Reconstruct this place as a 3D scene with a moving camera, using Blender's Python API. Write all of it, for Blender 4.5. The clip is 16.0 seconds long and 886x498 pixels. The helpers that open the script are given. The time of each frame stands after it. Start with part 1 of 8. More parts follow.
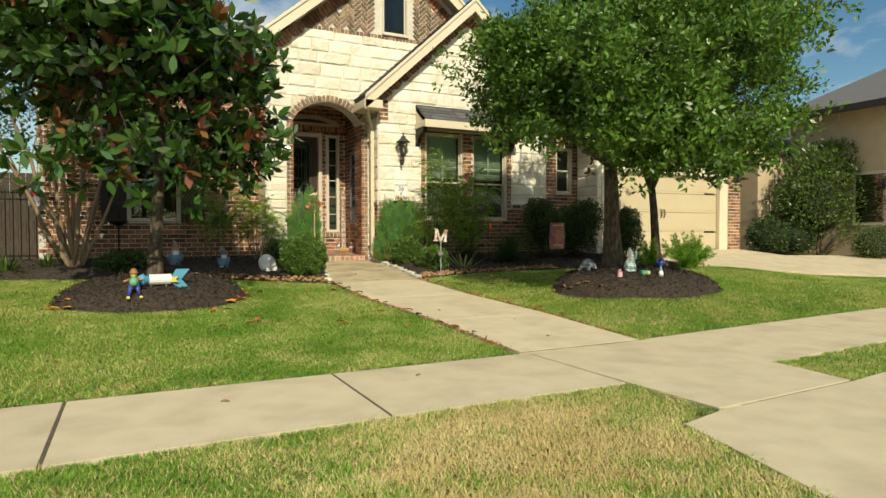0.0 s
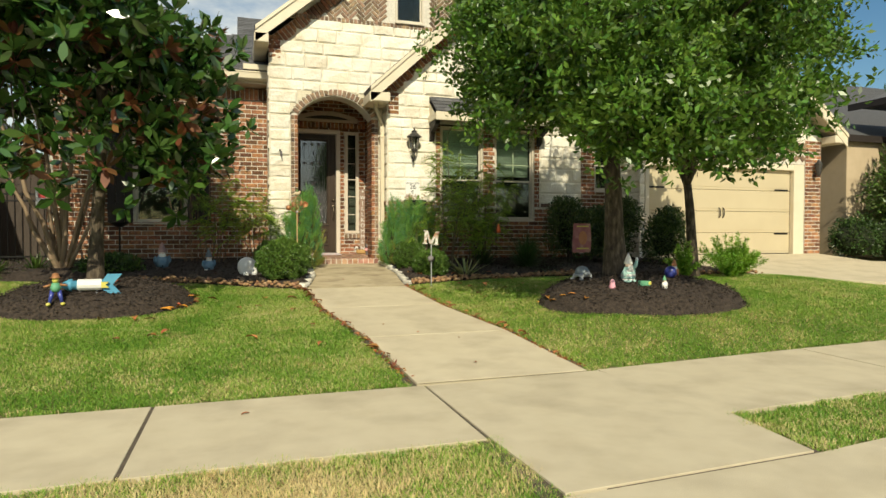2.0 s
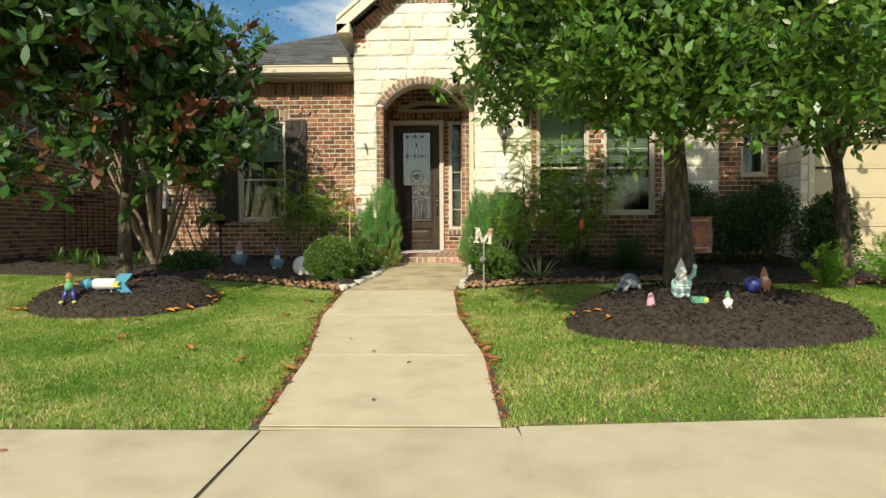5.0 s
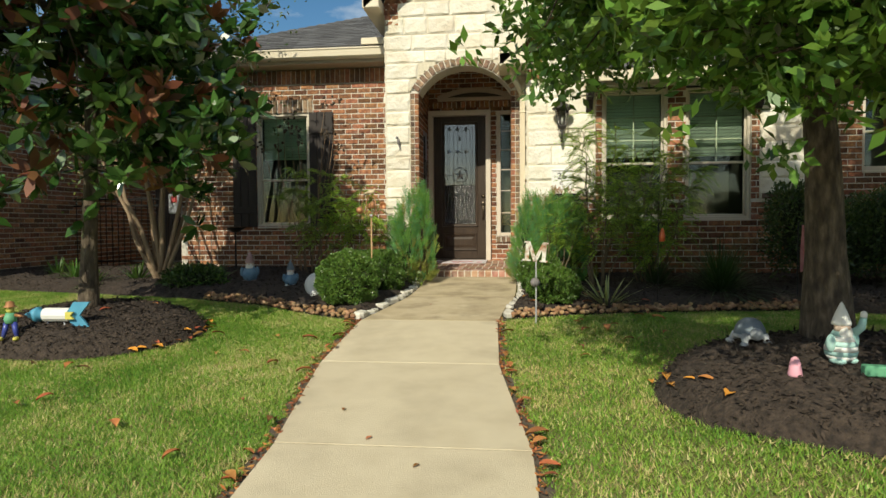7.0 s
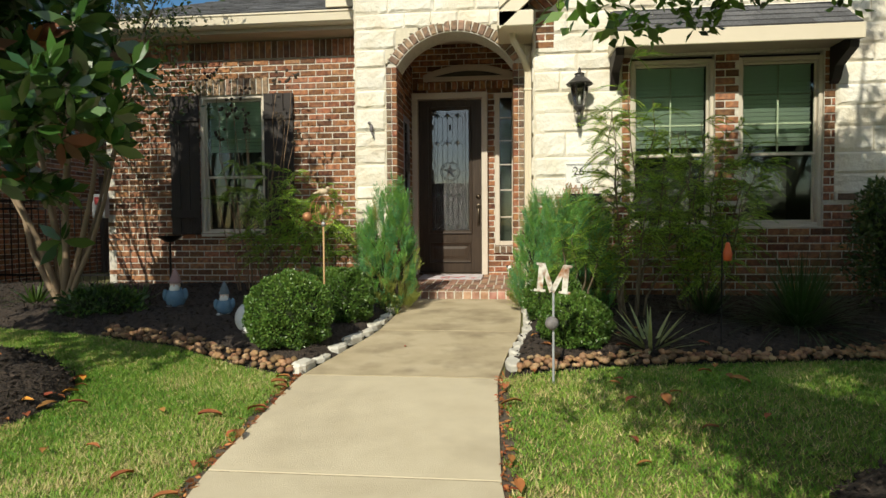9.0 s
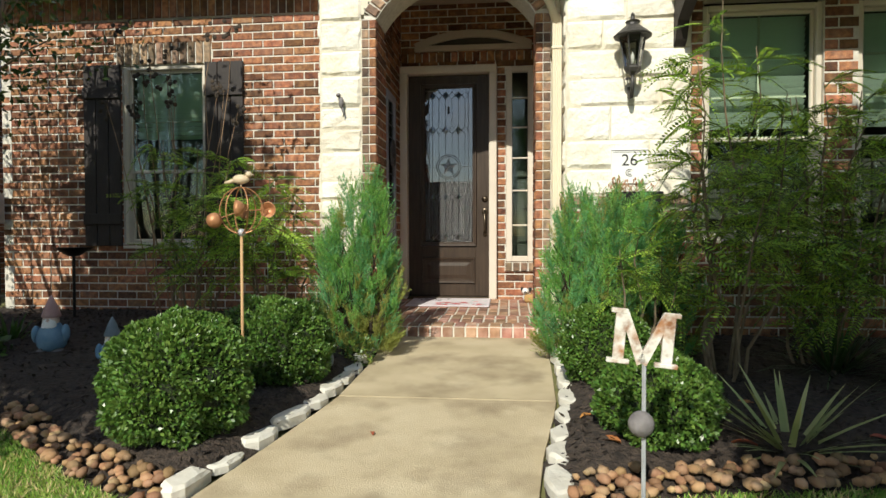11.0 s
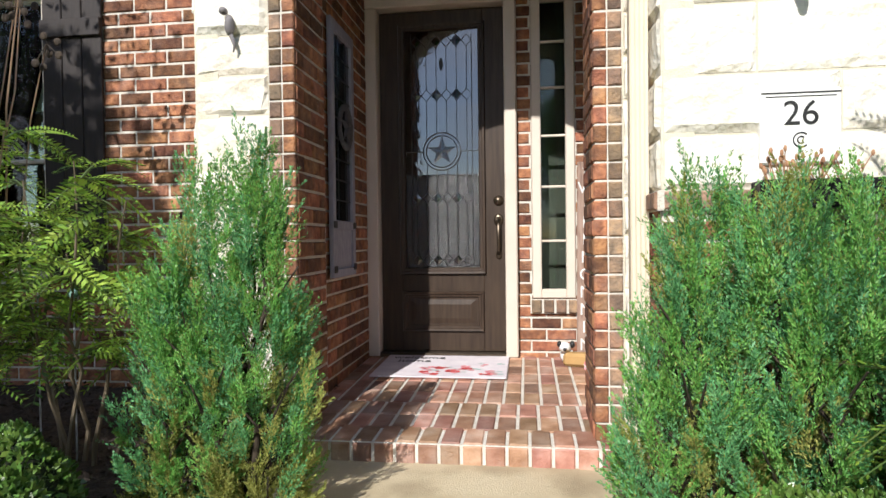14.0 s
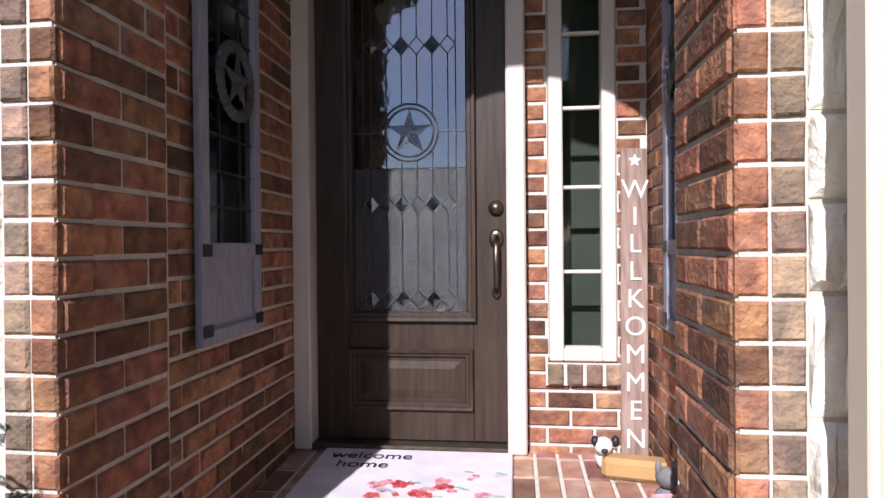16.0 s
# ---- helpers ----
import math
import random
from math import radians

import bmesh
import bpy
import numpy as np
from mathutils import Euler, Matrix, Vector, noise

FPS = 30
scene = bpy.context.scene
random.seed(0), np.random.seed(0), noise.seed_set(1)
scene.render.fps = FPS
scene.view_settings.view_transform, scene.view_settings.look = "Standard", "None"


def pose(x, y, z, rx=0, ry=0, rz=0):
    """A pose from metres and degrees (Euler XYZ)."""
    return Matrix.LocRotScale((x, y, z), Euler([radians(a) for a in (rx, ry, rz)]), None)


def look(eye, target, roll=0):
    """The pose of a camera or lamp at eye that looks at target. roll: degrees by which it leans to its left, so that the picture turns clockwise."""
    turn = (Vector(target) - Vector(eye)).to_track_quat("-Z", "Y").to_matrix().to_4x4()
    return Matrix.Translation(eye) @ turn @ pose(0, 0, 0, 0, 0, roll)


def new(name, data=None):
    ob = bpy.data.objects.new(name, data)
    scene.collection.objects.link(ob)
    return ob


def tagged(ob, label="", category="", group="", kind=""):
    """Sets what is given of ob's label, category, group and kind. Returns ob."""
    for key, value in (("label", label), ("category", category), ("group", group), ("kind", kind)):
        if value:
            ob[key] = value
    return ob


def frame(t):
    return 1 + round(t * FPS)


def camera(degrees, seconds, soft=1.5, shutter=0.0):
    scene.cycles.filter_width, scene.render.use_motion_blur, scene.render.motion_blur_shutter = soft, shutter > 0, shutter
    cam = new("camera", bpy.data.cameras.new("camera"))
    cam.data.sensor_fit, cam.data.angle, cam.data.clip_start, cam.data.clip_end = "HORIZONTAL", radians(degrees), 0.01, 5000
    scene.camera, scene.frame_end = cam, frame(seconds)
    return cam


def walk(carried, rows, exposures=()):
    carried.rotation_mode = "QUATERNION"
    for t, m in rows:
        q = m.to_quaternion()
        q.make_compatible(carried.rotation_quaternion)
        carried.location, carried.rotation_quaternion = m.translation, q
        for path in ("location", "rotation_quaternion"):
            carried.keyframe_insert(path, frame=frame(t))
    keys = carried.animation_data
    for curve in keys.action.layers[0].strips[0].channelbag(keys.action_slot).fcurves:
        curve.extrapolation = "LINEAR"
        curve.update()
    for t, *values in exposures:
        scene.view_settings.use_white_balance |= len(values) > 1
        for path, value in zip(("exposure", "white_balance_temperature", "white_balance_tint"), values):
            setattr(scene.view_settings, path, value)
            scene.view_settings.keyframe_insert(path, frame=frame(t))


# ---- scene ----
cam = camera(71.2, 16.0)
PATH = [
    (0, (0.819, 1.767, 0.994), (1.717, 3.554, 0.945), -0.1),
    (0.5, (1.292, 1.864, 1.009), (2.117, 3.686, 0.961), -0.1),
    (1, (1.743, 1.917, 0.998), (2.535, 3.752, 0.951), -0.1),
    (1.5, (2.163, 1.956, 1.034), (2.853, 3.833, 0.986), -0.1),
    (2, (2.595, 2.036, 1.025), (3.21, 3.939, 0.976), -0.0),
    (2.5, (3.041, 2.087, 1.036), (3.638, 3.996, 0.986), -0.1),
    (3, (3.488, 2.172, 1.069), (4.003, 4.104, 1.017), -0.1),
    (3.5, (3.903, 2.325, 1.053), (4.298, 4.285, 0.999), 0.0),
    (4, (4.28, 2.447, 1.043), (4.573, 4.424, 0.989), 0.0),
    (4.5, (4.63, 2.539, 1.052), (4.737, 4.535, 0.999), -0.1),
    (4.7, (4.76, 2.62, 1.057), (4.796, 4.619, 0.995), -0.2),
    (6.8, (4.918, 4.278, 1.242), (4.695, 6.263, 1.16), -0.4),
    (7, (4.914, 4.422, 1.237), (4.688, 6.408, 1.158), -0.4),
    (7.5, (4.908, 4.854, 1.278), (4.679, 6.839, 1.199), -0.4),
    (8, (4.859, 5.28, 1.281), (4.623, 7.264, 1.203), -0.4),
    (8.5, (4.832, 5.778, 1.303), (4.596, 7.763, 1.225), -0.4),
    (9, (4.85, 6.306, 1.327), (4.633, 8.293, 1.249), -0.4),
    (9.2, (4.834, 6.512, 1.322), (4.622, 8.499, 1.243), -0.4),
    (11.3, (4.661, 8.471, 1.327), (4.449, 10.46, 1.286), -0.1),
    (11.5, (4.703, 8.621, 1.314), (4.482, 10.608, 1.275), -0.4),
    (12, (4.731, 9.065, 1.394), (4.506, 11.051, 1.35), -0.3),
    (12.5, (4.662, 9.503, 1.404), (4.434, 11.489, 1.36), -0.5),
    (13, (4.654, 9.894, 1.424), (4.416, 11.879, 1.382), -0.5),
    (13.5, (4.634, 10.307, 1.462), (4.395, 12.292, 1.425), -0.7),
    (14, (4.595, 10.687, 1.455), (4.328, 12.669, 1.422), -0.7),
    (14.5, (4.546, 11.071, 1.483), (4.274, 13.052, 1.46), -0.6),
    (15, (4.592, 11.489, 1.465), (4.312, 13.469, 1.47), -0.6),
    (15.5, (4.561, 11.865, 1.505), (4.291, 13.847, 1.506), -0.7),
    (16, (4.488, 12.252, 1.555), (4.256, 14.239, 1.543), -0.5),
]
walk(cam, [(t, look(eye, target, roll)) for t, eye, target, roll in PATH],
     exposures=[(0.0, -0.02, 7500, 2), (1.5, 0.03, 7400, 2), (2.1, 0.02, 7400, 2), (3.0, 0.23, 7300, 3), (4.5, 0.20, 7100, 2), (7.0, -0.02, 6900, 3), (9.0, 0.0, 6700, 4), (11.5, 0.27, 6250, 6), (13.0, 0.36, 6000, 10), (14.5, 0.49, 5800, 14), (16.0, 0.6, 5500, 22)])


# world, sun and light
SUN_K, SUN_EL = 0.212, 36.8
sun_dir = Vector((SUN_K, 1.0, -math.tan(radians(SUN_EL)) * math.hypot(1, SUN_K))).normalized()
world = bpy.data.worlds.new("sky_world")
scene.world = world
world.use_nodes = True
wn = world.node_tree
sky = wn.nodes.new("ShaderNodeTexSky")
sky.sky_type = 'NISHITA'
sky.sun_disc = False
sky.sun_elevation = radians(SUN_EL)
sky.sun_rotation = math.atan2(-sun_dir.x, -sun_dir.y)
sky.air_density, sky.dust_density, sky.ozone_density = 1.0, 0.6, 1.5
bg = wn.nodes["Background"]
bg.inputs[1].default_value = 0.092
# scattered white clouds over the blue
tcn = wn.nodes.new("ShaderNodeTexCoord")
cmap = wn.nodes.new("ShaderNodeMapping")
cmap.inputs["Scale"].default_value = (1.0, 1.0, 2.6)
cno = wn.nodes.new("ShaderNodeTexNoise")
cno.inputs["Scale"].default_value, cno.inputs["Detail"].default_value, cno.inputs["Roughness"].default_value = 2.3, 8.0, 0.6
crp = wn.nodes.new("ShaderNodeValToRGB")
crp.color_ramp.elements[0].position, crp.color_ramp.elements[1].position = 0.47, 0.66
cmx = wn.nodes.new("ShaderNodeMixRGB")
cmx.inputs[2].default_value = (9.6, 9.8, 10.2, 1)
wn.links.new(tcn.outputs["Generated"], cmap.inputs[0])
wn.links.new(cmap.outputs[0], cno.inputs["Vector"])
wn.links.new(cno.outputs["Fac"], crp.inputs[0])
wn.links.new(crp.outputs[0], cmx.inputs[0])
shs = wn.nodes.new("ShaderNodeHueSaturation")
shs.inputs["Saturation"].default_value, shs.inputs["Value"].default_value = 1.3, 1.15
wn.links.new(sky.outputs[0], shs.inputs["Color"])
wn.links.new(shs.outputs[0], cmx.inputs[1])
wn.links.new(cmx.outputs[0], bg.inputs[0])
sun = new("sun", bpy.data.lights.new("sun", 'SUN'))
sun.data.energy, sun.data.angle, sun.data.color = 4.6, radians(0.55), (1.0, 0.93, 0.80)
sun.matrix_world = look((0, 0, 20), Vector((0, 0, 20)) + sun_dir)


# ---- mesh helpers ----
class Geo:
    """Collects vertices and faces of one part."""

    def __init__(self):
        self.v, self.f, self.m = [], [], []

    def add(self, verts, faces, mi=0):
        b = len(self.v)
        self.v += [tuple(p) for p in verts]
        self.f += [tuple(i + b for i in f) for f in faces]
        self.m += [mi] * len(faces)
        return self

    def box(self, x0, y0, z0, x1, y1, z1, mi=0):
        x0, x1, y0, y1, z0, z1 = min(x0, x1), max(x0, x1), min(y0, y1), max(y0, y1), min(z0, z1), max(z0, z1)
        v = [(x, y, z) for z in (z0, z1) for y in (y0, y1) for x in (x0, x1)]
        return self.add(v, [(0, 2, 3, 1), (4, 5, 7, 6), (0, 1, 5, 4), (2, 6, 7, 3), (0, 4, 6, 2), (1, 3, 7, 5)], mi)

    def bbox(self, x0, y0, z0, x1, y1, z1, b=0.006, mi=0):
        """A box with all edges chamfered."""
        x0, x1, y0, y1, z0, z1 = min(x0, x1), max(x0, x1), min(y0, y1), max(y0, y1), min(z0, z1), max(z0, z1)
        b = min(b, (x1 - x0) * .45, (y1 - y0) * .45, (z1 - z0) * .45)
        bm = bmesh.new()
        bmesh.ops.create_cube(bm, size=1)
        for p in bm.verts:
            p.co = Vector(((x0 + x1) / 2 + p.co.x * (x1 - x0), (y0 + y1) / 2 + p.co.y * (y1 - y0), (z0 + z1) / 2 + p.co.z * (z1 - z0)))
        bmesh.ops.bevel(bm, geom=bm.edges[:], offset=b, segments=1, affect='EDGES')
        bm.verts.index_update()
        self.add([p.co for p in bm.verts], [[q.index for q in f.verts] for f in bm.faces], mi)
        bm.free()
        return self

    def prism(self, outline, axis, a, b, mi=0):
        """A flat outline (pairs) drawn out along axis 'x', 'y' or 'z' from a to b."""
        def at(p, c):
            return {"x": (c, p[0], p[1]), "y": (p[0], c, p[1]), "z": (p[0], p[1], c)}[axis]
        n = len(outline)
        v = [at(p, a) for p in outline] + [at(p, b) for p in outline]
        f = [tuple(range(n)), tuple(range(2 * n - 1, n - 1, -1))]
        f += [(i, i + n, (i + 1) % n + n, (i + 1) % n) for i in range(n)]
        return self.add(v, f, mi)

    def tube(self, pts, radii, n=8, mi=0, cap=True):
        pts = [Vector(p) for p in pts]
        if not hasattr(radii, "__len__"):
            radii = [radii] * len(pts)
        rings, ref = [], Vector((0.31, 0.93, 0.2)).normalized()
        for i, p in enumerate(pts):
            d = (pts[min(i + 1, len(pts) - 1)] - pts[max(i - 1, 0)]).normalized()
            if abs(d.dot(ref)) > 0.95:
                ref = Vector((1, 0.1, 0.2)).normalized()
            a = (ref - d * ref.dot(d)).normalized()
            c = d.cross(a)
            ref = a
            rings.append([p + (a * math.cos(2 * math.pi * k / n) + c * math.sin(2 * math.pi * k / n)) * radii[i] for k in range(n)])
        v = [q for r in rings for q in r]
        f = [(i * n + k, i * n + (k + 1) % n, (i + 1) * n + (k + 1) % n, (i + 1) * n + k) for i in range(len(pts) - 1) for k in range(n)]
        if cap:
            f += [tuple(range(n - 1, -1, -1)), tuple(range((len(pts) - 1) * n, len(pts) * n))]
        return self.add(v, f, mi)

    def lathe(self, profile, n=16, centre=(0, 0, 0), mi=0, squash=(1, 1)):
        cx, cy, cz = centre
        v = [(cx + r * squash[0] * math.cos(2 * math.pi * k / n), cy + r * squash[1] * math.sin(2 * math.pi * k / n), cz + z) for r, z in profile for k in range(n)]
        f = [(i * n + k, i * n + (k + 1) % n, (i + 1) * n + (k + 1) % n, (i + 1) * n + k) for i in range(len(profile) - 1) for k in range(n)]
        f += [tuple(range(n - 1, -1, -1)), tuple(range((len(profile) - 1) * n, len(profile) * n))]
        return self.add(v, f, mi)

    def ball(self, c, r, n=12, mi=0):
        """An ellipsoid; r is a number or three."""
        r = r if hasattr(r, "__len__") else (r, r, r)
        prof = [(max(math.sin(math.pi * i / n), 1e-3), -math.cos(math.pi * i / n)) for i in range(n + 1)]
        b = len(self.v)
        self.lathe(prof, n + 2, (0, 0, 0), mi)
        self.v[b:] = [(c[0] + x * r[0], c[1] + y * r[1], c[2] + z * r[2]) for x, y, z in self.v[b:]]
        return self

    def moved(self, m, start=0):
        self.v[start:] = [tuple(m @ Vector(p)) for p in self.v[start:]]
        return self


def mesh_of(name, geo, mats, smooth=False):
    me = bpy.data.meshes.new(name)
    me.from_pydata(geo.v, [], geo.f)
    for m in (mats if isinstance(mats, (list, tuple)) else [mats]):
        me.materials.append(m)
    if any(geo.m):
        me.polygons.foreach_set("material_index", geo.m)
    if smooth:
        me.polygons.foreach_set("use_smooth", [True] * len(me.polygons))
    me.update()
    return me


def part(name, geo, mats, parent=None, label="", smooth=False, kind=""):
    """One mesh object, under a thing or a part when a parent is given."""
    ob = new(name, mesh_of(name, geo, mats, smooth))
    if parent is not None:
        ob.parent = parent
    return tagged(ob, label=label, kind=kind)


def thing(name, label, category, at=(0, 0, 0), turn=0.0, group="", kind=""):
    ob = new(name)
    ob.empty_display_size = 0.1
    ob.matrix_basis = pose(*at, 0, 0, turn)
    return tagged(ob, label, category, group, kind)


def structure(name, geo, mats, label, category, smooth=False):
    return tagged(part(name, geo, mats, smooth=smooth), label, category, kind="structure")


def leaf_mesh(name, verts, faces_per, mats, mat_idx=None):
    """A mesh from an array (n, k, 3): n faces of k corners each."""
    n, k, _ = verts.shape
    me = bpy.data.meshes.new(name)
    me.vertices.add(n * k)
    me.vertices.foreach_set("co", verts.reshape(-1).astype(np.float32))
    me.loops.add(n * k)
    me.loops.foreach_set("vertex_index", np.arange(n * k, dtype=np.int32))
    me.polygons.add(n)
    me.polygons.foreach_set("loop_start", np.arange(0, n * k, k, dtype=np.int32))
    me.polygons.foreach_set("loop_total", np.full(n, k, dtype=np.int32))
    for m in mats:
        me.materials.append(m)
    if mat_idx is not None:
        me.polygons.foreach_set("material_index", mat_idx.astype(np.int32))
    me.update(calc_edges=True)
    return me


# ---- materials ----
def rgb(c):
    return (c[0], c[1], c[2], 1)


def material(name, colours, scale=8.0, rough=0.7, bump=0.2, bump_scale=60.0, vary=0.0, metal=0.0, stain=None, stain_scale=1.3, stain_amount=0.5,
             hue=0.0, translucent=0.0, specular=0.5, stretch=(1, 1, 1), coat=0.0, bump_dist=0.01):
    """Noise between colours, a larger stain, piece-to-piece variation and fine relief."""
    m = bpy.data.materials.new(name)
    m.use_nodes = True
    t = m.node_tree
    N, L = t.nodes.new, t.links.new
    b = t.nodes["Principled BSDF"]
    geo = N("ShaderNodeNewGeometry")
    mp = N("ShaderNodeMapping")
    mp.inputs["Scale"].default_value = stretch
    L(geo.outputs["Position"], mp.inputs[0])
    no = N("ShaderNodeTexNoise")
    no.inputs["Scale"].default_value, no.inputs["Detail"].default_value = scale, 6
    L(mp.outputs[0], no.inputs["Vector"])
    rp = N("ShaderNodeValToRGB")
    e = rp.color_ramp.elements
    for i, c in enumerate(colours):
        p = 0.3 + 0.4 * i / max(1, len(colours) - 1)
        if i < 2 and len(colours) > 1:
            e[i].position, e[i].color = p, rgb(c)
        elif len(colours) == 1:
            e[0].color = e[1].color = rgb(c)
        else:
            e.new(p).color = rgb(c)
    L(no.outputs["Fac"], rp.inputs[0])
    col = rp.outputs[0]
    if stain:
        s = N("ShaderNodeTexNoise")
        s.inputs["Scale"].default_value, s.inputs["Detail"].default_value = stain_scale, 5
        L(geo.outputs["Position"], s.inputs["Vector"])
        sr = N("ShaderNodeValToRGB")
        sr.color_ramp.elements[0].position, sr.color_ramp.elements[1].position = 0.48, 0.72
        sr.color_ramp.elements[1].color = (stain_amount, stain_amount, stain_amount, 1)
        L(s.outputs["Fac"], sr.inputs[0])
        mx = N("ShaderNodeMixRGB")
        mx.inputs[2].default_value = rgb(stain)
        L(sr.outputs[0], mx.inputs[0])
        L(col, mx.inputs[1])
        col = mx.outputs[0]
    if vary or hue:
        oi = N("ShaderNodeObjectInfo")
        ad = N("ShaderNodeMath")
        ad.operation = 'ADD'
        L(oi.outputs["Random"], ad.inputs[0])
        L(geo.outputs["Random Per Island"], ad.inputs[1])
        fr = N("ShaderNodeMath")
        fr.operation = 'FRACT'
        L(ad.outputs[0], fr.inputs[0])
        hs = N("ShaderNodeHueSaturation")
        r1 = N("ShaderNodeMapRange")
        r1.inputs["To Min"].default_value, r1.inputs["To Max"].default_value = 1 - vary, 1 + vary
        L(fr.outputs[0], r1.inputs["Value"])
        L(r1.outputs[0], hs.inputs["Value"])
        if hue:
            w = N("ShaderNodeTexWhiteNoise")
            w.noise_dimensions = '1D'
            L(fr.outputs[0], w.inputs["W"])
            r2 = N("ShaderNodeMapRange")
            r2.inputs["To Min"].default_value, r2.inputs["To Max"].default_value = 0.5 - hue, 0.5 + hue
            L(w.outputs["Value"], r2.inputs["Value"])
            L(r2.outputs[0], hs.inputs["Hue"])
        L(col, hs.inputs["Color"])
        col = hs.outputs[0]
    L(col, b.inputs["Base Color"])
    b.inputs["Roughness"].default_value = rough
    b.inputs["Metallic"].default_value = metal
    b.inputs["Specular IOR Level"].default_value = specular
    if coat:
        b.inputs["Coat Weight"].default_value = coat
        b.inputs["Coat Roughness"].default_value = 0.15
    if bump:
        bn = N("ShaderNodeTexNoise")
        bn.inputs["Scale"].default_value, bn.inputs["Detail"].default_value = bump_scale, 4
        L(mp.outputs[0], bn.inputs["Vector"])
        bu = N("ShaderNodeBump")
        bu.inputs["Strength"].default_value, bu.inputs["Distance"].default_value = bump, bump_dist
        L(bn.outputs["Fac"], bu.inputs["Height"])
        L(bu.outputs[0], b.inputs["Normal"])
    if translucent:
        tr = N("ShaderNodeBsdfTranslucent")
        L(col, tr.inputs["Color"])
        ms = N("ShaderNodeMixShader")
        ms.inputs[0].default_value = translucent
        L(b.outputs[0], ms.inputs[1])
        L(tr.outputs[0], ms.inputs[2])
        L(ms.outputs[0], t.nodes["Material Output"].inputs[0])
    return m


def glass_material(name, tint, rough=0.02, mix=0.25, bumpy=0.0, bump_scale=60.0):
    """Dark window glass: clear pane with a mirror-like gloss."""
    m = bpy.data.materials.new(name)
    m.use_nodes = True
    t = m.node_tree
    t.nodes.remove(t.nodes["Principled BSDF"])
    tr, gl, mx = t.nodes.new("ShaderNodeBsdfTransparent"), t.nodes.new("ShaderNodeBsdfGlossy"), t.nodes.new("ShaderNodeMixShader")
    tr.inputs[0].default_value = rgb(tint)
    gl.inputs["Roughness"].default_value = rough
    lw = t.nodes.new("ShaderNodeFresnel")
    lw.inputs[0].default_value = 1.5
    ad = t.nodes.new("ShaderNodeMath")
    ad.operation = 'ADD'
    ad.use_clamp = True
    ad.inputs[1].default_value = mix
    t.links.new(lw.outputs[0], ad.inputs[0])
    t.links.new(ad.outputs[0], mx.inputs[0])
    t.links.new(tr.outputs[0], mx.inputs[1])
    t.links.new(gl.outputs[0], mx.inputs[2])
    t.links.new(mx.outputs[0], t.nodes["Material Output"].inputs[0])
    if bumpy:
        n, bu, g = t.nodes.new("ShaderNodeTexNoise"), t.nodes.new("ShaderNodeBump"), t.nodes.new("ShaderNodeNewGeometry")
        n.inputs["Scale"].default_value = bump_scale
        bu.inputs["Strength"].default_value, bu.inputs["Distance"].default_value = bumpy, 0.01
        t.links.new(g.outputs["Position"], n.inputs["Vector"])
        t.links.new(n.outputs["Fac"], bu.inputs["Height"])
        t.links.new(bu.outputs[0], gl.inputs["Normal"])
    return m


MORTAR = material("mortar", [(0.55, 0.51, 0.44), (0.70, 0.66, 0.58)], 30, 0.95, 0.6, 120)
BRICK = material("brick_red", [(0.125, 0.054, 0.031), (0.245, 0.104, 0.050), (0.385, 0.180, 0.082)], 20, 0.88, 0.9, 70, vary=0.58, hue=0.012, stain=(0.26, 0.20, 0.16), stain_scale=9, stain_amount=0.3)
BRICK_GREY = material("brick_greybrown", [(0.135, 0.098, 0.070), (0.235, 0.158, 0.105), (0.35, 0.220, 0.130)], 20, 0.88, 0.9, 70, vary=0.52, hue=0.014)
PAVER = material("worn_paver_brick", [(0.22, 0.105, 0.062), (0.34, 0.180, 0.115), (0.45, 0.28, 0.20)], 9, 0.6, 0.5, 80, vary=0.4, hue=0.02, stain=(0.50, 0.40, 0.33), stain_scale=6, stain_amount=0.55)
STONE = material("limestone", [(0.70, 0.63, 0.50), (0.80, 0.755, 0.65), (0.84, 0.81, 0.725)], 3.5, 0.9, 0.6, 22, vary=0.08, hue=0.006, stain=(0.55, 0.43, 0.26), stain_scale=2.4, stain_amount=0.35, bump_dist=0.03)
STONE_JOINT = material("stone_mortar", [(0.58, 0.52, 0.40), (0.70, 0.64, 0.51)], 20, 0.95, 0.4, 120)
CREAM = material("cream_trim_paint", [(0.66, 0.58, 0.44), (0.70, 0.62, 0.48)], 3, 0.55, 0.08, 40)
TAUPE = material("taupe_trim_paint", [(0.46, 0.38, 0.31), (0.50, 0.42, 0.34)], 3, 0.55, 0.1, 50)
WHITE = material("almond_vinyl", [(0.56, 0.50, 0.41), (0.62, 0.56, 0.46)], 4, 0.45, 0.05, 40)
SHINGLE = material("roof_shingle", [(0.075, 0.075, 0.08), (0.13, 0.13, 0.135)], 40, 0.95, 0.6, 200, vary=0.3)
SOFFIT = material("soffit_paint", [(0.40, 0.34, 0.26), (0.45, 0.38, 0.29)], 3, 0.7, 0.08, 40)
CONCRETE = material("concrete", [(0.515, 0.44, 0.305), (0.55, 0.475, 0.335), (0.575, 0.50, 0.355)], 5, 0.9, 0.35, 180, vary=0.05, stain=(0.24, 0.19, 0.125), stain_scale=2.1, stain_amount=0.36)
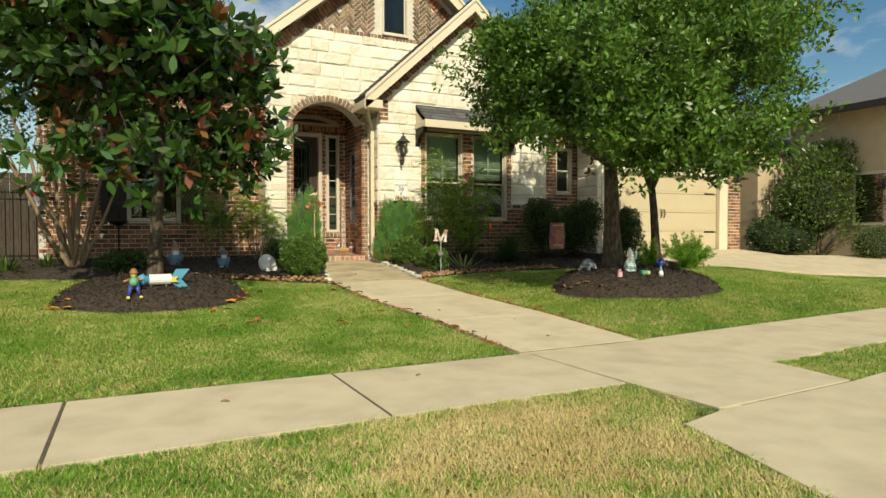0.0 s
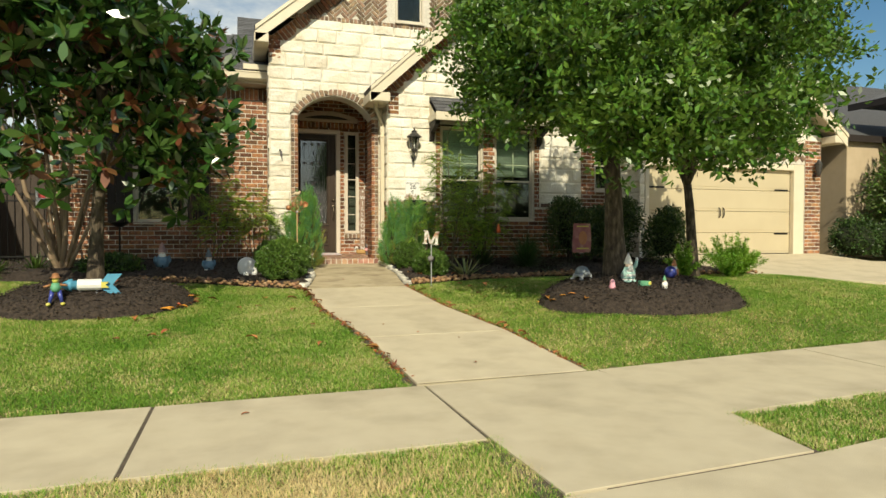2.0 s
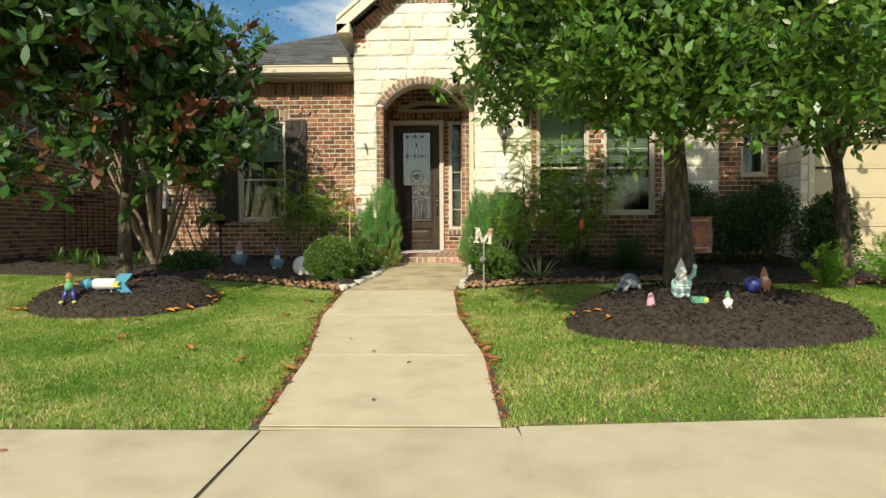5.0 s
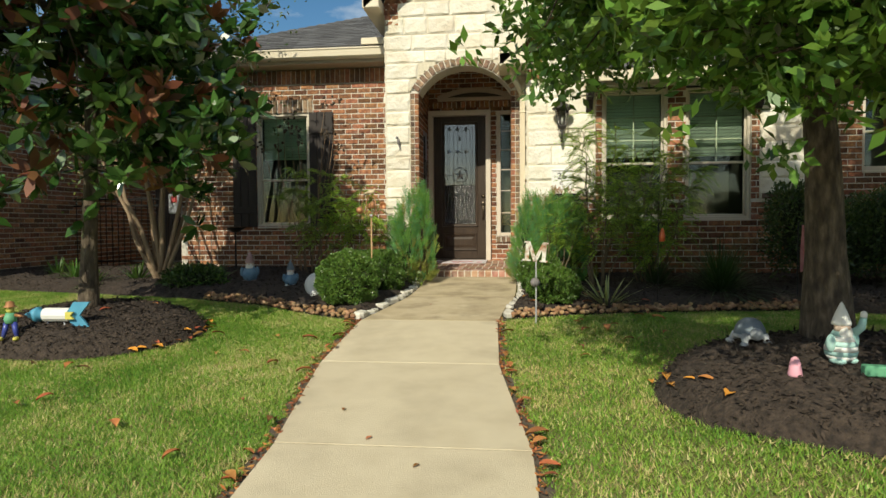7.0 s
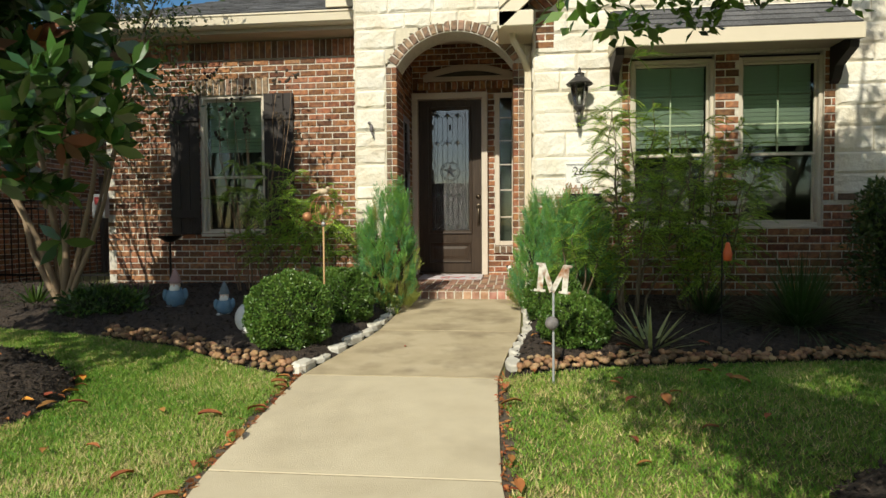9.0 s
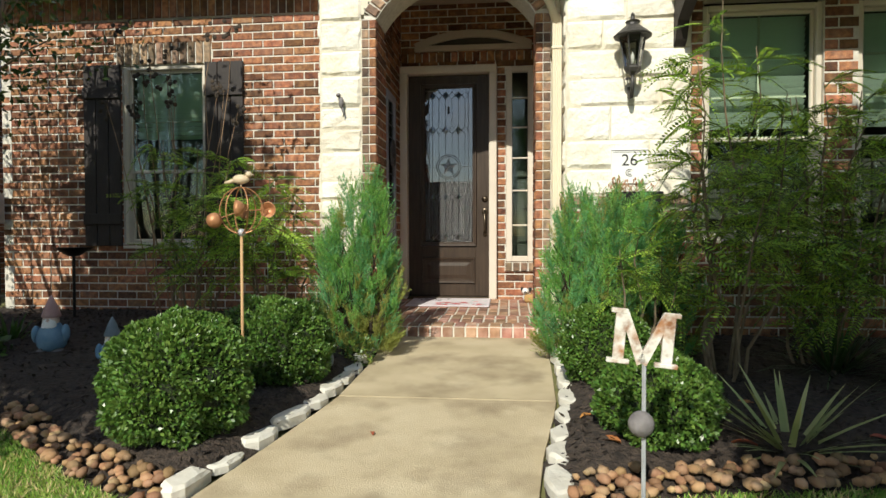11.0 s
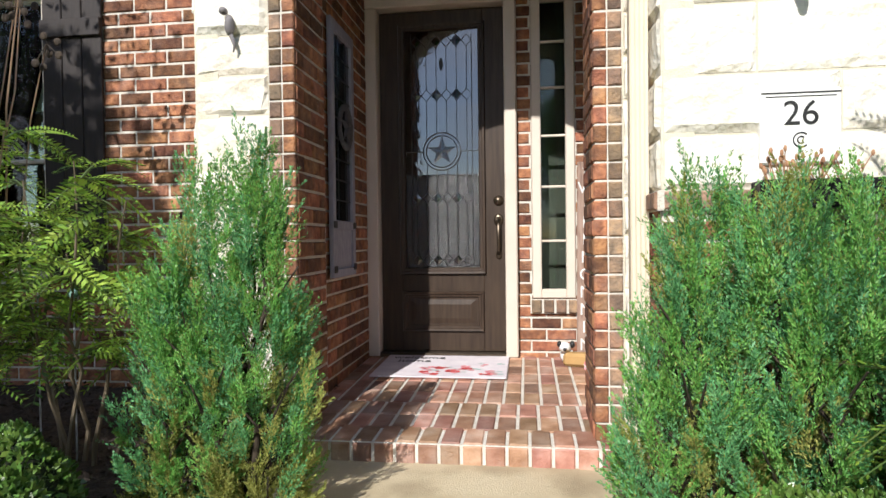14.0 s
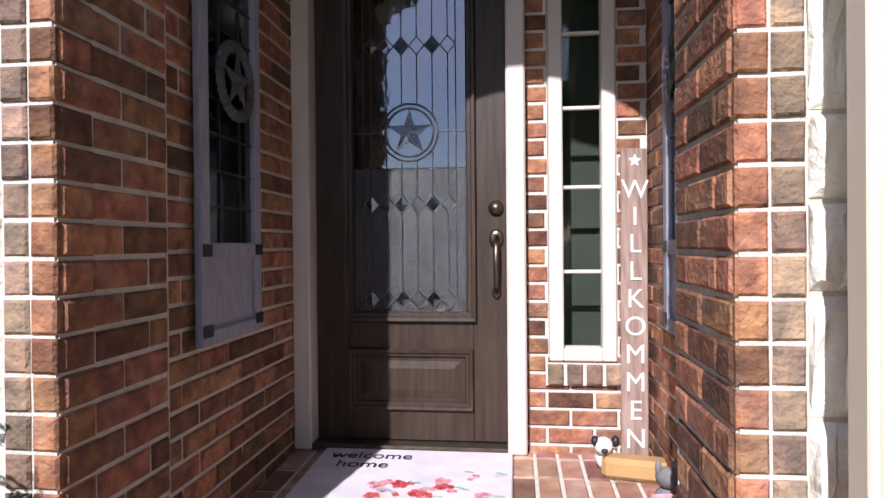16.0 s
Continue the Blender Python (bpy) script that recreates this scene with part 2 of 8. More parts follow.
CONCRETE_WORN = material("weathered_concrete", [(0.40, 0.325, 0.205), (0.47, 0.385, 0.25), (0.53, 0.445, 0.30)], 3.5, 0.9, 0.4, 150, stain=(0.20, 0.15, 0.09), stain_scale=3.2, stain_amount=0.7)
JOINT = material("joint_dirt", [(0.07, 0.055, 0.04), (0.13, 0.10, 0.07)], 20, 0.95, 0.4, 90)
ASPHALT = material("street_concrete", [(0.34, 0.32, 0.28), (0.42, 0.39, 0.34)], 9, 0.95, 0.4, 120)
SOIL = material("lawn_soil", [(0.12, 0.125, 0.040), (0.20, 0.185, 0.075)], 12, 0.95, 0.5, 60)
MULCH = material("dark_mulch", [(0.018, 0.013, 0.010), (0.045, 0.032, 0.024), (0.07, 0.05, 0.037)], 28, 0.95, 0.9, 55, bump_dist=0.03)
CHIP = material("mulch_chip", [(0.022, 0.016, 0.012), (0.055, 0.039, 0.029)], 30, 0.95, 0.4, 90, vary=0.5)
SHUTTER = material("shutter_paint", [(0.016, 0.011, 0.010), (0.027, 0.019, 0.016)], 12, 0.65, 0.15, 60, stretch=(6, 6, 1))
DOORWOOD = material("dark_walnut_door", [(0.028, 0.016, 0.010), (0.042, 0.026, 0.016), (0.055, 0.035, 0.022)], 5, 0.48, 0.10, 60, stretch=(9, 9, 0.8), specular=0.35)
GARAGE = material("tan_garage_paint", [(0.50, 0.42, 0.28), (0.54, 0.46, 0.31)], 2, 0.55, 0.05, 60)
STUCCO = material("tan_stucco", [(0.47, 0.37, 0.25), (0.53, 0.42, 0.29)], 4, 0.9, 0.3, 90)
# dark by colour, so that rooms behind the glass look unlit
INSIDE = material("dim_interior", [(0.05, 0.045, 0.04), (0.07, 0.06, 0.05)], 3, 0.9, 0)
BLIND = material("window_blind", [(0.76, 0.78, 0.70), (0.82, 0.83, 0.76)], 3, 0.6, 0.05, 40)
GLASS = glass_material("window_glass", (0.80, 0.92, 0.85), 0.01, 0.0)
BLACKMETAL = material("black_iron", [(0.012, 0.012, 0.013), (0.022, 0.022, 0.022)], 20, 0.45, 0.1, 90, metal=0.6)


# ---- pieces: bricks, stones ----
def block_mesh(name, l, d, h, mat, c=0.006):
    """A brick or stone lying along x, front face towards -y at y = 0, its front edges chamfered."""
    x, z = l / 2, h / 2
    v = [(-x, d, -z), (x, d, -z), (x, d, z), (-x, d, z), (-x, c, -z), (x, c, -z), (x, c, z), (-x, c, z),
         (-x + c, 0, -z + c), (x - c, 0, -z + c), (x - c, 0, z - c), (-x + c, 0, z - c)]
    f = [(8, 9, 10, 11)] + [(4 + i, 4 + (i + 1) % 4, 8 + (i + 1) % 4, 8 + i) for i in range(4)] + [(i, (i + 1) % 4, 4 + (i + 1) % 4, 4 + i) for i in range(4)]
    return mesh_of(name, Geo().add(v, f), mat)


def block_into(geo, m, l, d, h, c=0.006, mi=0):
    x, z = l / 2, h / 2
    c = min(c, x * 0.4, z * 0.4)
    v = [(-x, d, -z), (x, d, -z), (x, d, z), (-x, d, z), (-x, c, -z), (x, c, -z), (x, c, z), (-x, c, z),
         (-x + c, 0, -z + c), (x - c, 0, -z + c), (x - c, 0, z - c), (-x + c, 0, z - c)]
    f = [(8, 9, 10, 11)] + [(4 + i, 4 + (i + 1) % 4, 8 + (i + 1) % 4, 8 + i) for i in range(4)] + [(i, (i + 1) % 4, 4 + (i + 1) % 4, 4 + i) for i in range(4)]
    geo.add([m @ Vector(p) for p in v], f, mi)


BRICK_L, BRICK_H, COURSE, PITCH = 0.197, 0.067, 0.081, 0.210


def wall_matrix(corner, yaw):
    """Local x along the wall, local -y out of its face, z up."""
    return Matrix.Translation(corner) @ Matrix.Rotation(radians(yaw), 4, 'Z')


def rows_without(u0, u1, v, holes):
    """The stretches of u0..u1 at height v that no hole takes; a hole is (u0, v0, u1, v1) or a function of v giving (u0, u1) or None."""
    spans = [(u0, u1)]
    for h in holes:
        if callable(h):
            cut = h(v)
        else:
            cut = (h[0], h[2]) if h[1] < v < h[3] else None
        if cut:
            spans = [q for s in spans for q in ((s[0], min(s[1], cut[0])), (max(s[0], cut[1]), s[1])) if q[1] - q[0] > 0.012]
    return spans


def brick_wall(name, label, corner, yaw, width, height, holes=(), near=None, thick=0.11, mat=None, limit=300, solid_holes=None, loose=True):
    """A mortar wall with each brick proud of it. Bricks inside near are parts of their own, the rest is joined."""
    mat = mat or BRICK
    m = wall_matrix(corner, yaw)
    back = Geo()
    rows = max(1, int(math.ceil(height / COURSE)))
    runs = []
    for r in range(rows):
        v0, v1 = r * COURSE, min(height, (r + 1) * COURSE)
        spans = rows_without(0, width, (v0 + v1) / 2, holes)
        if runs and runs[-1][2] == spans:
            runs[-1][1] = v1
        else:
            runs.append([v0, v1, spans])
    for v0, v1, spans in runs:
        for a, b in spans:
            back.box(a, 0.008, v0, b, thick, v1)
    back.moved(m)
    wall = structure(name, back, MORTAR, label, "wall")
    rest, count = Geo(), 0
    full = block_mesh("brick", BRICK_L, 0.05, BRICK_H, mat)
    for r in range(rows):
        zc = (r + 0.5) * COURSE
        if zc + BRICK_H / 2 > height + 0.03:
            break
        off = PITCH / 2 if r % 2 else 0.0
        for a, b in rows_without(0, width, zc, holes):
            k = math.floor((a - off) / PITCH)
            while k * PITCH + off < b:
                x0, x1 = max(a + 0.004, k * PITCH + off + 0.006), min(b - 0.004, (k + 1) * PITCH + off - 0.006)
                k += 1
                if x1 - x0 < 0.025:
                    continue
                jit = Matrix.Translation(((x0 + x1) / 2, random.uniform(-0.003, 0.002), zc)) @ Matrix.Rotation(random.uniform(-0.006, 0.006), 4, 'Y')
                if loose and count < limit and x1 - x0 > BRICK_L - 0.003 and (near is None or (near[0] <= x0 and x1 <= near[2] and near[1] <= zc <= near[3])):
                    ob = new("brick", full)
                    ob.parent = wall
                    ob.matrix_basis = m @ jit
                    count += 1
                else:
                    block_into(rest, m @ jit, x1 - x0, 0.05, BRICK_H)
    if rest.f:
        part("further_bricks", rest, mat, wall, kind="stuff")
    return wall


def soldier_row(name, label, corner, yaw, width, h, mat=None, pitch=0.081, proud=0.012, parent=None, wide=0.068):
    """Upright bricks side by side."""
    m = wall_matrix(corner, yaw)
    g = Geo().box(0, 0.004 - proud + 0.012, 0, width, 0.05, h).moved(m)
    base = part(name, g, MORTAR, parent, label) if parent else structure(name, g, MORTAR, label, "brick course")
    me = block_mesh("brick", h - 0.01, 0.045, wide, mat or BRICK)
    n = int(width / pitch)
    for i in range(n):
        ob = new("brick", me)
        ob.parent = base
        ob.matrix_basis = m @ Matrix.Translation(((i + 0.5) * width / n, -proud + random.uniform(-.002, .002), h / 2)) @ Matrix.Rotation(math.pi / 2, 4, 'Y')
    return base


def stone_wall(name, label, corner, yaw, width, height, holes=(), limit=300, thick=0.12, v0=0.0, seed=3, low=0.16, high=0.27):
    """Rough limestone ashlar in uneven courses; each block is a piece."""
    rnd = random.Random(seed)
    m = wall_matrix(corner, yaw)
    back = Geo()
    z = v0
    rows = []
    while z < height - 0.04:
        h = min(rnd.uniform(low, high), height - z)
        rows.append((z, h))
        z += h
    for z, h in rows:
        n = max(1, int(h / 0.05))
        for k in range(n):
            a0, a1 = z + k * h / n, z + (k + 1) * h / n
            for a, b in rows_without(0, width, (a0 + a1) / 2, holes):
                back.box(a, 0.006, a0, b, thick, a1)
    wall = structure(name, back.moved(m), STONE_JOINT, label, "wall")
    count = 0
    for z, h in rows:
        cuts = [rows_without(0, width, z + h * q, holes) for q in (0.04, 0.5, 0.96)]
        for a, b in cuts[1]:
            for other in (cuts[0], cuts[2]):
                hit = [s for s in other if s[0] < b and s[1] > a]
                if not hit:
                    a = b
                    break
                a, b = max(a, hit[0][0]), min(b, hit[-1][1])
            x = a
            while x < b - 0.02:
                l = min(rnd.uniform(0.28, 0.72), b - x)
                if b - x - l < 0.14:
                    l = b - x
                bm_geo = Geo()
                ll, hh, bul = l - 0.010, h - 0.010, rnd.uniform(0.004, 0.02)
                xs, zs = [-0.5, -0.44, -0.12, 0.2, 0.44, 0.5], [-0.5, -0.38, 0.05, 0.38, 0.5]
                vv = []
                for j, q in enumerate(zs):
                    for i, p in enumerate(xs):
                        edge = i in (0, 5) or j in (0, 4)
                        vv.append((p * ll + (0 if edge else rnd.uniform(-.01, .01)), 0.004 if edge else -bul + rnd.uniform(-0.007, 0.007), q * hh + (0 if edge else rnd.uniform(-.008, .008))))
                ff = [(j * 6 + i, j * 6 + i + 1, (j + 1) * 6 + i + 1, (j + 1) * 6 + i) for j in range(4) for i in range(5)]
                bm_geo.add(vv, ff)
                ob = new("stone_block", mesh_of("stone_block", bm_geo, STONE))
                ob.parent = wall
                ob.matrix_basis = m @ Matrix.Translation((x + l / 2, 0, z + h / 2))
                count += 1
                x += l
    return wall


def shingle_plane(name, label, p0, u, up, width, length, parent=None, tab=0.30, course=0.145, clip=None, mat=None):
    """A sloping roof face of overlapping shingle tabs: from p0, width along u and length along up; clip gives the u range at a length."""
    u, up, p0 = Vector(u).normalized(), Vector(up).normalized(), Vector(p0)
    nrm = u.cross(up)
    g = Geo()
    rnd = random.Random(7)
    rows = int(math.ceil(length / course))
    for r in range(rows):
        s0, s1 = r * course, min(length, (r + 1) * course + 0.03)
        a, b = clip((s0 + s1) / 2) if clip else (0, width)
        x = a - rnd.uniform(0, tab)
        while x < b:
            w = tab * rnd.uniform(0.8, 1.15)
            x0, x1 = max(a, x) + 0.003, min(b, x + w) - 0.003
            x += w
            if x1 - x0 < 0.02:
                continue
            t = rnd.uniform(0.010, 0.016)
            q = [p0 + u * x0 + up * s0, p0 + u * x1 + up * s0, p0 + u * x1 + up * s1, p0 + u * x0 + up * s1]
            v = [q[0] + nrm * t, q[1] + nrm * t, q[2] + nrm * 0.001, q[3] + nrm * 0.001, q[0] - nrm * 0.01, q[1] - nrm * 0.01]
            g.add(v, [(0, 1, 2, 3), (4, 5, 1, 0)])
    a0, a1 = clip(0.0) if clip else (0, width)
    b0, b1 = clip(length) if clip else (0, width)
    q = [p0 + u * a0, p0 + u * a1, p0 + u * b1 + up * length, p0 + u * b0 + up * length]
    g.add([p - nrm * 0.006 for p in q] + [p - nrm * 0.09 for p in q], [(0, 1, 2, 3), (7, 6, 5, 4), (0, 4, 5, 1), (1, 5, 6, 2), (2, 6, 7, 3), (3, 7, 4, 0)])
    return part(name, g, mat or SHINGLE, parent, label) if parent else structure(name, g, mat or SHINGLE, label, "roof")


# ---- ground, walks and street ----
def ease(t):
    t = np.clip(t, 0, 1)
    return t * t * (3 - 2 * t)


def berm(x, y):
    """The lawn under the oak swells a little above the walks."""
    return 0.13 * ease((x - 5.15) / 1.1) * ease((y - 6.35) / 1.0) * ease((11.2 - y) / 1.6) * ease((12.5 - x) / 2.0)


def rise(x, y):
    """Height of the ground: level by the street, rising to the house."""
    z = 0.0 if y < 6.1 else min(0.068 * (y - 6.1), 0.48)
    return z + float(berm(x, y))


def path_edges(y):
    ys = [6.0, 7.5, 8.95, 10.4, 11.0, 11.7, 12.4, 13.4]
    return float(np.interp(y, ys, [3.73, 3.66, 3.45, 3.40, 3.53, 3.67, 3.70, 3.68])), float(np.interp(y, ys, [5.05, 5.01, 4.81, 4.76, 4.82, 4.93, 4.95, 4.96]))


def bed_line(x):
    """Front edge of the planted beds along the house."""
    return float(np.interp(x, [-4, -1.0, 0.9, 2.1, 2.8, 3.4, 4.77, 5.4, 6.0, 7.0, 7.9, 8.8, 9.8, 10.7, 11.0], [12.3, 11.9, 11.55, 11.15, 10.7, 10.4, 10.55, 10.75, 10.82, 11.0, 11.12, 10.75, 10.35, 10.1, 12.5]))


MOUNDS = [(1.05, 9.72, 1.0, 0.82, 0.27), (7.0, 8.15, 1.22, 0.88, 0.27)]


def mound(x, y):
    for cx, cy, rx, ry, h in MOUNDS:
        d = ((x - cx) / rx) ** 2 + ((y - cy) / ry) ** 2
        if d < 1:
            return h * (1 - d) ** 0.5
    return -1.0


def drive_edge(y):
    """Left edge of the driveway at y."""
    return float(np.interp(y, [6.0, 7.2, 8.5, 10.1, 12.7], [18.5, 16.0, 13.6, 10.75, 10.3]))


def far_walk(x):
    return float(np.interp(x, [-40, 3.7, 5.05, 8.5, 40], [6.2, 6.03, 6.1, 6.34, 7.4]))


# one sheet of ground to the horizon
g = Geo()
xs = [-600, -200, -60, -25] + [round(-12 + i * 0.5, 2) for i in range(65)] + [30, 60, 200, 600]
ys = [-600, -200, -60, -20, -8, -4, -1, 1] + [round(2 + i * 0.5, 2) for i in range(28)] + [18, 24, 40, 100, 300, 900]
g.add([(x, y, rise(x, y) - 0.03) for y in ys for x in xs],
      [(j * len(xs) + i, j * len(xs) + i + 1, (j + 1) * len(xs) + i + 1, (j + 1) * len(xs) + i) for j in range(len(ys) - 1) for i in range(len(xs) - 1)])
ground = structure("ground", g, SOIL, "green lawn ground sloping gently up to the house", "ground")


def slab(name, outline, z0, z1, parent, mat=None):
    """A concrete slab with softened upper edges; outline of (x, y), heights from the ground."""
    c = 0.002
    cx, cy = sum(p[0] for p in outline) / len(outline), sum(p[1] for p in outline) / len(outline)
    n = len(outline)
    ins = []
    for x, y in outline:
        d = math.hypot(x - cx, y - cy)
        ins.append((x - (x - cx) / d * c * 1.4, y - (y - cy) / d * c * 1.4))
    v = [(x, y, rise(x, y) + z0) for x, y in outline] + [(x, y, rise(x, y) + z1 - c) for x, y in outline] + [(x, y, rise(x, y) + z1) for x, y in ins]
    f = [tuple(range(2 * n, 3 * n))] + [(i, (i + 1) % n, n + (i + 1) % n, n + i) for i in range(n)] + [(n + i, n + (i + 1) % n, 2 * n + (i + 1) % n, 2 * n + i) for i in range(n)]
    return part(name, Geo().add(v, f), mat or CONCRETE, parent)


walk_base = structure("sidewalk", Geo().box(-30, 4.93, -0.2, 3.75, 6.02, -0.005).box(5.1, 5.05, -0.2, 20, 6.05, -0.005), JOINT, "pale concrete public sidewalk with dark joints", "sidewalk")
jl = [-12.6, -10.8, -9.0, -7.2, -5.4, -3.7, -2.0, -0.05 + 0.5, 2.08, 3.76]
near_l = 4.89
for a, b in zip(jl[:-1], jl[1:]):
    slab("slab", [(a + 0.010, near_l), (b - 0.010, near_l), (b - 0.010, far_walk(b)), (a + 0.010, far_walk(a))], -0.12, 0.0, walk_base)
jr = [5.13, 7.28, 9.0, 10.7, 12.4, 14.1, 16, 18, 20]
for a, b in zip(jr[:-1], jr[1:]):
    slab("slab", [(a + 0.010, 4.88 + (a - 5.1) * 0.07), (b - 0.010, 4.88 + (b - 5.1) * 0.07), (b - 0.010, far_walk(b)), (a + 0.010, far_walk(a))], -0.12, 0.0, walk_base)
# crossing and apron towards the street
apron = structure("concrete_apron", Geo().box(3.70, 4.2, -0.25, 5.2, 6.0, -0.010).box(3.4, 1.35, -0.25, 11.9, 3.9, -0.010), JOINT, "pale concrete apron between sidewalk and street", "pavement")
slab("slab", [(3.775, 4.87), (3.80, 4.19), (5.16, 4.26), (5.25, 4.87), (5.125, 6.085), (3.765, 6.025)], -0.12, 0.0, apron)
slab("slab", [(3.15, 1.3), (3.17, 3.2), (3.40, 4.08), (3.80, 4.17), (5.16, 4.24), (6.3, 4.38), (12, 5.1), (12, 1.3)], -0.15, -0.004, apron)
street = structure("street", Geo().box(-60, -8, -0.35, 60, 1.0, -0.17).box(-60, 1.0, -0.35, 60, 1.3, -0.02), ASPHALT, "pale grey residential street with a low kerb", "road")
# garden walk to the porch
WALK_Y = [6.105 + 0.1 * i for i in range(72)] + [13.158, 13.3]
WALK_Y.sort()
front_walk = structure("front_walk", Geo().add([(x, y, rise(x, y) - (0.006 if y < 11.9 else 0.018)) for y in WALK_Y for x in (path_edges(y)[0] + 0.004, path_edges(y)[1] - 0.004)], [(2 * i, 2 * i + 1, 2 * i + 3, 2 * i + 2) for i in range(len(WALK_Y) - 1)]), JOINT, "pale concrete front walk leading up to the brick porch", "path")
wy = [6.105, 7.52, 9.0, 10.44, 11.76, 13.36]
for a, b in zip(wy[:-1], wy[1:]):
    n = 7
    st = [a + 0.007 + (b - a - 0.014) * i / n for i in range(n + 1)]
    slab("slab", [(path_edges(y)[0], y) for y in st[::-1]] + [(path_edges(y)[1], y) for y in st], -0.1, 0.0, front_walk, CONCRETE_WORN if a > 10 else None)
# narrow trimmed edge of bare soil between lawn and concrete
def soil_edge(name, line, w0, w1):
    g = Geo()
    v = []
    for (x, y), (nx, ny) in line:
        for w in (w0, w1):
            v.append((x + nx * w, y + ny * w, rise(x, y) - 0.020))
    g.add(v, [(2 * i, 2 * i + 1, 2 * i + 3, 2 * i + 2) for i in range(len(line) - 1)])
    structure(name, g, JOINT, "strip of bare dark soil trimmed along the concrete", "soil")


EY = [6.1 + i * 0.15 for i in range(30)]
soil_edge("soil_edge_left", [((path_edges(y)[0], y), (-1, 0)) for y in EY], 0.0, 0.075)
soil_edge("soil_edge_right", [((path_edges(y)[1], y), (1, 0)) for y in EY], 0.0, 0.075)
soil_edge("soil_edge_walk_left", [((x, far_walk(x)), (0, 1)) for x in [-9 + 0.4 * i for i in range(32)] + [3.7]], 0.0, 0.07)
soil_edge("soil_edge_walk_right", [((x, far_walk(x)), (0, 1)) for x in [5.1 + 0.4 * i for i in range(26)]], 0.0, 0.07)
# driveway
dv = [12.72, 11.4, 10.1, 8.5, 7.2, 6.2]
drive_rise = lambda y: float(np.interp(y, [6.2, 8.5, 10.1, 12.7], [0.02, 0.19, 0.34, 0.585]))
g = Geo()
g.add([(x, y, drive_rise(y) + d) for y in dv for x in (drive_edge(y), 24 if y < 11 else 14.9) for d in (0, -0.4)],
      [(4 * i, 4 * i + 4, 4 * i + 6, 4 * i + 2) for i in range(5)] + [(4 * i, 4 * i + 1, 4 * i + 5, 4 * i + 4) for i in range(5)])
structure("driveway", g, CONCRETE, "wide pale concrete driveway in front of the garage", "driveway")

# ---- house: left brick wing ----
LW = 14.2
wl = brick_wall("wall_left_wing", "red-brown brick front wall with pale mortar joints", (-0.6, LW, 0.35), 0, 3.65, 3.16, holes=[(1.345, 0.87, 2.235, 2.70), (1.285, 2.70, 2.30, 2.94)], near=(1.2, 0.2, 3.6, 2.6))
soldier_row("frieze_course", "soldier course of dark red brick under the eave", (-0.6, LW, 3.515), 0, 3.65, 0.225, proud=0.02)
soldier_row("window_lintel_left", "soldier brick lintel over the window", (0.685, LW, 3.055), 0, 1.015, 0.225, mat=BRICK_GREY, proud=0.008)
brick_wall("wall_left_side", "red-brown brick side wall", (-0.6, 24.0, 0.2), -90, 9.8, 3.5, loose=False)


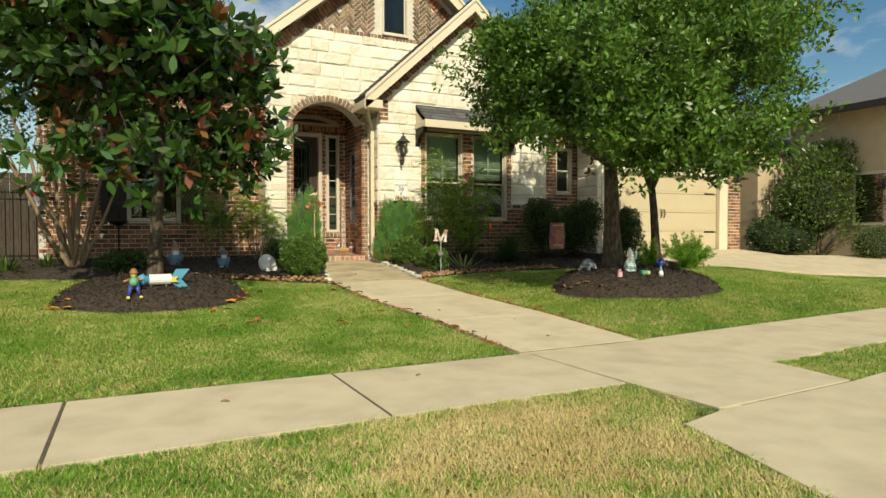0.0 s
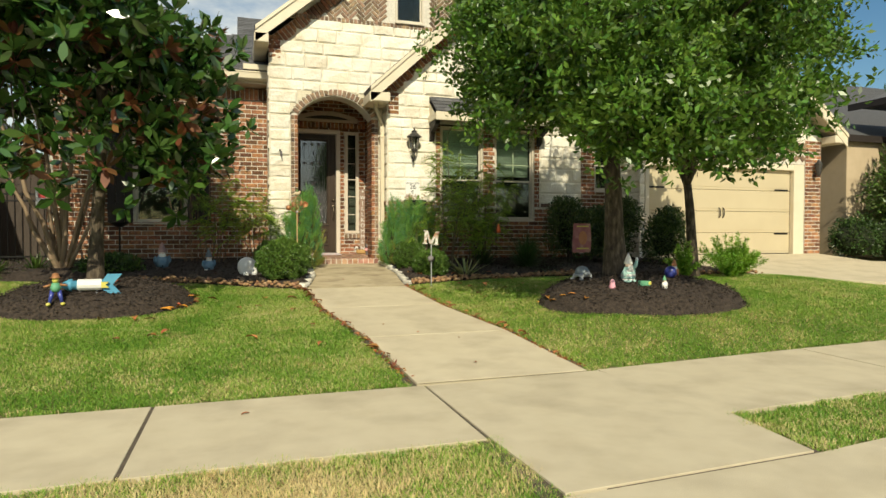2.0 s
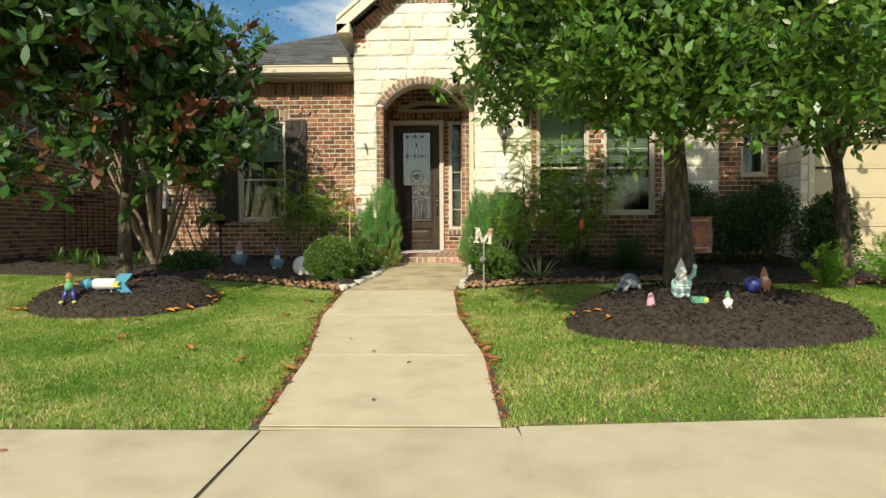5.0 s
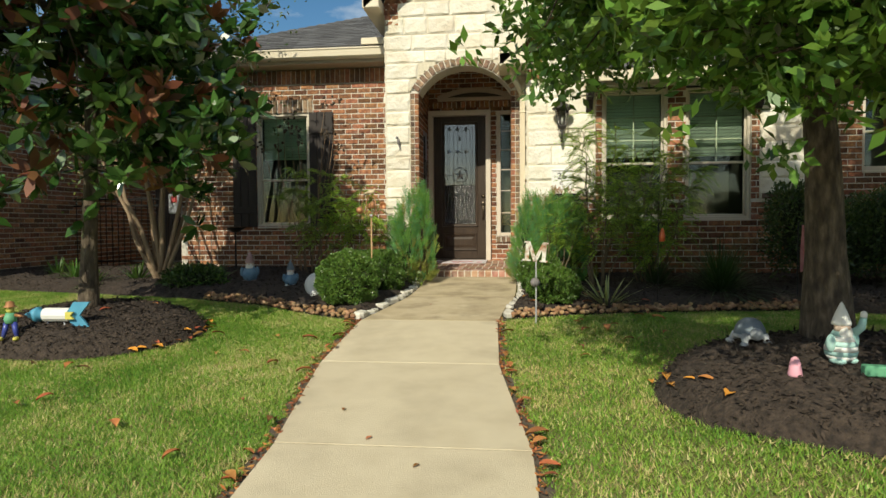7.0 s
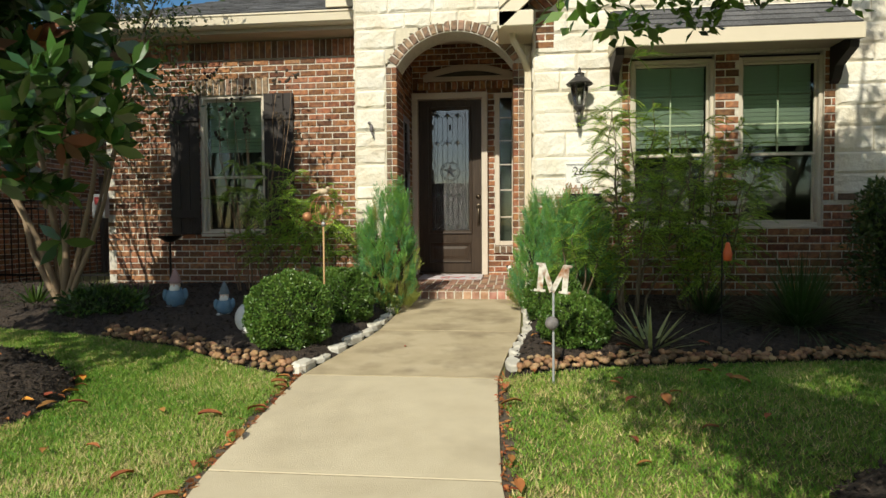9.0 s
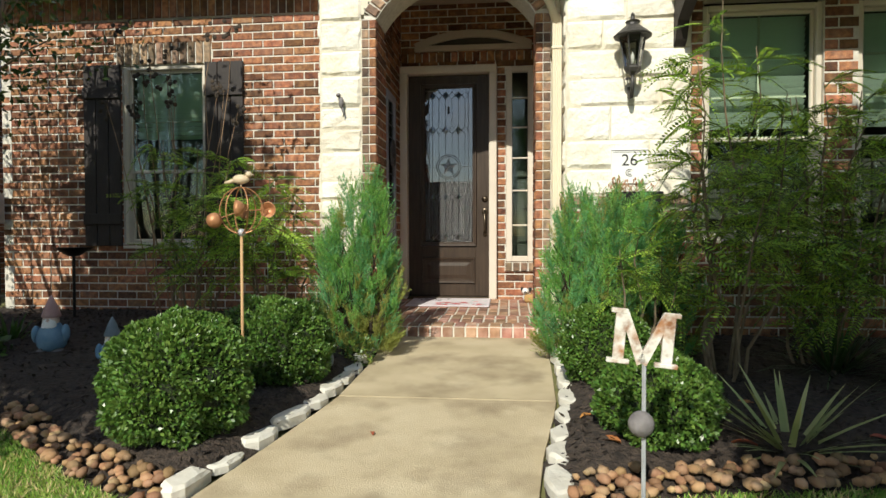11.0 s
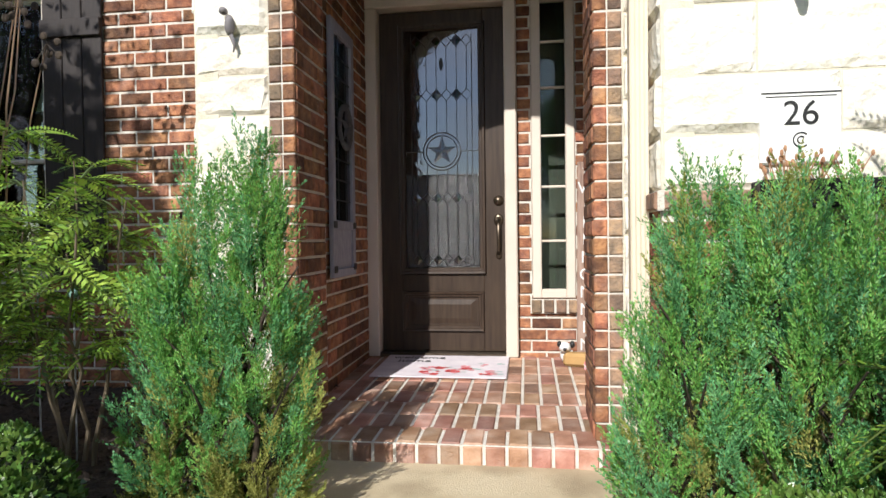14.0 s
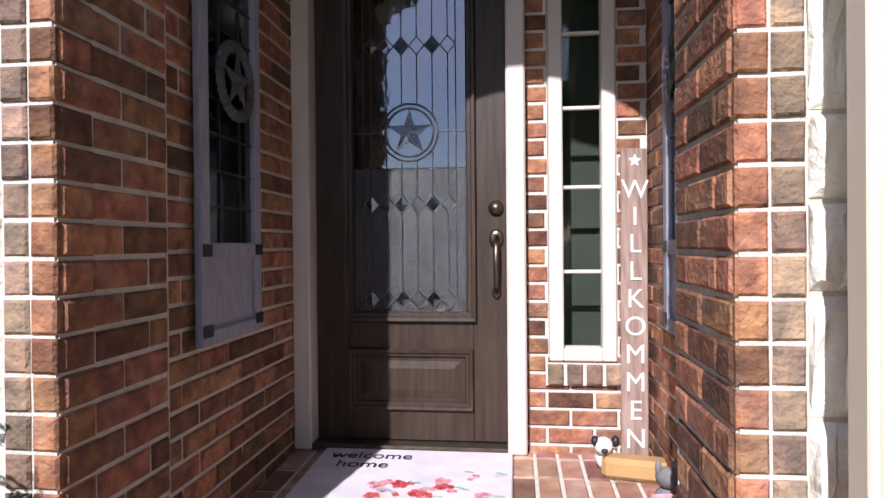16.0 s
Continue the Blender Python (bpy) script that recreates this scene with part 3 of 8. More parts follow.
def window(name, label, x0, z0, x1, z1, y, meet, cols, rows, blind=1.0, shade=None):
    """A double-hung vinyl window set in its opening, with grilles in the upper sash and a blind behind it."""
    w = tagged(new(name), label, "window", kind="structure")
    w.matrix_basis = pose(x0, y, z0)
    W, H, M = x1 - x0, z1 - z0, meet - z0
    f = Geo()
    f.bbox(0, 0.02, 0, 0.04, 0.12, H).bbox(W - 0.04, 0.02, 0, W, 0.12, H).bbox(0.04, 0.02, H - 0.04, W - 0.04, 0.12, H).bbox(0.04, 0.02, 0, W - 0.04, 0.12, 0.04)
    fr = part("window_frame", f, WHITE, w, "white vinyl frame")
    part("window_sill", Geo().bbox(-0.005, -0.02, -0.028, W + 0.005, 0.10, 0.004), WHITE, w)
    for nm, a, b, dy in (("lower_sash", 0.04, M + 0.02, 0.085), ("upper_sash", M - 0.02, H - 0.04, 0.06)):
        s = Geo()
        s.bbox(0.04, dy, a, 0.066, dy + 0.03, b).bbox(W - 0.066, dy, a, W - 0.04, dy + 0.03, b).bbox(0.066, dy, a, W - 0.066, dy + 0.03, a + 0.03).bbox(0.066, dy, b - 0.03, W - 0.066, dy + 0.03, b)
        sash = part(nm, s, WHITE, w)
        pane = part("pane", Geo().box(0.06, dy + 0.012, a + 0.025, W - 0.06, dy + 0.018, b - 0.025), GLASS, sash)
        pane.visible_shadow = False
        if nm == "upper_sash":
            gr = Geo()
            for i in range(1, cols):
                x = 0.085 + (W - 0.17) * i / cols
                gr.box(x - 0.008, dy + 0.020, a + 0.03, x + 0.008, dy + 0.028, b - 0.03)
            for i in range(1, rows):
                z = a + 0.03 + (b - a - 0.06) * i / rows
                gr.box(0.085, dy + 0.019, z - 0.008, W - 0.085, dy + 0.027, z + 0.008)
            part("grille", gr, WHITE, sash)
    bl = Geo()
    zb = H - 0.05 - (H - 0.1) * blind
    n = int((H - 0.06 - zb) / 0.045)
    for i in range(n):
        z = H - 0.06 - i * 0.045
        bl.add([(0.06, 0.15, z), (W - 0.06, 0.15, z), (W - 0.06, 0.185, z - 0.036), (0.06, 0.185, z - 0.036)], [(0, 1, 2, 3)])
    if n:
        part("blind", bl, BLIND, w, "pale slatted blind", kind="stuff")
    # near-black box behind the sashes; its colour stands in for the unlit room
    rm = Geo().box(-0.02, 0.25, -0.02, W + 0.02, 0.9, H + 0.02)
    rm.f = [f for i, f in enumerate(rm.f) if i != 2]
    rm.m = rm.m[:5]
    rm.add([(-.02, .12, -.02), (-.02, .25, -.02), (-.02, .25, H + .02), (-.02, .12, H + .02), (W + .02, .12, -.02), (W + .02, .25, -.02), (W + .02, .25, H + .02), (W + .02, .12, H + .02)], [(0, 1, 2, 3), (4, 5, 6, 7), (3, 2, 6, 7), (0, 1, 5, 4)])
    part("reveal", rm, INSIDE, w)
    return w


window("window_1", "white double-hung window with grilles between dark shutters", 0.748, 1.22, 1.632, 3.05, LW, 1.985, 2, 2, 0.42)


def shutter(x0, x1, z0, z1, y):
    s = thing("window_shutter", "dark brown board-and-batten wooden shutter on the brick wall", "shutter", (x0, y, z0), group="window shutters")
    n, W, H = 3, x1 - x0, z1 - z0
    for i in range(n):
        part("board", Geo().bbox(i * W / n + 0.003, -0.03, 0, (i + 1) * W / n - 0.003, -0.008, H, 0.004), SHUTTER, s)
    for z in (0.22, H - 0.34):
        part("batten", Geo().bbox(0, -0.052, z, W, -0.03, z + 0.11, 0.004), SHUTTER, s)
    return s


shutter(0.335, 0.742, 1.22, 3.06, LW)
shutter(1.638, 2.04, 1.22, 3.06, LW)

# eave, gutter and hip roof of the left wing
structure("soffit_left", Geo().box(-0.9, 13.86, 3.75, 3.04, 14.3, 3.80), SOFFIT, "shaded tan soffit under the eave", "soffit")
gut = thing("gutter", "cream metal gutter along the brick wing's eave", "gutter", (-0.9, 13.74, 3.80))
part("trough", Geo().prism([(0, 0.13), (0.012, 0.03), (0.05, 0), (0.12, 0), (0.12, 0.16), (0.105, 0.16), (0.105, 0.012), (0.055, 0.012), (0.02, 0.04), (0.012, 0.13)], "x", 0, 3.93), CREAM, gut)
part("lip", Geo().bbox(0, -0.012, 0.125, 3.93, 0.012, 0.15, 0.005), CREAM, gut)
structure("fascia_left", Geo().box(-0.9, 13.862, 3.8, 3.04, 13.9, 3.99), CREAM, "cream fascia board", "fascia")
S = 0.5
up = Vector((0, 1, S)).normalized()
LEN = 6.5
shingle_plane("roof_left", "dark grey asphalt shingle hip roof", (-0.9, 13.78, 3.975), (1, 0, 0), up, 6, LEN, clip=lambda s: (0.25 + s * up.y, 6.0 if s > 0.9 else 4.0), course=0.15)
shingle_plane("roof_left_hip", "dark grey asphalt shingle hip end", (-0.9, 26.0, 3.975), (0, -1, 0), Vector((1, 0, S)).normalized(), 12.2, 6.0, clip=lambda s: (0, max(0.1, 12.2 - s * up.y - 0.25)), course=0.15)
part_chim = structure("roof_curb", Geo().bbox(2.62, 13.74, 3.98, 3.05, 13.86, 4.08), CREAM, "cream end block of the gutter by the entry", "trim")

# ---- entry tower of limestone ----
TY = 13.44
AX, AHW, SPRING, ARISE = 4.215, 0.665, 3.16, 0.375
AR = (AHW ** 2 + ARISE ** 2) / (2 * ARISE)
ACZ = SPRING + ARISE - AR
TZ = 0.40


def arch_cut(extra):
    def cut(v):
        z = v + TZ
        if z < SPRING:
            return (AX - AHW - extra - 3.05, AX + AHW + extra - 3.05)
        h = (AR + extra) ** 2 - (z - ACZ) ** 2
        return (AX - math.sqrt(h) - 3.05, AX + math.sqrt(h) - 3.05) if h > 0 else None
    return cut


GX, GZ, GS = 5.62, 6.80, 0.84


def rake_cut(side, ztop, x_origin, zbase, apex, slope, w):
    def cut(v):
        z = v + zbase
        d = (ztop - z) / slope
        if side == "l":
            return (-1, apex - d - x_origin) if apex - d > x_origin else None
        return (apex + d - x_origin, w + 1) if apex + d - x_origin < w else None
    return cut


BAND = 4.90
stone_wall("wall_entry_tower", "cream limestone entry wall with rough-faced blocks", (3.05, TY, TZ), 0, 5.14, BAND - TZ,
           holes=[arch_cut(0.132), rake_cut("l", GZ - 0.32, 3.05, TZ, GX, GS, 5.14), rake_cut("r", GZ - 0.32, 3.05, TZ, GX, GS, 5.14), lambda v: (2.04, 5.2) if v + TZ < 3.35 else None])
stone_wall("wall_tower_side", "cream limestone return of the entry wall", (3.05, 14.2, TZ), -90, 0.76, 4.0 - TZ, seed=5)
zl_ = lambda x: BAND + (GZ - 0.05 - BAND) * ((x - 3.4) / (GX - 3.4) if x < GX else (7.84 - x) / (7.84 - GX))
tower_up = Geo().prism([(3.4, BAND), (5.345, BAND), (5.345, zl_(5.345))], "y", TY + 0.012, TY + 0.12).prism([(5.895, BAND), (7.84, BAND), (5.895, zl_(5.895))], "y", TY + 0.012, TY + 0.12)
tower_up.box(5.345, TY + 0.012, BAND, 5.895, TY + 0.12, 4.995).prism([(5.345, 6.095), (5.895, 6.095), (5.895, zl_(5.895)), (GX, GZ - 0.05), (5.345, zl_(5.345))], "y", TY + 0.012, TY + 0.12)
gable = structure("wall_tower_gable", tower_up, MORTAR, "brick gable with a herringbone panel", "wall")
# herringbone bricks inside the triangle
hb = block_mesh("brick", 0.184, 0.03, 0.054, BRICK_GREY)
rest_hb = Geo()
step = 0.066
cnt = 0
for i in range(-40, 41):
    for j in range(-14, 15):
        for k in range(2):
            # pairs of bricks at right angles, stepping along the diagonal
            bx, bz, ang = i * step + j * step * 3, i * step - j * step * 3, 90 * k
            px, pz = (bx + 1.5 * step, bz + 0.5 * step) if k == 0 else (bx + 3.5 * step, bz - 0.5 * step)
            c45 = math.sqrt(0.5)
            wx, wz = GX + (px - pz) * c45, 5.6 + (px + pz) * c45
            if wz < BAND + 0.09 or wz > 6.6:
                continue
            if wz > GZ - 0.42 - abs(wx - GX) * GS:
                continue
            if 5.24 < wx < 6.0 and 4.9 < wz < 6.0:
                continue
            at = Matrix.Translation((wx, TY - 0.002, wz)) @ Matrix.Rotation(radians(-45 - ang), 4, 'Y')
            if cnt < 300 and wx < 6.6:
                ob = new("brick", hb)
                ob.parent = gable
                ob.matrix_basis = at
                cnt += 1
            else:
                block_into(rest_hb, at, 0.184, 0.03, 0.054)
part("further_bricks", rest_hb, BRICK_GREY, gable, kind="stuff")
soldier_row("gable_band", "band of upright bricks under the herringbone panel", (3.42, TY, BAND - 0.02), 0, 4.4, 0.085, mat=BRICK_GREY, proud=0.012, pitch=0.075, wide=0.062)
window("window_upper", "small white window in the herringbone gable", 5.34, 4.99, 5.90, 6.1, TY - 0.03, 5.9, 1, 1, 0)
# slanting brick courses under the rakes
for sgn, nm in ((1, "l"), (-1, "r")):
    L_ = 3.3
    ang = math.atan(GS) * sgn
    g = Geo()
    ox, oz = (GX - sgn * 2.60), GZ - 0.30 - 2.60 * GS
    base = structure("rake_brick_" + ("left" if sgn > 0 else "right"), Geo().box(0, 0.012, -0.11, L_, 0.06, 0.11).moved(Matrix.Translation((ox, TY, oz)) @ Matrix.Rotation(-ang if sgn > 0 else math.pi - ang, 4, 'Y')), MORTAR, "slanting brick course under the gable rake", "brick course")
    me = block_mesh("brick", 0.205, 0.045, 0.066, BRICK)
    n = int(L_ / 0.08)
    for i in range(n):
        ob = new("brick", me)
        ob.parent = base
        d = (i + 0.5) * L_ / n
        ob.matrix_basis = Matrix.Translation((ox + sgn * d * math.cos(math.atan(GS)), TY - 0.008, oz + d * math.sin(math.atan(GS)))) @ Matrix.Rotation(-ang + math.pi / 2, 4, 'Y')
brick_wall("corner_brick_patch", "small brick patch at the gable corner", (3.05, TY - 0.012, 4.13), 0, 0.21, 0.40, loose=False, thick=0.05)


def gable_roof(nm, apex_x, apex_z, slope, half_l, half_r, y0, y1, label, fascia=0.2, left=True, right=True):
    """Two shingled slopes, with rake boards and a boxed soffit in front."""
    a = math.atan(slope)
    for sgn, half in ((-1, half_l), (1, half_r)):
        if not half:
            continue
        ex, ez = apex_x + sgn * half, apex_z - half * slope
        ln = half / math.cos(a)
        upv = Vector((-sgn, 0, slope)).normalized()
        if sgn < 0:
            shingle_plane(nm + "_slope_left", label, (ex, y1, ez + 0.10), (0, -1, 0), upv, y1 - y0, ln)
        else:
            shingle_plane(nm + "_slope_right", label, (ex, y0, ez + 0.10), (0, 1, 0), upv, y1 - y0, ln)
        t = fascia
        rk = Geo().prism([(ex, ez + 0.085), (apex_x, apex_z + 0.085), (apex_x, apex_z + 0.085 - t * 1.3), (ex, ez + 0.085 - t * 1.3)], "y", y0 - 0.03, y0)
        rk.prism([(ex, ez + 0.10), (apex_x, apex_z + 0.10), (apex_x, apex_z + 0.03), (ex, ez + 0.03)], "y", y0 - 0.055, y0 - 0.03)
        structure(nm + ("_rake_left" if sgn < 0 else "_rake_right"), rk, CREAM, "cream painted rake board of the gable", "trim")
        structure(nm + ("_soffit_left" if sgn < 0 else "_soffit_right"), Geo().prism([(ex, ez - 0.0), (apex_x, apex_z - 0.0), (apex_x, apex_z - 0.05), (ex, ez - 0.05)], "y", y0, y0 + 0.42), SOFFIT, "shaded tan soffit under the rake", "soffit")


gable_roof("tower_roof", GX, GZ + 0.02, GS, 2.80, 2.80, 13.12, 20.0, "dark grey shingle roof of the entry gable")
structure("tower_eave_return", Geo().bbox(2.80, 13.09, 4.30, 3.04, 14.4, 4.46, 0.01), CREAM, "cream boxed eave end of the entry gable", "trim")

# brick surround of the arch: upright edge bricks and voussoirs
sur = structure("arch_surround", Geo().box(AX - AHW - 0.13, TY - 0.006, TZ, AX - AHW - 0.012, TY + 0.10, SPRING).box(AX + AHW + 0.012, TY - 0.006, TZ, AX + AHW + 0.13, TY + 0.10, SPRING), MORTAR, "grey-brown brick surround of the arched entry", "arch")
me_v = block_mesh("brick", 0.114, 0.12, 0.067, BRICK_GREY, 0.009)
me_in = block_mesh("brick", 0.058, 0.12, 0.072, BRICK, 0.006)
me_out = block_mesh("brick", 0.058, 0.12, 0.072, BRICK_GREY, 0.006)
for sgn in (-1, 1):
    for i in range(int((SPRING - TZ) / COURSE)):
        for me, off in ((me_in, 0.034), (me_out, 0.098)):
            ob = new("brick", me)
            ob.parent = sur
            ob.matrix_basis = Matrix.Translation((AX + sgn * (AHW + off), TY - 0.014 + random.uniform(-.003, .003), TZ + (i + 0.5) * COURSE)) @ Matrix.Rotation(random.uniform(-.02, .02), 4, 'Y')
half = math.asin(AHW / AR)
ga = Geo()
nseg = 20
for i in range(nseg):
    t0, t1 = -half + 2 * half * i / nseg, -half + 2 * half * (i + 1) / nseg
    q = [(AX + r * math.sin(t), ACZ + r * math.cos(t)) for r, t in ((AR, t0), (AR, t1), (AR + 0.13, t1), (AR + 0.13, t0))]
    ga.prism(q, "y", TY + 0.0, TY + 0.38)
part("arch_mortar", ga, MORTAR, sur)
nv = int(2 * half * (AR + 0.06) / 0.079)
for i in range(nv):
    t = -half + 2 * half * (i + 0.5) / nv
    ob = new("brick", me_v)
    ob.parent = sur
    ob.matrix_basis = Matrix.Translation((AX + (AR + 0.066) * math.sin(t), TY - 0.018, ACZ + (AR + 0.066) * math.cos(t))) @ Matrix.Rotation(t - math.pi / 2, 4, 'Y')

# ---- porch interior ----
PF, PXL, PXR, DY = 0.62, 3.47, 5.07, 15.1
brick_wall("porch_pier_left", "brick reveal of the entry arch", (AX - AHW, TY, TZ), 90, 0.40, SPRING - TZ + 0.03, limit=60)
brick_wall("porch_wall_left", "red-brown brick side wall of the porch", (PXL, TY + 0.40, PF - 0.05), 90, DY - TY - 0.40, 3.3, limit=300)
brick_wall("porch_pier_right", "brick reveal of the entry arch", (AX + AHW, TY + 0.40, TZ), -90, 0.40, SPRING - TZ + 0.03, limit=60)
brick_wall("porch_wall_right", "red-brown brick side wall of the porch", (PXR, DY, PF - 0.05), -90, DY - TY - 0.40, 3.3, limit=300)
structure("pier_backs", Geo().box(PXL - 0.12, TY + 0.40, TZ, AX - AHW - 0.005, TY + 0.405, 3.9).box(AX + AHW + 0.005, TY + 0.40, TZ, PXR + 0.12, TY + 0.405, 3.9), MORTAR, "mortar faces behind the piers", "wall")
# reveal under the arch
gr = Geo()
for i in range(nseg):
    t0, t1 = -half + 2 * half * i / nseg, -half + 2 * half * (i + 1) / nseg
    q = [(AX + r * math.sin(t), ACZ + r * math.cos(t)) for r, t in ((AR + 0.01, t0), (AR + 0.01, t1), (AR + 0.2, t1), (AR + 0.2, t0))]
    gr.prism(q, "y", TY + 0.10, TY + 0.40)
structure("arch_reveal", gr, BRICK, "shaded brick underside of the entry arch", "arch")
DZ0, DZ1 = 0.63, 3.08
door_holes = [(3.465 - PXL, -1, 4.535 - PXL, 3.185 - PF + 0.05), (4.635 - PXL, 1.03 - PF + 0.05, 4.935 - PXL, 3.165 - PF + 0.05)]
brick_wall("porch_back_wall", "red-brown brick wall round the front door", (PXL, DY - 0.03, PF - 0.05), 0, PXR - PXL, 3.3, holes=door_holes + [(0.0, 2.66, 1.6, 2.78)])
soldier_row("door_header", "row of upright bricks over the door", (PXL, DY - 0.03, 3.225), 0, PXR - PXL, 0.115, proud=0.01, pitch=0.078)
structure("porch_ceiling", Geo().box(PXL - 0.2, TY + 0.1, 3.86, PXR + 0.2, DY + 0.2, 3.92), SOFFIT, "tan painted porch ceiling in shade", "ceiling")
# arched transom trim above the header
tr = Geo()
for i in range(16):
    t0, t1 = -0.42 + 0.84 * i / 16, -0.42 + 0.84 * (i + 1) / 16
    q = [(4.27 + r * math.sin(t), 1.98 + r * math.cos(t)) for r, t in ((1.50, t0), (1.50, t1), (1.58, t1), (1.58, t0))]
    tr.prism(q, "y", DY - 0.09, DY - 0.02)
tr.bbox(3.63, DY - 0.088, 3.345, 4.91, DY - 0.022, 3.40)
structure("transom_trim", tr, TAUPE, "taupe arched transom trim above the door", "trim")
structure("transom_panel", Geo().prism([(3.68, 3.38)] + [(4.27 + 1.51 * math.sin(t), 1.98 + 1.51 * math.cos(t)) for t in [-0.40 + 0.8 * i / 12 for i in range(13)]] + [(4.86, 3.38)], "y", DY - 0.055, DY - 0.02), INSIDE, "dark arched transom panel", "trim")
# porch floor
FALL = 0.027
floor_z = lambda y: PF - FALL * (DY - y)
pf = structure("porch_floor", Geo().prism([(13.33, 0.3), (TY + 0.41, 0.3), (TY + 0.41, floor_z(TY + 0.41) - 0.008), (13.33, floor_z(13.33) - 0.008)], "x", AX - AHW - 0.13, AX + AHW + 0.10).prism([(TY + 0.41, 0.3), (DY, 0.3), (DY, PF - 0.008), (TY + 0.41, floor_z(TY + 0.41) - 0.008)], "x", PXL, PXR), MORTAR, "red brick porch floor and step with pale joints", "floor")
pav = block_mesh("brick", 0.196, 0.05, 0.084, PAVER)
y = 13.36 + 0.22
flat = Matrix.Rotation(-math.pi / 2, 4, 'X')
fall_m = Matrix.Rotation(math.atan(FALL), 4, 'X')
# header row along the step, then running rows
x = AX - AHW - 0.12
while x < AX + AHW + 0.08:
    ob = new("brick", pav)
    ob.parent = pf
    ob.matrix_basis = Matrix.Translation((x + 0.045, 13.335 + 0.10, floor_z(13.435) + random.uniform(-.002, .001))) @ fall_m @ Matrix.Rotation(math.pi / 2, 4, 'Z') @ flat
    ob = new("brick", pav)
    ob.parent = pf
    ob.matrix_basis = Matrix.Translation((x + 0.045, 13.322, floor_z(13.33) - 0.11)) @ Matrix.Rotation(math.pi / 2, 4, 'Y')
    x += 0.098
yy = 13.56
r = 0
while yy < DY - 0.05:
    x = (PXL if yy > TY + 0.4 else AX - AHW) + 0.0
    xe = PXR if yy > TY + 0.4 else AX + AHW
    while x < xe - 0.03:
        ob = new("brick", pav)
        ob.parent = pf
        ob.matrix_basis = Matrix.Translation((x + 0.046, yy + 0.05, floor_z(yy + 0.05) + random.uniform(-.002, .0015))) @ fall_m @ Matrix.Rotation(math.pi / 2, 4, 'Z') @ flat
        x += 0.100
    yy += 0.212
    r += 1

# ---- right stone wing ----
RY = 13.1
WX0, WX1 = 5.10, 9.10
RGX, RGZ, RGS = 7.10, 5.68, 0.92
RB = 1.62
wing_win = [(6.03 - WX0, -1, 8.17 - WX0, 3.12 - RB)]
stone_wall("wall_right_wing", "cream limestone wall of the projecting wing", (WX0, RY, RB), 0, WX1 - WX0, 3.95, holes=wing_win + [rake_cut("l", RGZ - 0.28, WX0, RB, RGX, RGS, 4.0), rake_cut("r", RGZ - 0.28, WX0, RB, RGX, RGS, 4.0)], seed=11)
stone_wall("wall_right_wing_return", "rough limestone return of the projecting wing", (WX0, TY, RB), -90, 0.34, 2.0, seed=12)
brick_wall("wall_right_wing_base", "red-brown brick base below the limestone", (WX0, RY - 0.012, 0.30), 0, WX1 - WX0, RB - 0.30 - 0.07, holes=[(6.12 - WX0, 0.98, 6.98 - WX0, 3), (7.22 - WX0, 0.98, 8.06 - WX0, 3)], limit=120)
brick_wall("wall_right_wing_base_return", "brick base return", (WX0 - 0.004, TY, 0.30), -90, 0.34, RB - 0.298, limit=60)
soldier_row("wing_ledge", "brick ledge capping the base", (WX0 - 0.02, RY - 0.012, RB - 0.07), 0, 0.95, 0.075, mat=BRICK_GREY, proud=0.03, pitch=0.21, wide=0.19)
soldier_row("wing_ledge_side", "brick ledge capping the base", (WX0 - 0.014, TY, RB - 0.07), -90, 0.37, 0.075, mat=BRICK_GREY, proud=0.016, pitch=0.18, wide=0.165)
soldier_row("wing_ledge_end", "brick ledge capping the base", (8.17, RY - 0.012, RB - 0.07), 0, 0.93, 0.075, mat=BRICK_GREY, proud=0.03, pitch=0.21, wide=0.19)
brick_wall("window_brick_panel", "brick panel round the paired windows", (6.03, RY, RB - 0.07), 0, 2.14, 3.12 - RB + 0.07, holes=[(0.09, -1, 0.95, 1.50), (1.19, -1, 2.03, 1.50)], limit=150)
window("window_2", "white double-hung window with grilles and pale blinds", 6.122, 1.285, 6.978, 3.05, RY + 0.01, 2.05, 2, 3, 0.54)
window("window_3", "white double-hung window with grilles and pale blinds", 7.222, 1.285, 8.058, 3.05, RY + 0.01, 2.05, 2, 3, 0.52)
gable_roof("wing_roof", RGX, RGZ, RGS, 2.36, 2.36, 12.80, 13.7, "dark grey shingle roof of the stone wing")
for sgn, nm in ((1, "left"), (-1, "right")):
    a, L_ = math.atan(RGS), 2.75
    ox, oz = RGX - sgn * 1.98, RGZ - 0.24 - 1.98 * RGS
    rot = Matrix.Rotation(-a * sgn if sgn > 0 else math.pi + a, 4, 'Y')
    base = structure("wing_rake_brick_" + nm, Geo().box(0, 0.01, -0.11, L_ - .1, 0.06, 0.11).moved(Matrix.Translation((ox, RY, oz)) @ Matrix.Rotation(-a if sgn > 0 else math.pi + a, 4, 'Y')), MORTAR, "slanting brick course under the gable rake", "brick course")
    me = block_mesh("brick", 0.20, 0.045, 0.066, BRICK)
    for i in range(33):
        d = (i + 0.5) * 0.08
        ob = new("brick", me)
        ob.parent = base
        ob.matrix_basis = Matrix.Translation((ox + sgn * d * math.cos(a), RY - 0.012, oz + d * math.sin(a))) @ Matrix.Rotation(-a * sgn + math.pi / 2, 4, 'Y')
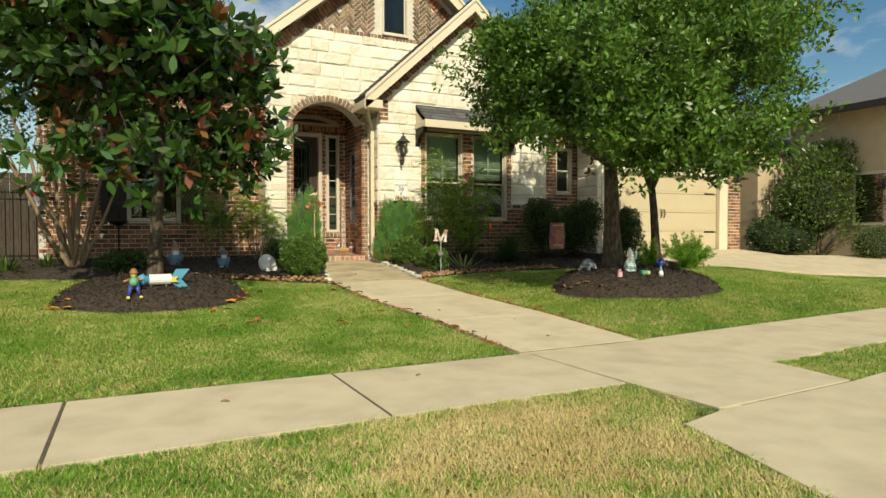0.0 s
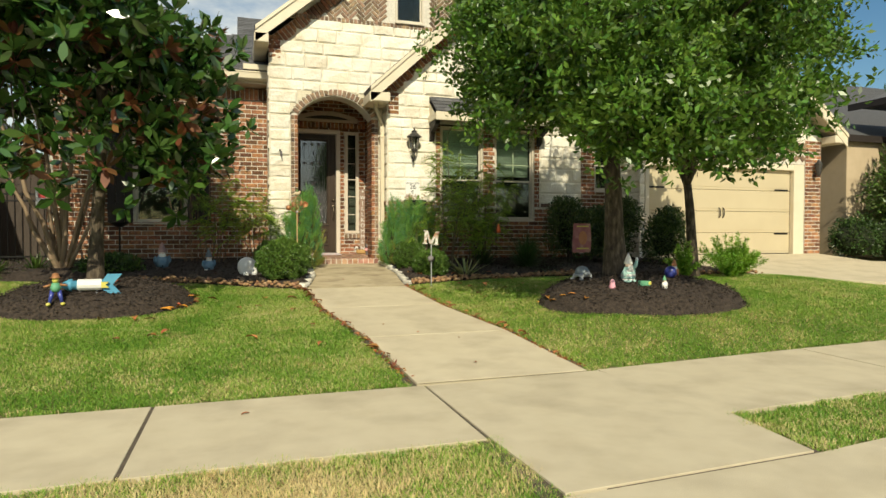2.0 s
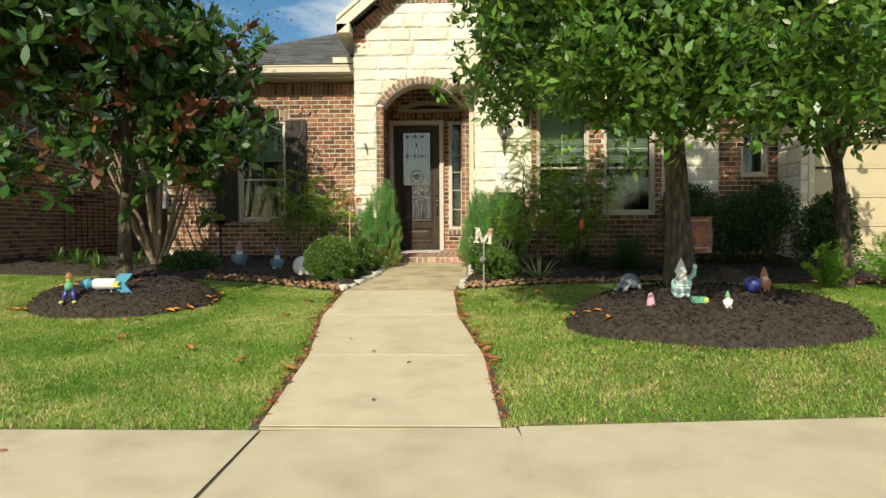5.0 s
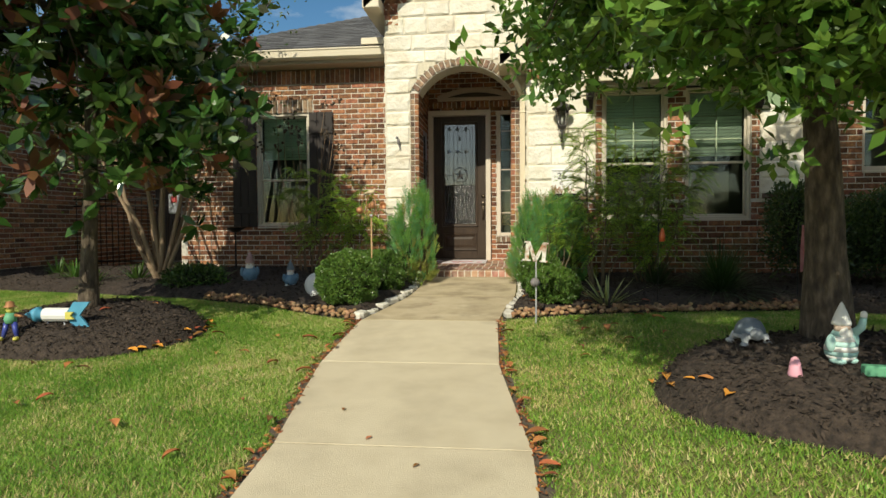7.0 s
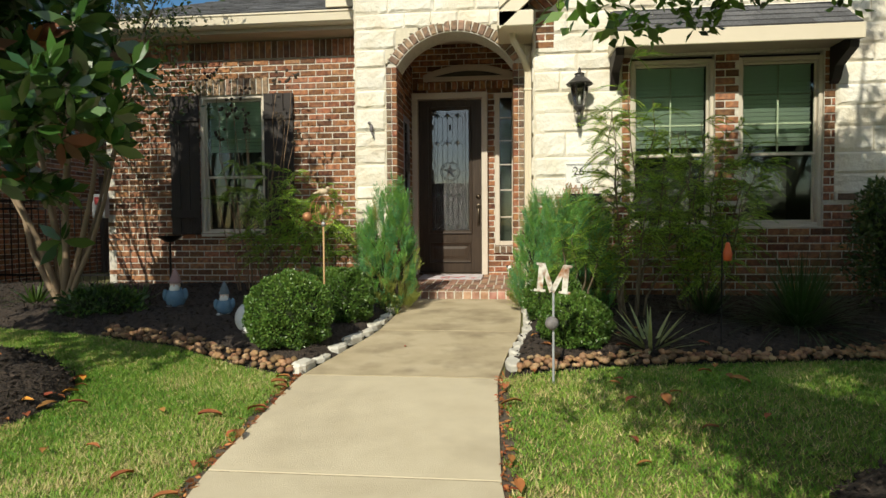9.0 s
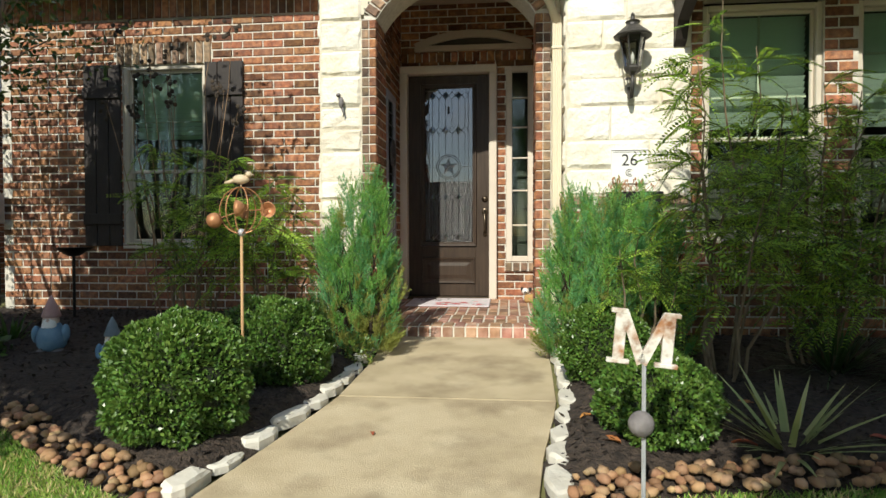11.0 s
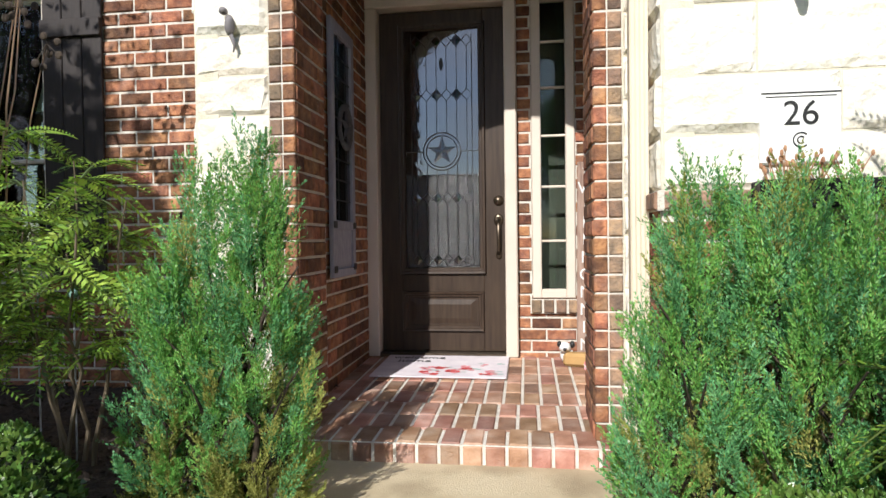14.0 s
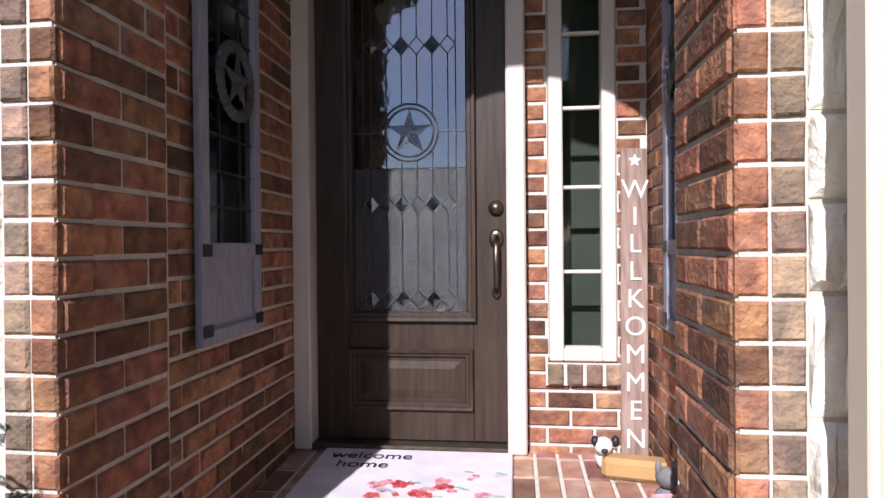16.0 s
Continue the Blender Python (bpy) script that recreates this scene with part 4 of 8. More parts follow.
brick_wall("wing_corner_brick", "brick quoin under the rake", (WX0 + 0.02, RY - 0.02, 3.2), 0, 0.2, 0.42, loose=False, thick=0.05)
# boxed eave end and downspout
structure("wing_eave_return", Geo().bbox(4.72, 12.77, 3.36, 5.09, 13.42, 3.52, 0.01), CREAM, "cream boxed eave end of the wing", "trim")
ds = thing("downspout", "cream ribbed metal downspout beside the arch", "downspout", (5.045, 13.27, 0.40))
rib = []
for i in range(4):
    rib += [(-0.036 + i * 0.018, -0.028), (-0.027 + i * 0.018, -0.022)]
rib += [(0.036, -0.028), (0.036, 0.028), (-0.036, 0.028)]
rib = [(a * 1.0, b * 0.95) for a, b in rib]
part("pipe", Geo().prism(rib, "z", 0.02, 2.66), CREAM, ds)
part("elbow", Geo().tube([(-0.17, -0.24, 2.98), (-0.16, -0.22, 2.90), (-0.05, -0.05, 2.74), (0, 0, 2.62)], 0.036, 10), CREAM, ds, smooth=True)
for z in (0.35, 2.4):
    part("strap", Geo().bbox(-0.045, -0.034, z, 0.045, 0.17, z + 0.025), CREAM, ds)
# shed awning over the paired windows
aw = thing("window_awning", "shingled shed awning with a cream fascia over the paired windows", "awning", (5.90, RY, 3.06))
sp = shingle_plane("shingles", "", (0, -0.50, 0.155), (1, 0, 0), Vector((0, 0.50, 0.36)).normalized(), 2.26, math.hypot(.5, .36), parent=aw, course=0.14)
part("fascia", Geo().bbox(-0.02, -0.505, 0.0, 2.28, -0.475, 0.15).bbox(-0.02, -0.475, 0.02, 0.01, -0.002, 0.14).bbox(2.25, -0.475, 0.02, 2.28, -0.002, 0.14), CREAM, aw)
part("soffit_board", Geo().box(0.01, -0.474, 0.05, 2.25, -0.004, 0.07), SOFFIT, aw)
for sx in (0.0, 2.20):
    part("gable_end", Geo().prism([(-0.474, 0.14), (-0.002, 0.14), (-0.002, 0.50)], "x", sx, sx + 0.05), CREAM, aw)
    part("bracket", Geo().prism([(-0.40, 0.05), (-0.004, 0.05), (-0.004, -0.32), (-0.06, -0.28), (-0.12, -0.16), (-0.26, -0.10), (-0.38, -0.05)], "x", sx - 0.0, sx + 0.085), SHUTTER, aw)

# ---- recess and garage wing ----
brick_wall("wall_recess", "shaded brick wall between wing and garage", (9.1, 13.4, 0.3), 0, 1.1, 3.2, holes=[(0.5, 1.62, 0.95, 2.70)], loose=False)
window("window_4", "narrow white window in the shaded recess", 9.602, 1.922, 10.048, 2.998, 13.41, 2.46, 1, 1, 0.0)
stone_wall("wall_wing_side", "limestone side of the wing", (9.1, RY, 0.4), 90, 0.3, 3.4, seed=15)
GY = 12.7
stone_wall("wall_garage", "cream limestone garage front", (10.2, GY, 0.5), 0, 4.75, 4.2, holes=[(0.12, -1, 4.28, 2.45), rake_cut("l", 5.2, 10.2, 0.5, 12.55, 0.85, 4.75), rake_cut("r", 5.2, 10.2, 0.5, 12.55, 0.85, 4.75)], seed=21)
stone_wall("wall_garage_side", "limestone side of the garage", (10.2, 13.4, 0.4), -90, 0.7, 2.9, seed=22)
gd = tagged(new("garage_door"), "tan panelled garage door with black handles and strap hinges, closed", "garage door", kind="structure")
gd.matrix_basis = pose(10.42, GY + 0.09, 0.59)
for i in range(4):
    part("door_panel", Geo().bbox(0, 0, i * 0.458 + 0.003, 3.76, 0.05, (i + 1) * 0.458 - 0.003, 0.008).bbox(0.06, -0.006, i * 0.458 + 0.06, 3.70, 0.0, i * 0.458 + 0.39, 0.005), GARAGE, gd)
for x in (1.82, 1.92):
    part("handle", Geo().tube([(x, -0.01, 0.78), (x, -0.05, 0.82), (x, -0.05, 0.95), (x, -0.01, 0.99)], 0.012, 6), BLACKMETAL, gd, "black iron handle")
for x in (0.06, 3.32):
    for z in (0.42, 1.38):
        part("strap_hinge", Geo().bbox(x, -0.012, z, x + 0.38, -0.004, z + 0.035), BLACKMETAL, gd, "black strap hinge")
structure("garage_trim", Geo().bbox(14.18, GY - 0.02, 0.5, 14.47, GY + 0.09, 2.55).bbox(10.32, GY - 0.02, 0.5, 10.42, GY + 0.09, 2.55).bbox(10.42, GY - 0.018, 2.42, 14.18, GY + 0.09, 2.55), CREAM, "cream trim round the garage door", "trim")
soldier_row("garage_band", "band of upright bricks above the garage door", (10.3, GY - 0.02, 2.82), 0, 4.2, 0.22, mat=BRICK_GREY, proud=0.02)
# slanted pairs of bricks make a herringbone strip below the band
hs = structure("garage_herringbone", Geo().box(10.3, GY - 0.02, 2.56, 14.5, GY + 0.02, 2.82), MORTAR, "strip of herringbone brick above the garage door", "brick course")
me = block_mesh("brick", 0.19, 0.04, 0.06, BRICK_GREY)
for i in range(48):
    ob = new("brick", me)
    ob.parent = hs
    ob.matrix_basis = Matrix.Translation((10.36 + i * 0.087, GY - 0.03, 2.69)) @ Matrix.Rotation(radians(45 if (i // 2) % 2 else -45), 4, 'Y')
brick_wall("garage_pier", "red-brown brick pier beside the garage door", (14.48, GY - 0.03, 0.5), 0, 0.46, 2.6, limit=80, thick=0.3)
gable_roof("garage_roof", 12.55, 5.45, 0.85, 2.75, 2.75, 12.35, 20.0, "dark grey shingle roof of the garage gable")
structure("garage_eave_return", Geo().bbox(14.95, 12.33, 3.02, 15.32, 13.2, 3.18, 0.01), CREAM, "cream boxed eave end of the garage", "trim")
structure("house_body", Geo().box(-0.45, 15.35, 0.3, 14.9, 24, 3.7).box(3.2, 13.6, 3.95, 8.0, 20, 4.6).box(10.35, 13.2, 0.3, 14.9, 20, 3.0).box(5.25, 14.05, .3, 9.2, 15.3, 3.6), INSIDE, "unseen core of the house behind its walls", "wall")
S2 = 0.55
shingle_plane("roof_main", "dark grey shingle main roof behind the gables", (2.5, 15.5, 4.6), (1, 0, 0), Vector((0, 1, S2)).normalized(), 13.0, 4.5, clip=lambda s: (0.0, 13.0 - 0.7 * s), course=0.2, tab=0.5)


# ---- front door, sidelight and porch things ----
def text_geo(words, size, depth=0.002):
    """Letters as mesh, centred on x, in the x-z plane facing -y."""
    cu = bpy.data.curves.new("letters", 'FONT')
    cu.body, cu.size, cu.extrude, cu.align_x = words, size, depth, 'CENTER'
    tmp = bpy.data.objects.new("letters", cu)
    scene.collection.objects.link(tmp)
    bpy.context.view_layer.update()
    me = bpy.data.meshes.new_from_object(tmp.evaluated_get(bpy.context.evaluated_depsgraph_get()))
    g = Geo().add([(v.co.x, -v.co.z, v.co.y) for v in me.vertices], [tuple(p.vertices) for p in me.polygons])
    bpy.data.objects.remove(tmp)
    bpy.data.meshes.remove(me)
    return g


LEAD = material("lead_came", [(0.10, 0.10, 0.105), (0.17, 0.17, 0.17)], 20, 0.4, 0.2, 80, metal=0.8)
DOORGLASS = glass_material("leaded_glass", (0.30, 0.33, 0.36), 0.05, 0.13, 0.10, 14)
BEVEL = glass_material("bevelled_glass", (0.75, 0.78, 0.82), 0.12, 0.30, 0.2, 40)
OBSCURE = glass_material("pebbled_glass", (0.20, 0.21, 0.21), 0.25, 0.05, 1.0, 110)
BRONZE = material("bronze_hardware", [(0.11, 0.085, 0.06), (0.17, 0.135, 0.10)], 20, 0.38, 0.1, 70, metal=0.9)
TRIMW = material("porch_trim_paint", [(0.60, 0.52, 0.43), (0.66, 0.58, 0.49)], 4, 0.5, 0.08, 40)
BLACK = material("black_paint", [(0.012, 0.012, 0.012), (0.02, 0.02, 0.02)], 10, 0.5, 0.05)
WHITEP = material("white_paint", [(0.72, 0.71, 0.68), (0.80, 0.79, 0.76)], 5, 0.6, 0.15, 60)

fr = tagged(new("door_frame"), "taupe painted wooden frame round the front door", "door frame", kind="structure")
for nm, bx in (("jamb", (3.465, 3.55, 0.62, 3.095)), ("jamb", (4.45, 4.535, 0.62, 3.095)), ("head", (3.465, 4.535, 3.095, 3.18))):
    part(nm, Geo().bbox(bx[0], DY - 0.10, bx[2], bx[1], DY + 0.08, bx[3], 0.008), TRIMW, fr)
part("threshold", Geo().bbox(3.5, DY - 0.09, 0.612, 4.5, DY + 0.06, 0.645, 0.006), BRONZE, fr, "dark metal threshold")
dr = tagged(new("front_door"), "dark walnut front door with leaded star glass, closed", "door", kind="structure")
dr.matrix_basis = pose(3.552, DY, 0.648)
W, H = 0.896, 2.44
gx0, gx1, gz0, gz1 = 0.185, 0.712, 0.60, 2.30
px0, px1, pz0, pz1 = 0.15, 0.745, 0.14, 0.43
st = Geo()
st.bbox(0, 0, 0, gx0 - 0.03, 0.045, H, 0.003).bbox(gx1 + 0.03, 0, 0, W, 0.045, H, 0.003).bbox(gx0 - 0.03, 0.0, 0, gx1 + 0.03, 0.045, gz0 - 0.03, 0.002).bbox(gx0 - 0.03, 0, gz1 + 0.03, gx1 + 0.03, 0.045, H, 0.002)
part("leaf", st, DOORWOOD, dr)


def moulding(name, x0, z0, x1, z1, w, out, parent, mat):
    """A stepped picture-frame moulding round an opening."""
    g = Geo()
    steps = [(0, 0.0), (0.15, out), (0.45, out * 0.9), (0.55, out * 0.55), (0.85, out * 0.5), (1.0, -0.004)]
    ring = []
    for s, o in steps:
        d = w * (1 - s)
        ring.append([(x0 - d, -o, z0 - d), (x1 + d, -o, z0 - d), (x1 + d, -o, z1 + d), (x0 - d, -o, z1 + d)])
    v = [p for r in ring for p in r]
    f = [(4 * i + k, 4 * i + (k + 1) % 4, 4 * (i + 1) + (k + 1) % 4, 4 * (i + 1) + k) for i in range(len(steps) - 1) for k in range(4)]
    return part(name, g.add(v, f), mat, parent)


moulding("glass_moulding", gx0, gz0, gx1, gz1, 0.05, 0.026, dr, DOORWOOD)
moulding("panel_moulding", px0 + 0.045, pz0 + 0.045, px1 - 0.045, pz1 - 0.045, 0.045, 0.024, dr, DOORWOOD)
part("raised_panel", Geo().add([(px0 + .06, -.002, pz0 + .06), (px1 - .06, -.002, pz0 + .06), (px1 - .06, -.002, pz1 - .06), (px0 + .06, -.002, pz1 - .06), (px0 + .10, -.009, pz0 + .095), (px1 - .10, -.009, pz0 + .095), (px1 - .10, -.009, pz1 - .095), (px0 + .10, -.009, pz1 - .095)],
                               [(4, 5, 6, 7), (0, 1, 5, 4), (1, 2, 6, 5), (2, 3, 7, 6), (3, 0, 4, 7)]), DOORWOOD, dr)
part("pane", Geo().box(gx0, 0.012, 1.27, gx1, 0.016, gz1), DOORGLASS, dr, "leaded bevelled glass").visible_shadow = False
part("pane", Geo().box(gx0, 0.012, gz0, gx1, 0.016, 1.268), OBSCURE, dr, "pebbled obscure glass").visible_shadow = False
# dark sheet behind the door glass, coloured like an unlit hall
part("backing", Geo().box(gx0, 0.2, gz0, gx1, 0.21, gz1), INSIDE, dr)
cam_g = Geo()


def came(g, a, b, r=0.0032, y=0.010):
    g.tube([(a[0], y, a[1]), (b[0], y, b[1])], r, 5)


cxm = (gx0 + gx1) / 2
lat = Geo()
for x in (gx0 + 0.045, gx1 - 0.045):
    came(lat, (x, gz0 + 0.03), (x, gz1 - 0.03))
xs5 = [gx0 + 0.045 + (gx1 - gx0 - 0.09) * i / 6 for i in range(7)]
for zc in (gz1 - 0.075, gz1 - 0.46, gz0 + 0.50, gz0 + 0.055):
    dg = Geo()
    for i in range(6):
        xm, hw, hh = (xs5[i] + xs5[i + 1]) / 2, (xs5[1] - xs5[0]) / 2, 0.042
        q = [(xs5[i], zc), (xm, zc + hh), (xs5[i + 1], zc), (xm, zc - hh)]
        for k in range(4):
            came(lat, q[k], q[(k + 1) % 4], 0.0028)
        if i % 2 == 0:
            v = [(x, 0.011, z) for x, z in q] + [(xm, 0.004, zc)]
            dg.add(v, [(0, 1, 4), (1, 2, 4), (2, 3, 4), (3, 0, 4)])
    part("bevelled_diamonds", dg, DOORGLASS, dr, kind="stuff")
star_z, star_r = 1.435, 0.135
for i in range(6):
    xm = (xs5[i] + xs5[i + 1]) / 2
    for a, b in ((gz1 - 0.117, gz1 - 0.418), (gz1 - 0.502, star_z + math.sqrt(max(0.0, star_r ** 2 - (xm - cxm) ** 2))), (star_z - math.sqrt(max(0.0, star_r ** 2 - (xm - cxm) ** 2)), gz0 + 0.542), (gz0 + 0.458, gz0 + 0.097)):
        came(lat, (xm, a), (xm, b), 0.0026)
came(lat, (gx0, star_z), (cxm - star_r, star_z))
came(lat, (cxm + star_r, star_z), (gx1, star_z))
part("lead_lattice", lat, LEAD, dr, "dark lead lattice", kind="stuff")
rg = Geo()
for rr_ in (star_r, star_r * 0.84):
    rg.tube([(cxm + rr_ * math.cos(2 * math.pi * k / 32), 0.006, star_z + rr_ * math.sin(2 * math.pi * k / 32)) for k in range(33)], 0.0042, 6)
part("star_ring", rg, LEAD, dr)
sg = Geo()
o = [(cxm + star_r * 0.80 * math.sin(2 * math.pi * k / 5), star_z + star_r * 0.80 * math.cos(2 * math.pi * k / 5)) for k in range(5)]
inn = [(cxm + star_r * 0.32 * math.sin(2 * math.pi * (k + .5) / 5), star_z + star_r * 0.32 * math.cos(2 * math.pi * (k + .5) / 5)) for k in range(5)]
pts = [p for k in range(5) for p in (o[k], inn[k])]
sg.add([(x, 0.009, z) for x, z in pts] + [(cxm, -0.008, star_z)], [(k, (k + 1) % 10, 10) for k in range(10)])
part("star", sg, BEVEL, dr, "faceted glass star")
part("oval_jewel", Geo().ball((cxm, 0.006, gz1 - 0.24), (0.014, 0.006, 0.045), 8), BLACK, dr)
hw = 0.85
part("deadbolt", Geo().lathe([(0.036, 0), (0.036, 0.008), (0.026, 0.016), (0.02, 0.026), (0.001, 0.028)], 18).moved(Matrix.Translation((hw, 0, 1.075)) @ Matrix.Rotation(math.pi / 2, 4, 'X')), BRONZE, dr, "bronze deadbolt", smooth=True)
hd = part("handle_set", Geo().lathe([(0.034, 0), (0.034, 0.006), (0.024, 0.014), (0.001, 0.015)], 16, squash=(1, 1.35)).moved(Matrix.Translation((hw, 0, 0.935)) @ Matrix.Rotation(math.pi / 2, 4, 'X')), BRONZE, dr, "bronze grip handle", smooth=True)
part("grip", Geo().tube([(hw, -0.01, 0.93), (hw, -0.045, 0.90), (hw, -0.052, 0.82), (hw, -0.045, 0.73), (hw, -0.012, 0.695)], [0.012, 0.014, 0.013, 0.012, 0.012], 10), BRONZE, hd, smooth=True)
part("thumb_latch", Geo().bbox(hw - 0.012, -0.05, 0.948, hw + 0.012, -0.01, 0.958, 0.003), BRONZE, hd)
part("lower_rose", Geo().lathe([(0.022, 0), (0.022, 0.006), (0.012, 0.012), (0.001, 0.013)], 14, squash=(1, 1.5)).moved(Matrix.Translation((hw, 0, 0.69)) @ Matrix.Rotation(math.pi / 2, 4, 'X')), BRONZE, hd, smooth=True)

# sidelight
sl = tagged(new("sidelight_window"), "narrow white sidelight window of six panes beside the door", "window", kind="structure")
sl.matrix_basis = pose(4.637, DY - 0.05, 1.032)
SW, SH = 0.296, 2.132
part("window_frame", Geo().bbox(0, 0, 0, 0.064, 0.09, SH, 0.006).bbox(SW - 0.062, 0, 0, SW, 0.09, SH, 0.006).bbox(0.064, 0, SH - 0.06, SW - 0.062, 0.09, SH, 0.006).bbox(0.064, 0, 0, SW - 0.062, 0.09, 0.06, 0.006), TRIMW, sl)
zs = [0.06, 0.399, 0.779, 1.135, 1.47, 1.79, SH - 0.06]
for a, b in zip(zs[:-1], zs[1:]):
    part("pane", Geo().box(0.066, 0.05, a + 0.006, SW - 0.064, 0.054, b - 0.006), GLASS, sl).visible_shadow = False
for z in zs[1:-1]:
    part("muntin", Geo().bbox(0.064, 0.035, z - 0.008, SW - 0.062, 0.06, z + 0.008, 0.003), TRIMW, sl)
# dark sheet behind the panes in the same unlit-room colour
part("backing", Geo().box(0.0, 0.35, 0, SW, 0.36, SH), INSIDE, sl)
soldier_row("sidelight_sill", "rowlock brick sill under the sidelight", (4.62, DY - 0.03, 0.925), 0, 0.34, 0.10, mat=BRICK_GREY, proud=0.035)

# floral welcome mat
MATC = material("mat_print", [(0.62, 0.56, 0.60), (0.74, 0.68, 0.70)], 9, 0.9, 0.3, 200)
PINK = material("flower_pink", [(0.70, 0.22, 0.26), (0.78, 0.40, 0.42)], 30, 0.9, 0.1, 100)
REDP = material("flower_red", [(0.55, 0.06, 0.07), (0.66, 0.12, 0.11)], 30, 0.9, 0.1, 100)
TEAL = material("leaf_teal", [(0.20, 0.42, 0.36), (0.32, 0.52, 0.45)], 30, 0.9, 0.1, 100)
mt = thing("welcome_mat", "pale doormat printed with pink and red flowers on the porch", "doormat", (4.045, 14.72, floor_z(14.72) + 0.003))
mt.matrix_basis = mt.matrix_basis @ fall_m
part("mat", Geo().bbox(-0.425, -0.31, 0, 0.425, 0.29, 0.010, 0.004), MATC, mt)
rf = random.Random(9)
fl = {0: Geo(), 1: Geo(), 2: Geo()}
for i in range(46):
    x, y = rf.uniform(-0.12, 0.40), rf.uniform(-0.28, 0.14)
    if x < 0.05 and y > -0.05:
        continue
    k, r = rf.choice((0, 0, 1, 2, 2)), rf.uniform(0.012, 0.03)
    for j in range(5 if k < 2 else 2):
        a = 2 * math.pi * j / 5 + rf.random()
        c = (x + math.cos(a) * r * .7, y + math.sin(a) * r * .7)
        fl[k].add([(c[0] + r * .6 * math.cos(q), c[1] + r * (.6 if k < 2 else .25) * math.sin(q), 0.0125 + 0.0002 * (i % 5)) for q in [2 * math.pi * m / 8 for m in range(8)]], [tuple(range(8))])
for k, m_ in ((0, PINK), (1, REDP), (2, TEAL)):
    part(("pink_print", "red_print", "teal_print")[k], fl[k], m_, mt, kind="stuff")
for wd, x, y, s in (("welcome", -0.19, 0.17, 0.10), ("home", -0.21, 0.07, 0.10)):
    part("lettering", text_geo(wd, s, 0.0006).moved(Matrix.Translation((x, y, 0.0125)) @ Matrix.Rotation(-math.pi / 2, 4, 'X')), BLACK, mt, "black script lettering")


# decorative window-frame panels on the side walls
LAV = material("whitewashed_wood", [(0.27, 0.27, 0.33), (0.37, 0.37, 0.43)], 14, 0.75, 0.2, 60, stretch=(4, 4, 1))
TIN = material("galvanised_tin", [(0.36, 0.37, 0.40), (0.50, 0.51, 0.53)], 12, 0.5, 0.2, 50, metal=0.3)
GREYF_W = material("dull_wreath_metal", [(0.055, 0.055, 0.065), (0.12, 0.12, 0.13)], 16, 0.6, 0.3, 60, metal=0.2)
MIRROR = glass_material("dark_mirror", (0.10, 0.08, 0.08), 0.06, 0.18)


def wall_panel(at, turn):
    t = thing("wall_window_decor", "whitewashed old window frame with star wreath hung on porch brick", "wall decoration", at, turn, group="porch wall panels")
    w, h = 0.46, 1.50
    for nm, b in (("stile", (0, 0, 0.055, h)), ("stile", (w - 0.055, 0, w, h)), ("rail", (0.055, 0, w - 0.055, 0.05)), ("rail", (0.055, 0.28, w - 0.055, 0.335)), ("rail", (0.055, h - 0.07, w - 0.055, h))):
        part(nm, Geo().bbox(b[0], -0.035, b[1], b[2], -0.006, b[3], 0.004), LAV, t)
    part("lower_panel", Geo().box(0.055, -0.02, 0.05, w - 0.055, -0.008, 0.28), LAV, t)
    part("dark_pane", Geo().box(0.055, -0.016, 0.335, w - 0.055, -0.008, h - 0.07), MIRROR, t)
    gg = Geo()
    for i in range(1, 3):
        gg.box(w * i / 3 - 0.004, -0.022, 0.335, w * i / 3 + 0.004, -0.016, h - 0.07)
    for i in range(1, 9):
        z = 0.335 + (h - 0.405) * i / 9
        gg.box(0.055, -0.021, z - 0.004, w - 0.055, -0.0165, z + 0.004)
    part("wire_grid", gg, BLACK, t, kind="stuff")
    for x, z in ((0.03, 0.05), (w - 0.03, 0.05), (0.03, 0.31), (w - 0.03, 0.31)):
        part("corner_bracket", Geo().bbox(x - 0.03, -0.040, z - 0.02, x + 0.03, -0.036, z + 0.02, 0.001), BLACK, t)
    wr = Geo()
    cz = 0.90
    for k in range(26):
        a = 2 * math.pi * k / 26
        c = Vector((w / 2 + 0.12 * math.cos(a), -0.045, cz + 0.12 * math.sin(a)))
        wr.ball(c, (0.03, 0.012, 0.022), 6)
    for k in range(5):
        a = 2 * math.pi * k / 5 + math.pi / 2
        wr.add([(w / 2 + 0.115 * math.cos(a), -0.05, cz + 0.115 * math.sin(a)), (w / 2 + 0.04 * math.cos(a + .63), -0.05, cz + 0.04 * math.sin(a + .63)), (w / 2, -0.07, cz), (w / 2 + 0.04 * math.cos(a - .63), -0.05, cz + 0.04 * math.sin(a - .63))], [(0, 1, 2), (0, 2, 3)])
    part("star_wreath", wr, GREYF_W, t, "grey metal star wreath", kind="stuff")
    return t


wall_panel((PXL + 0.004, 14.10, 1.235), 90)
wall_panel((PXR - 0.004, 14.62, 1.235), -90)

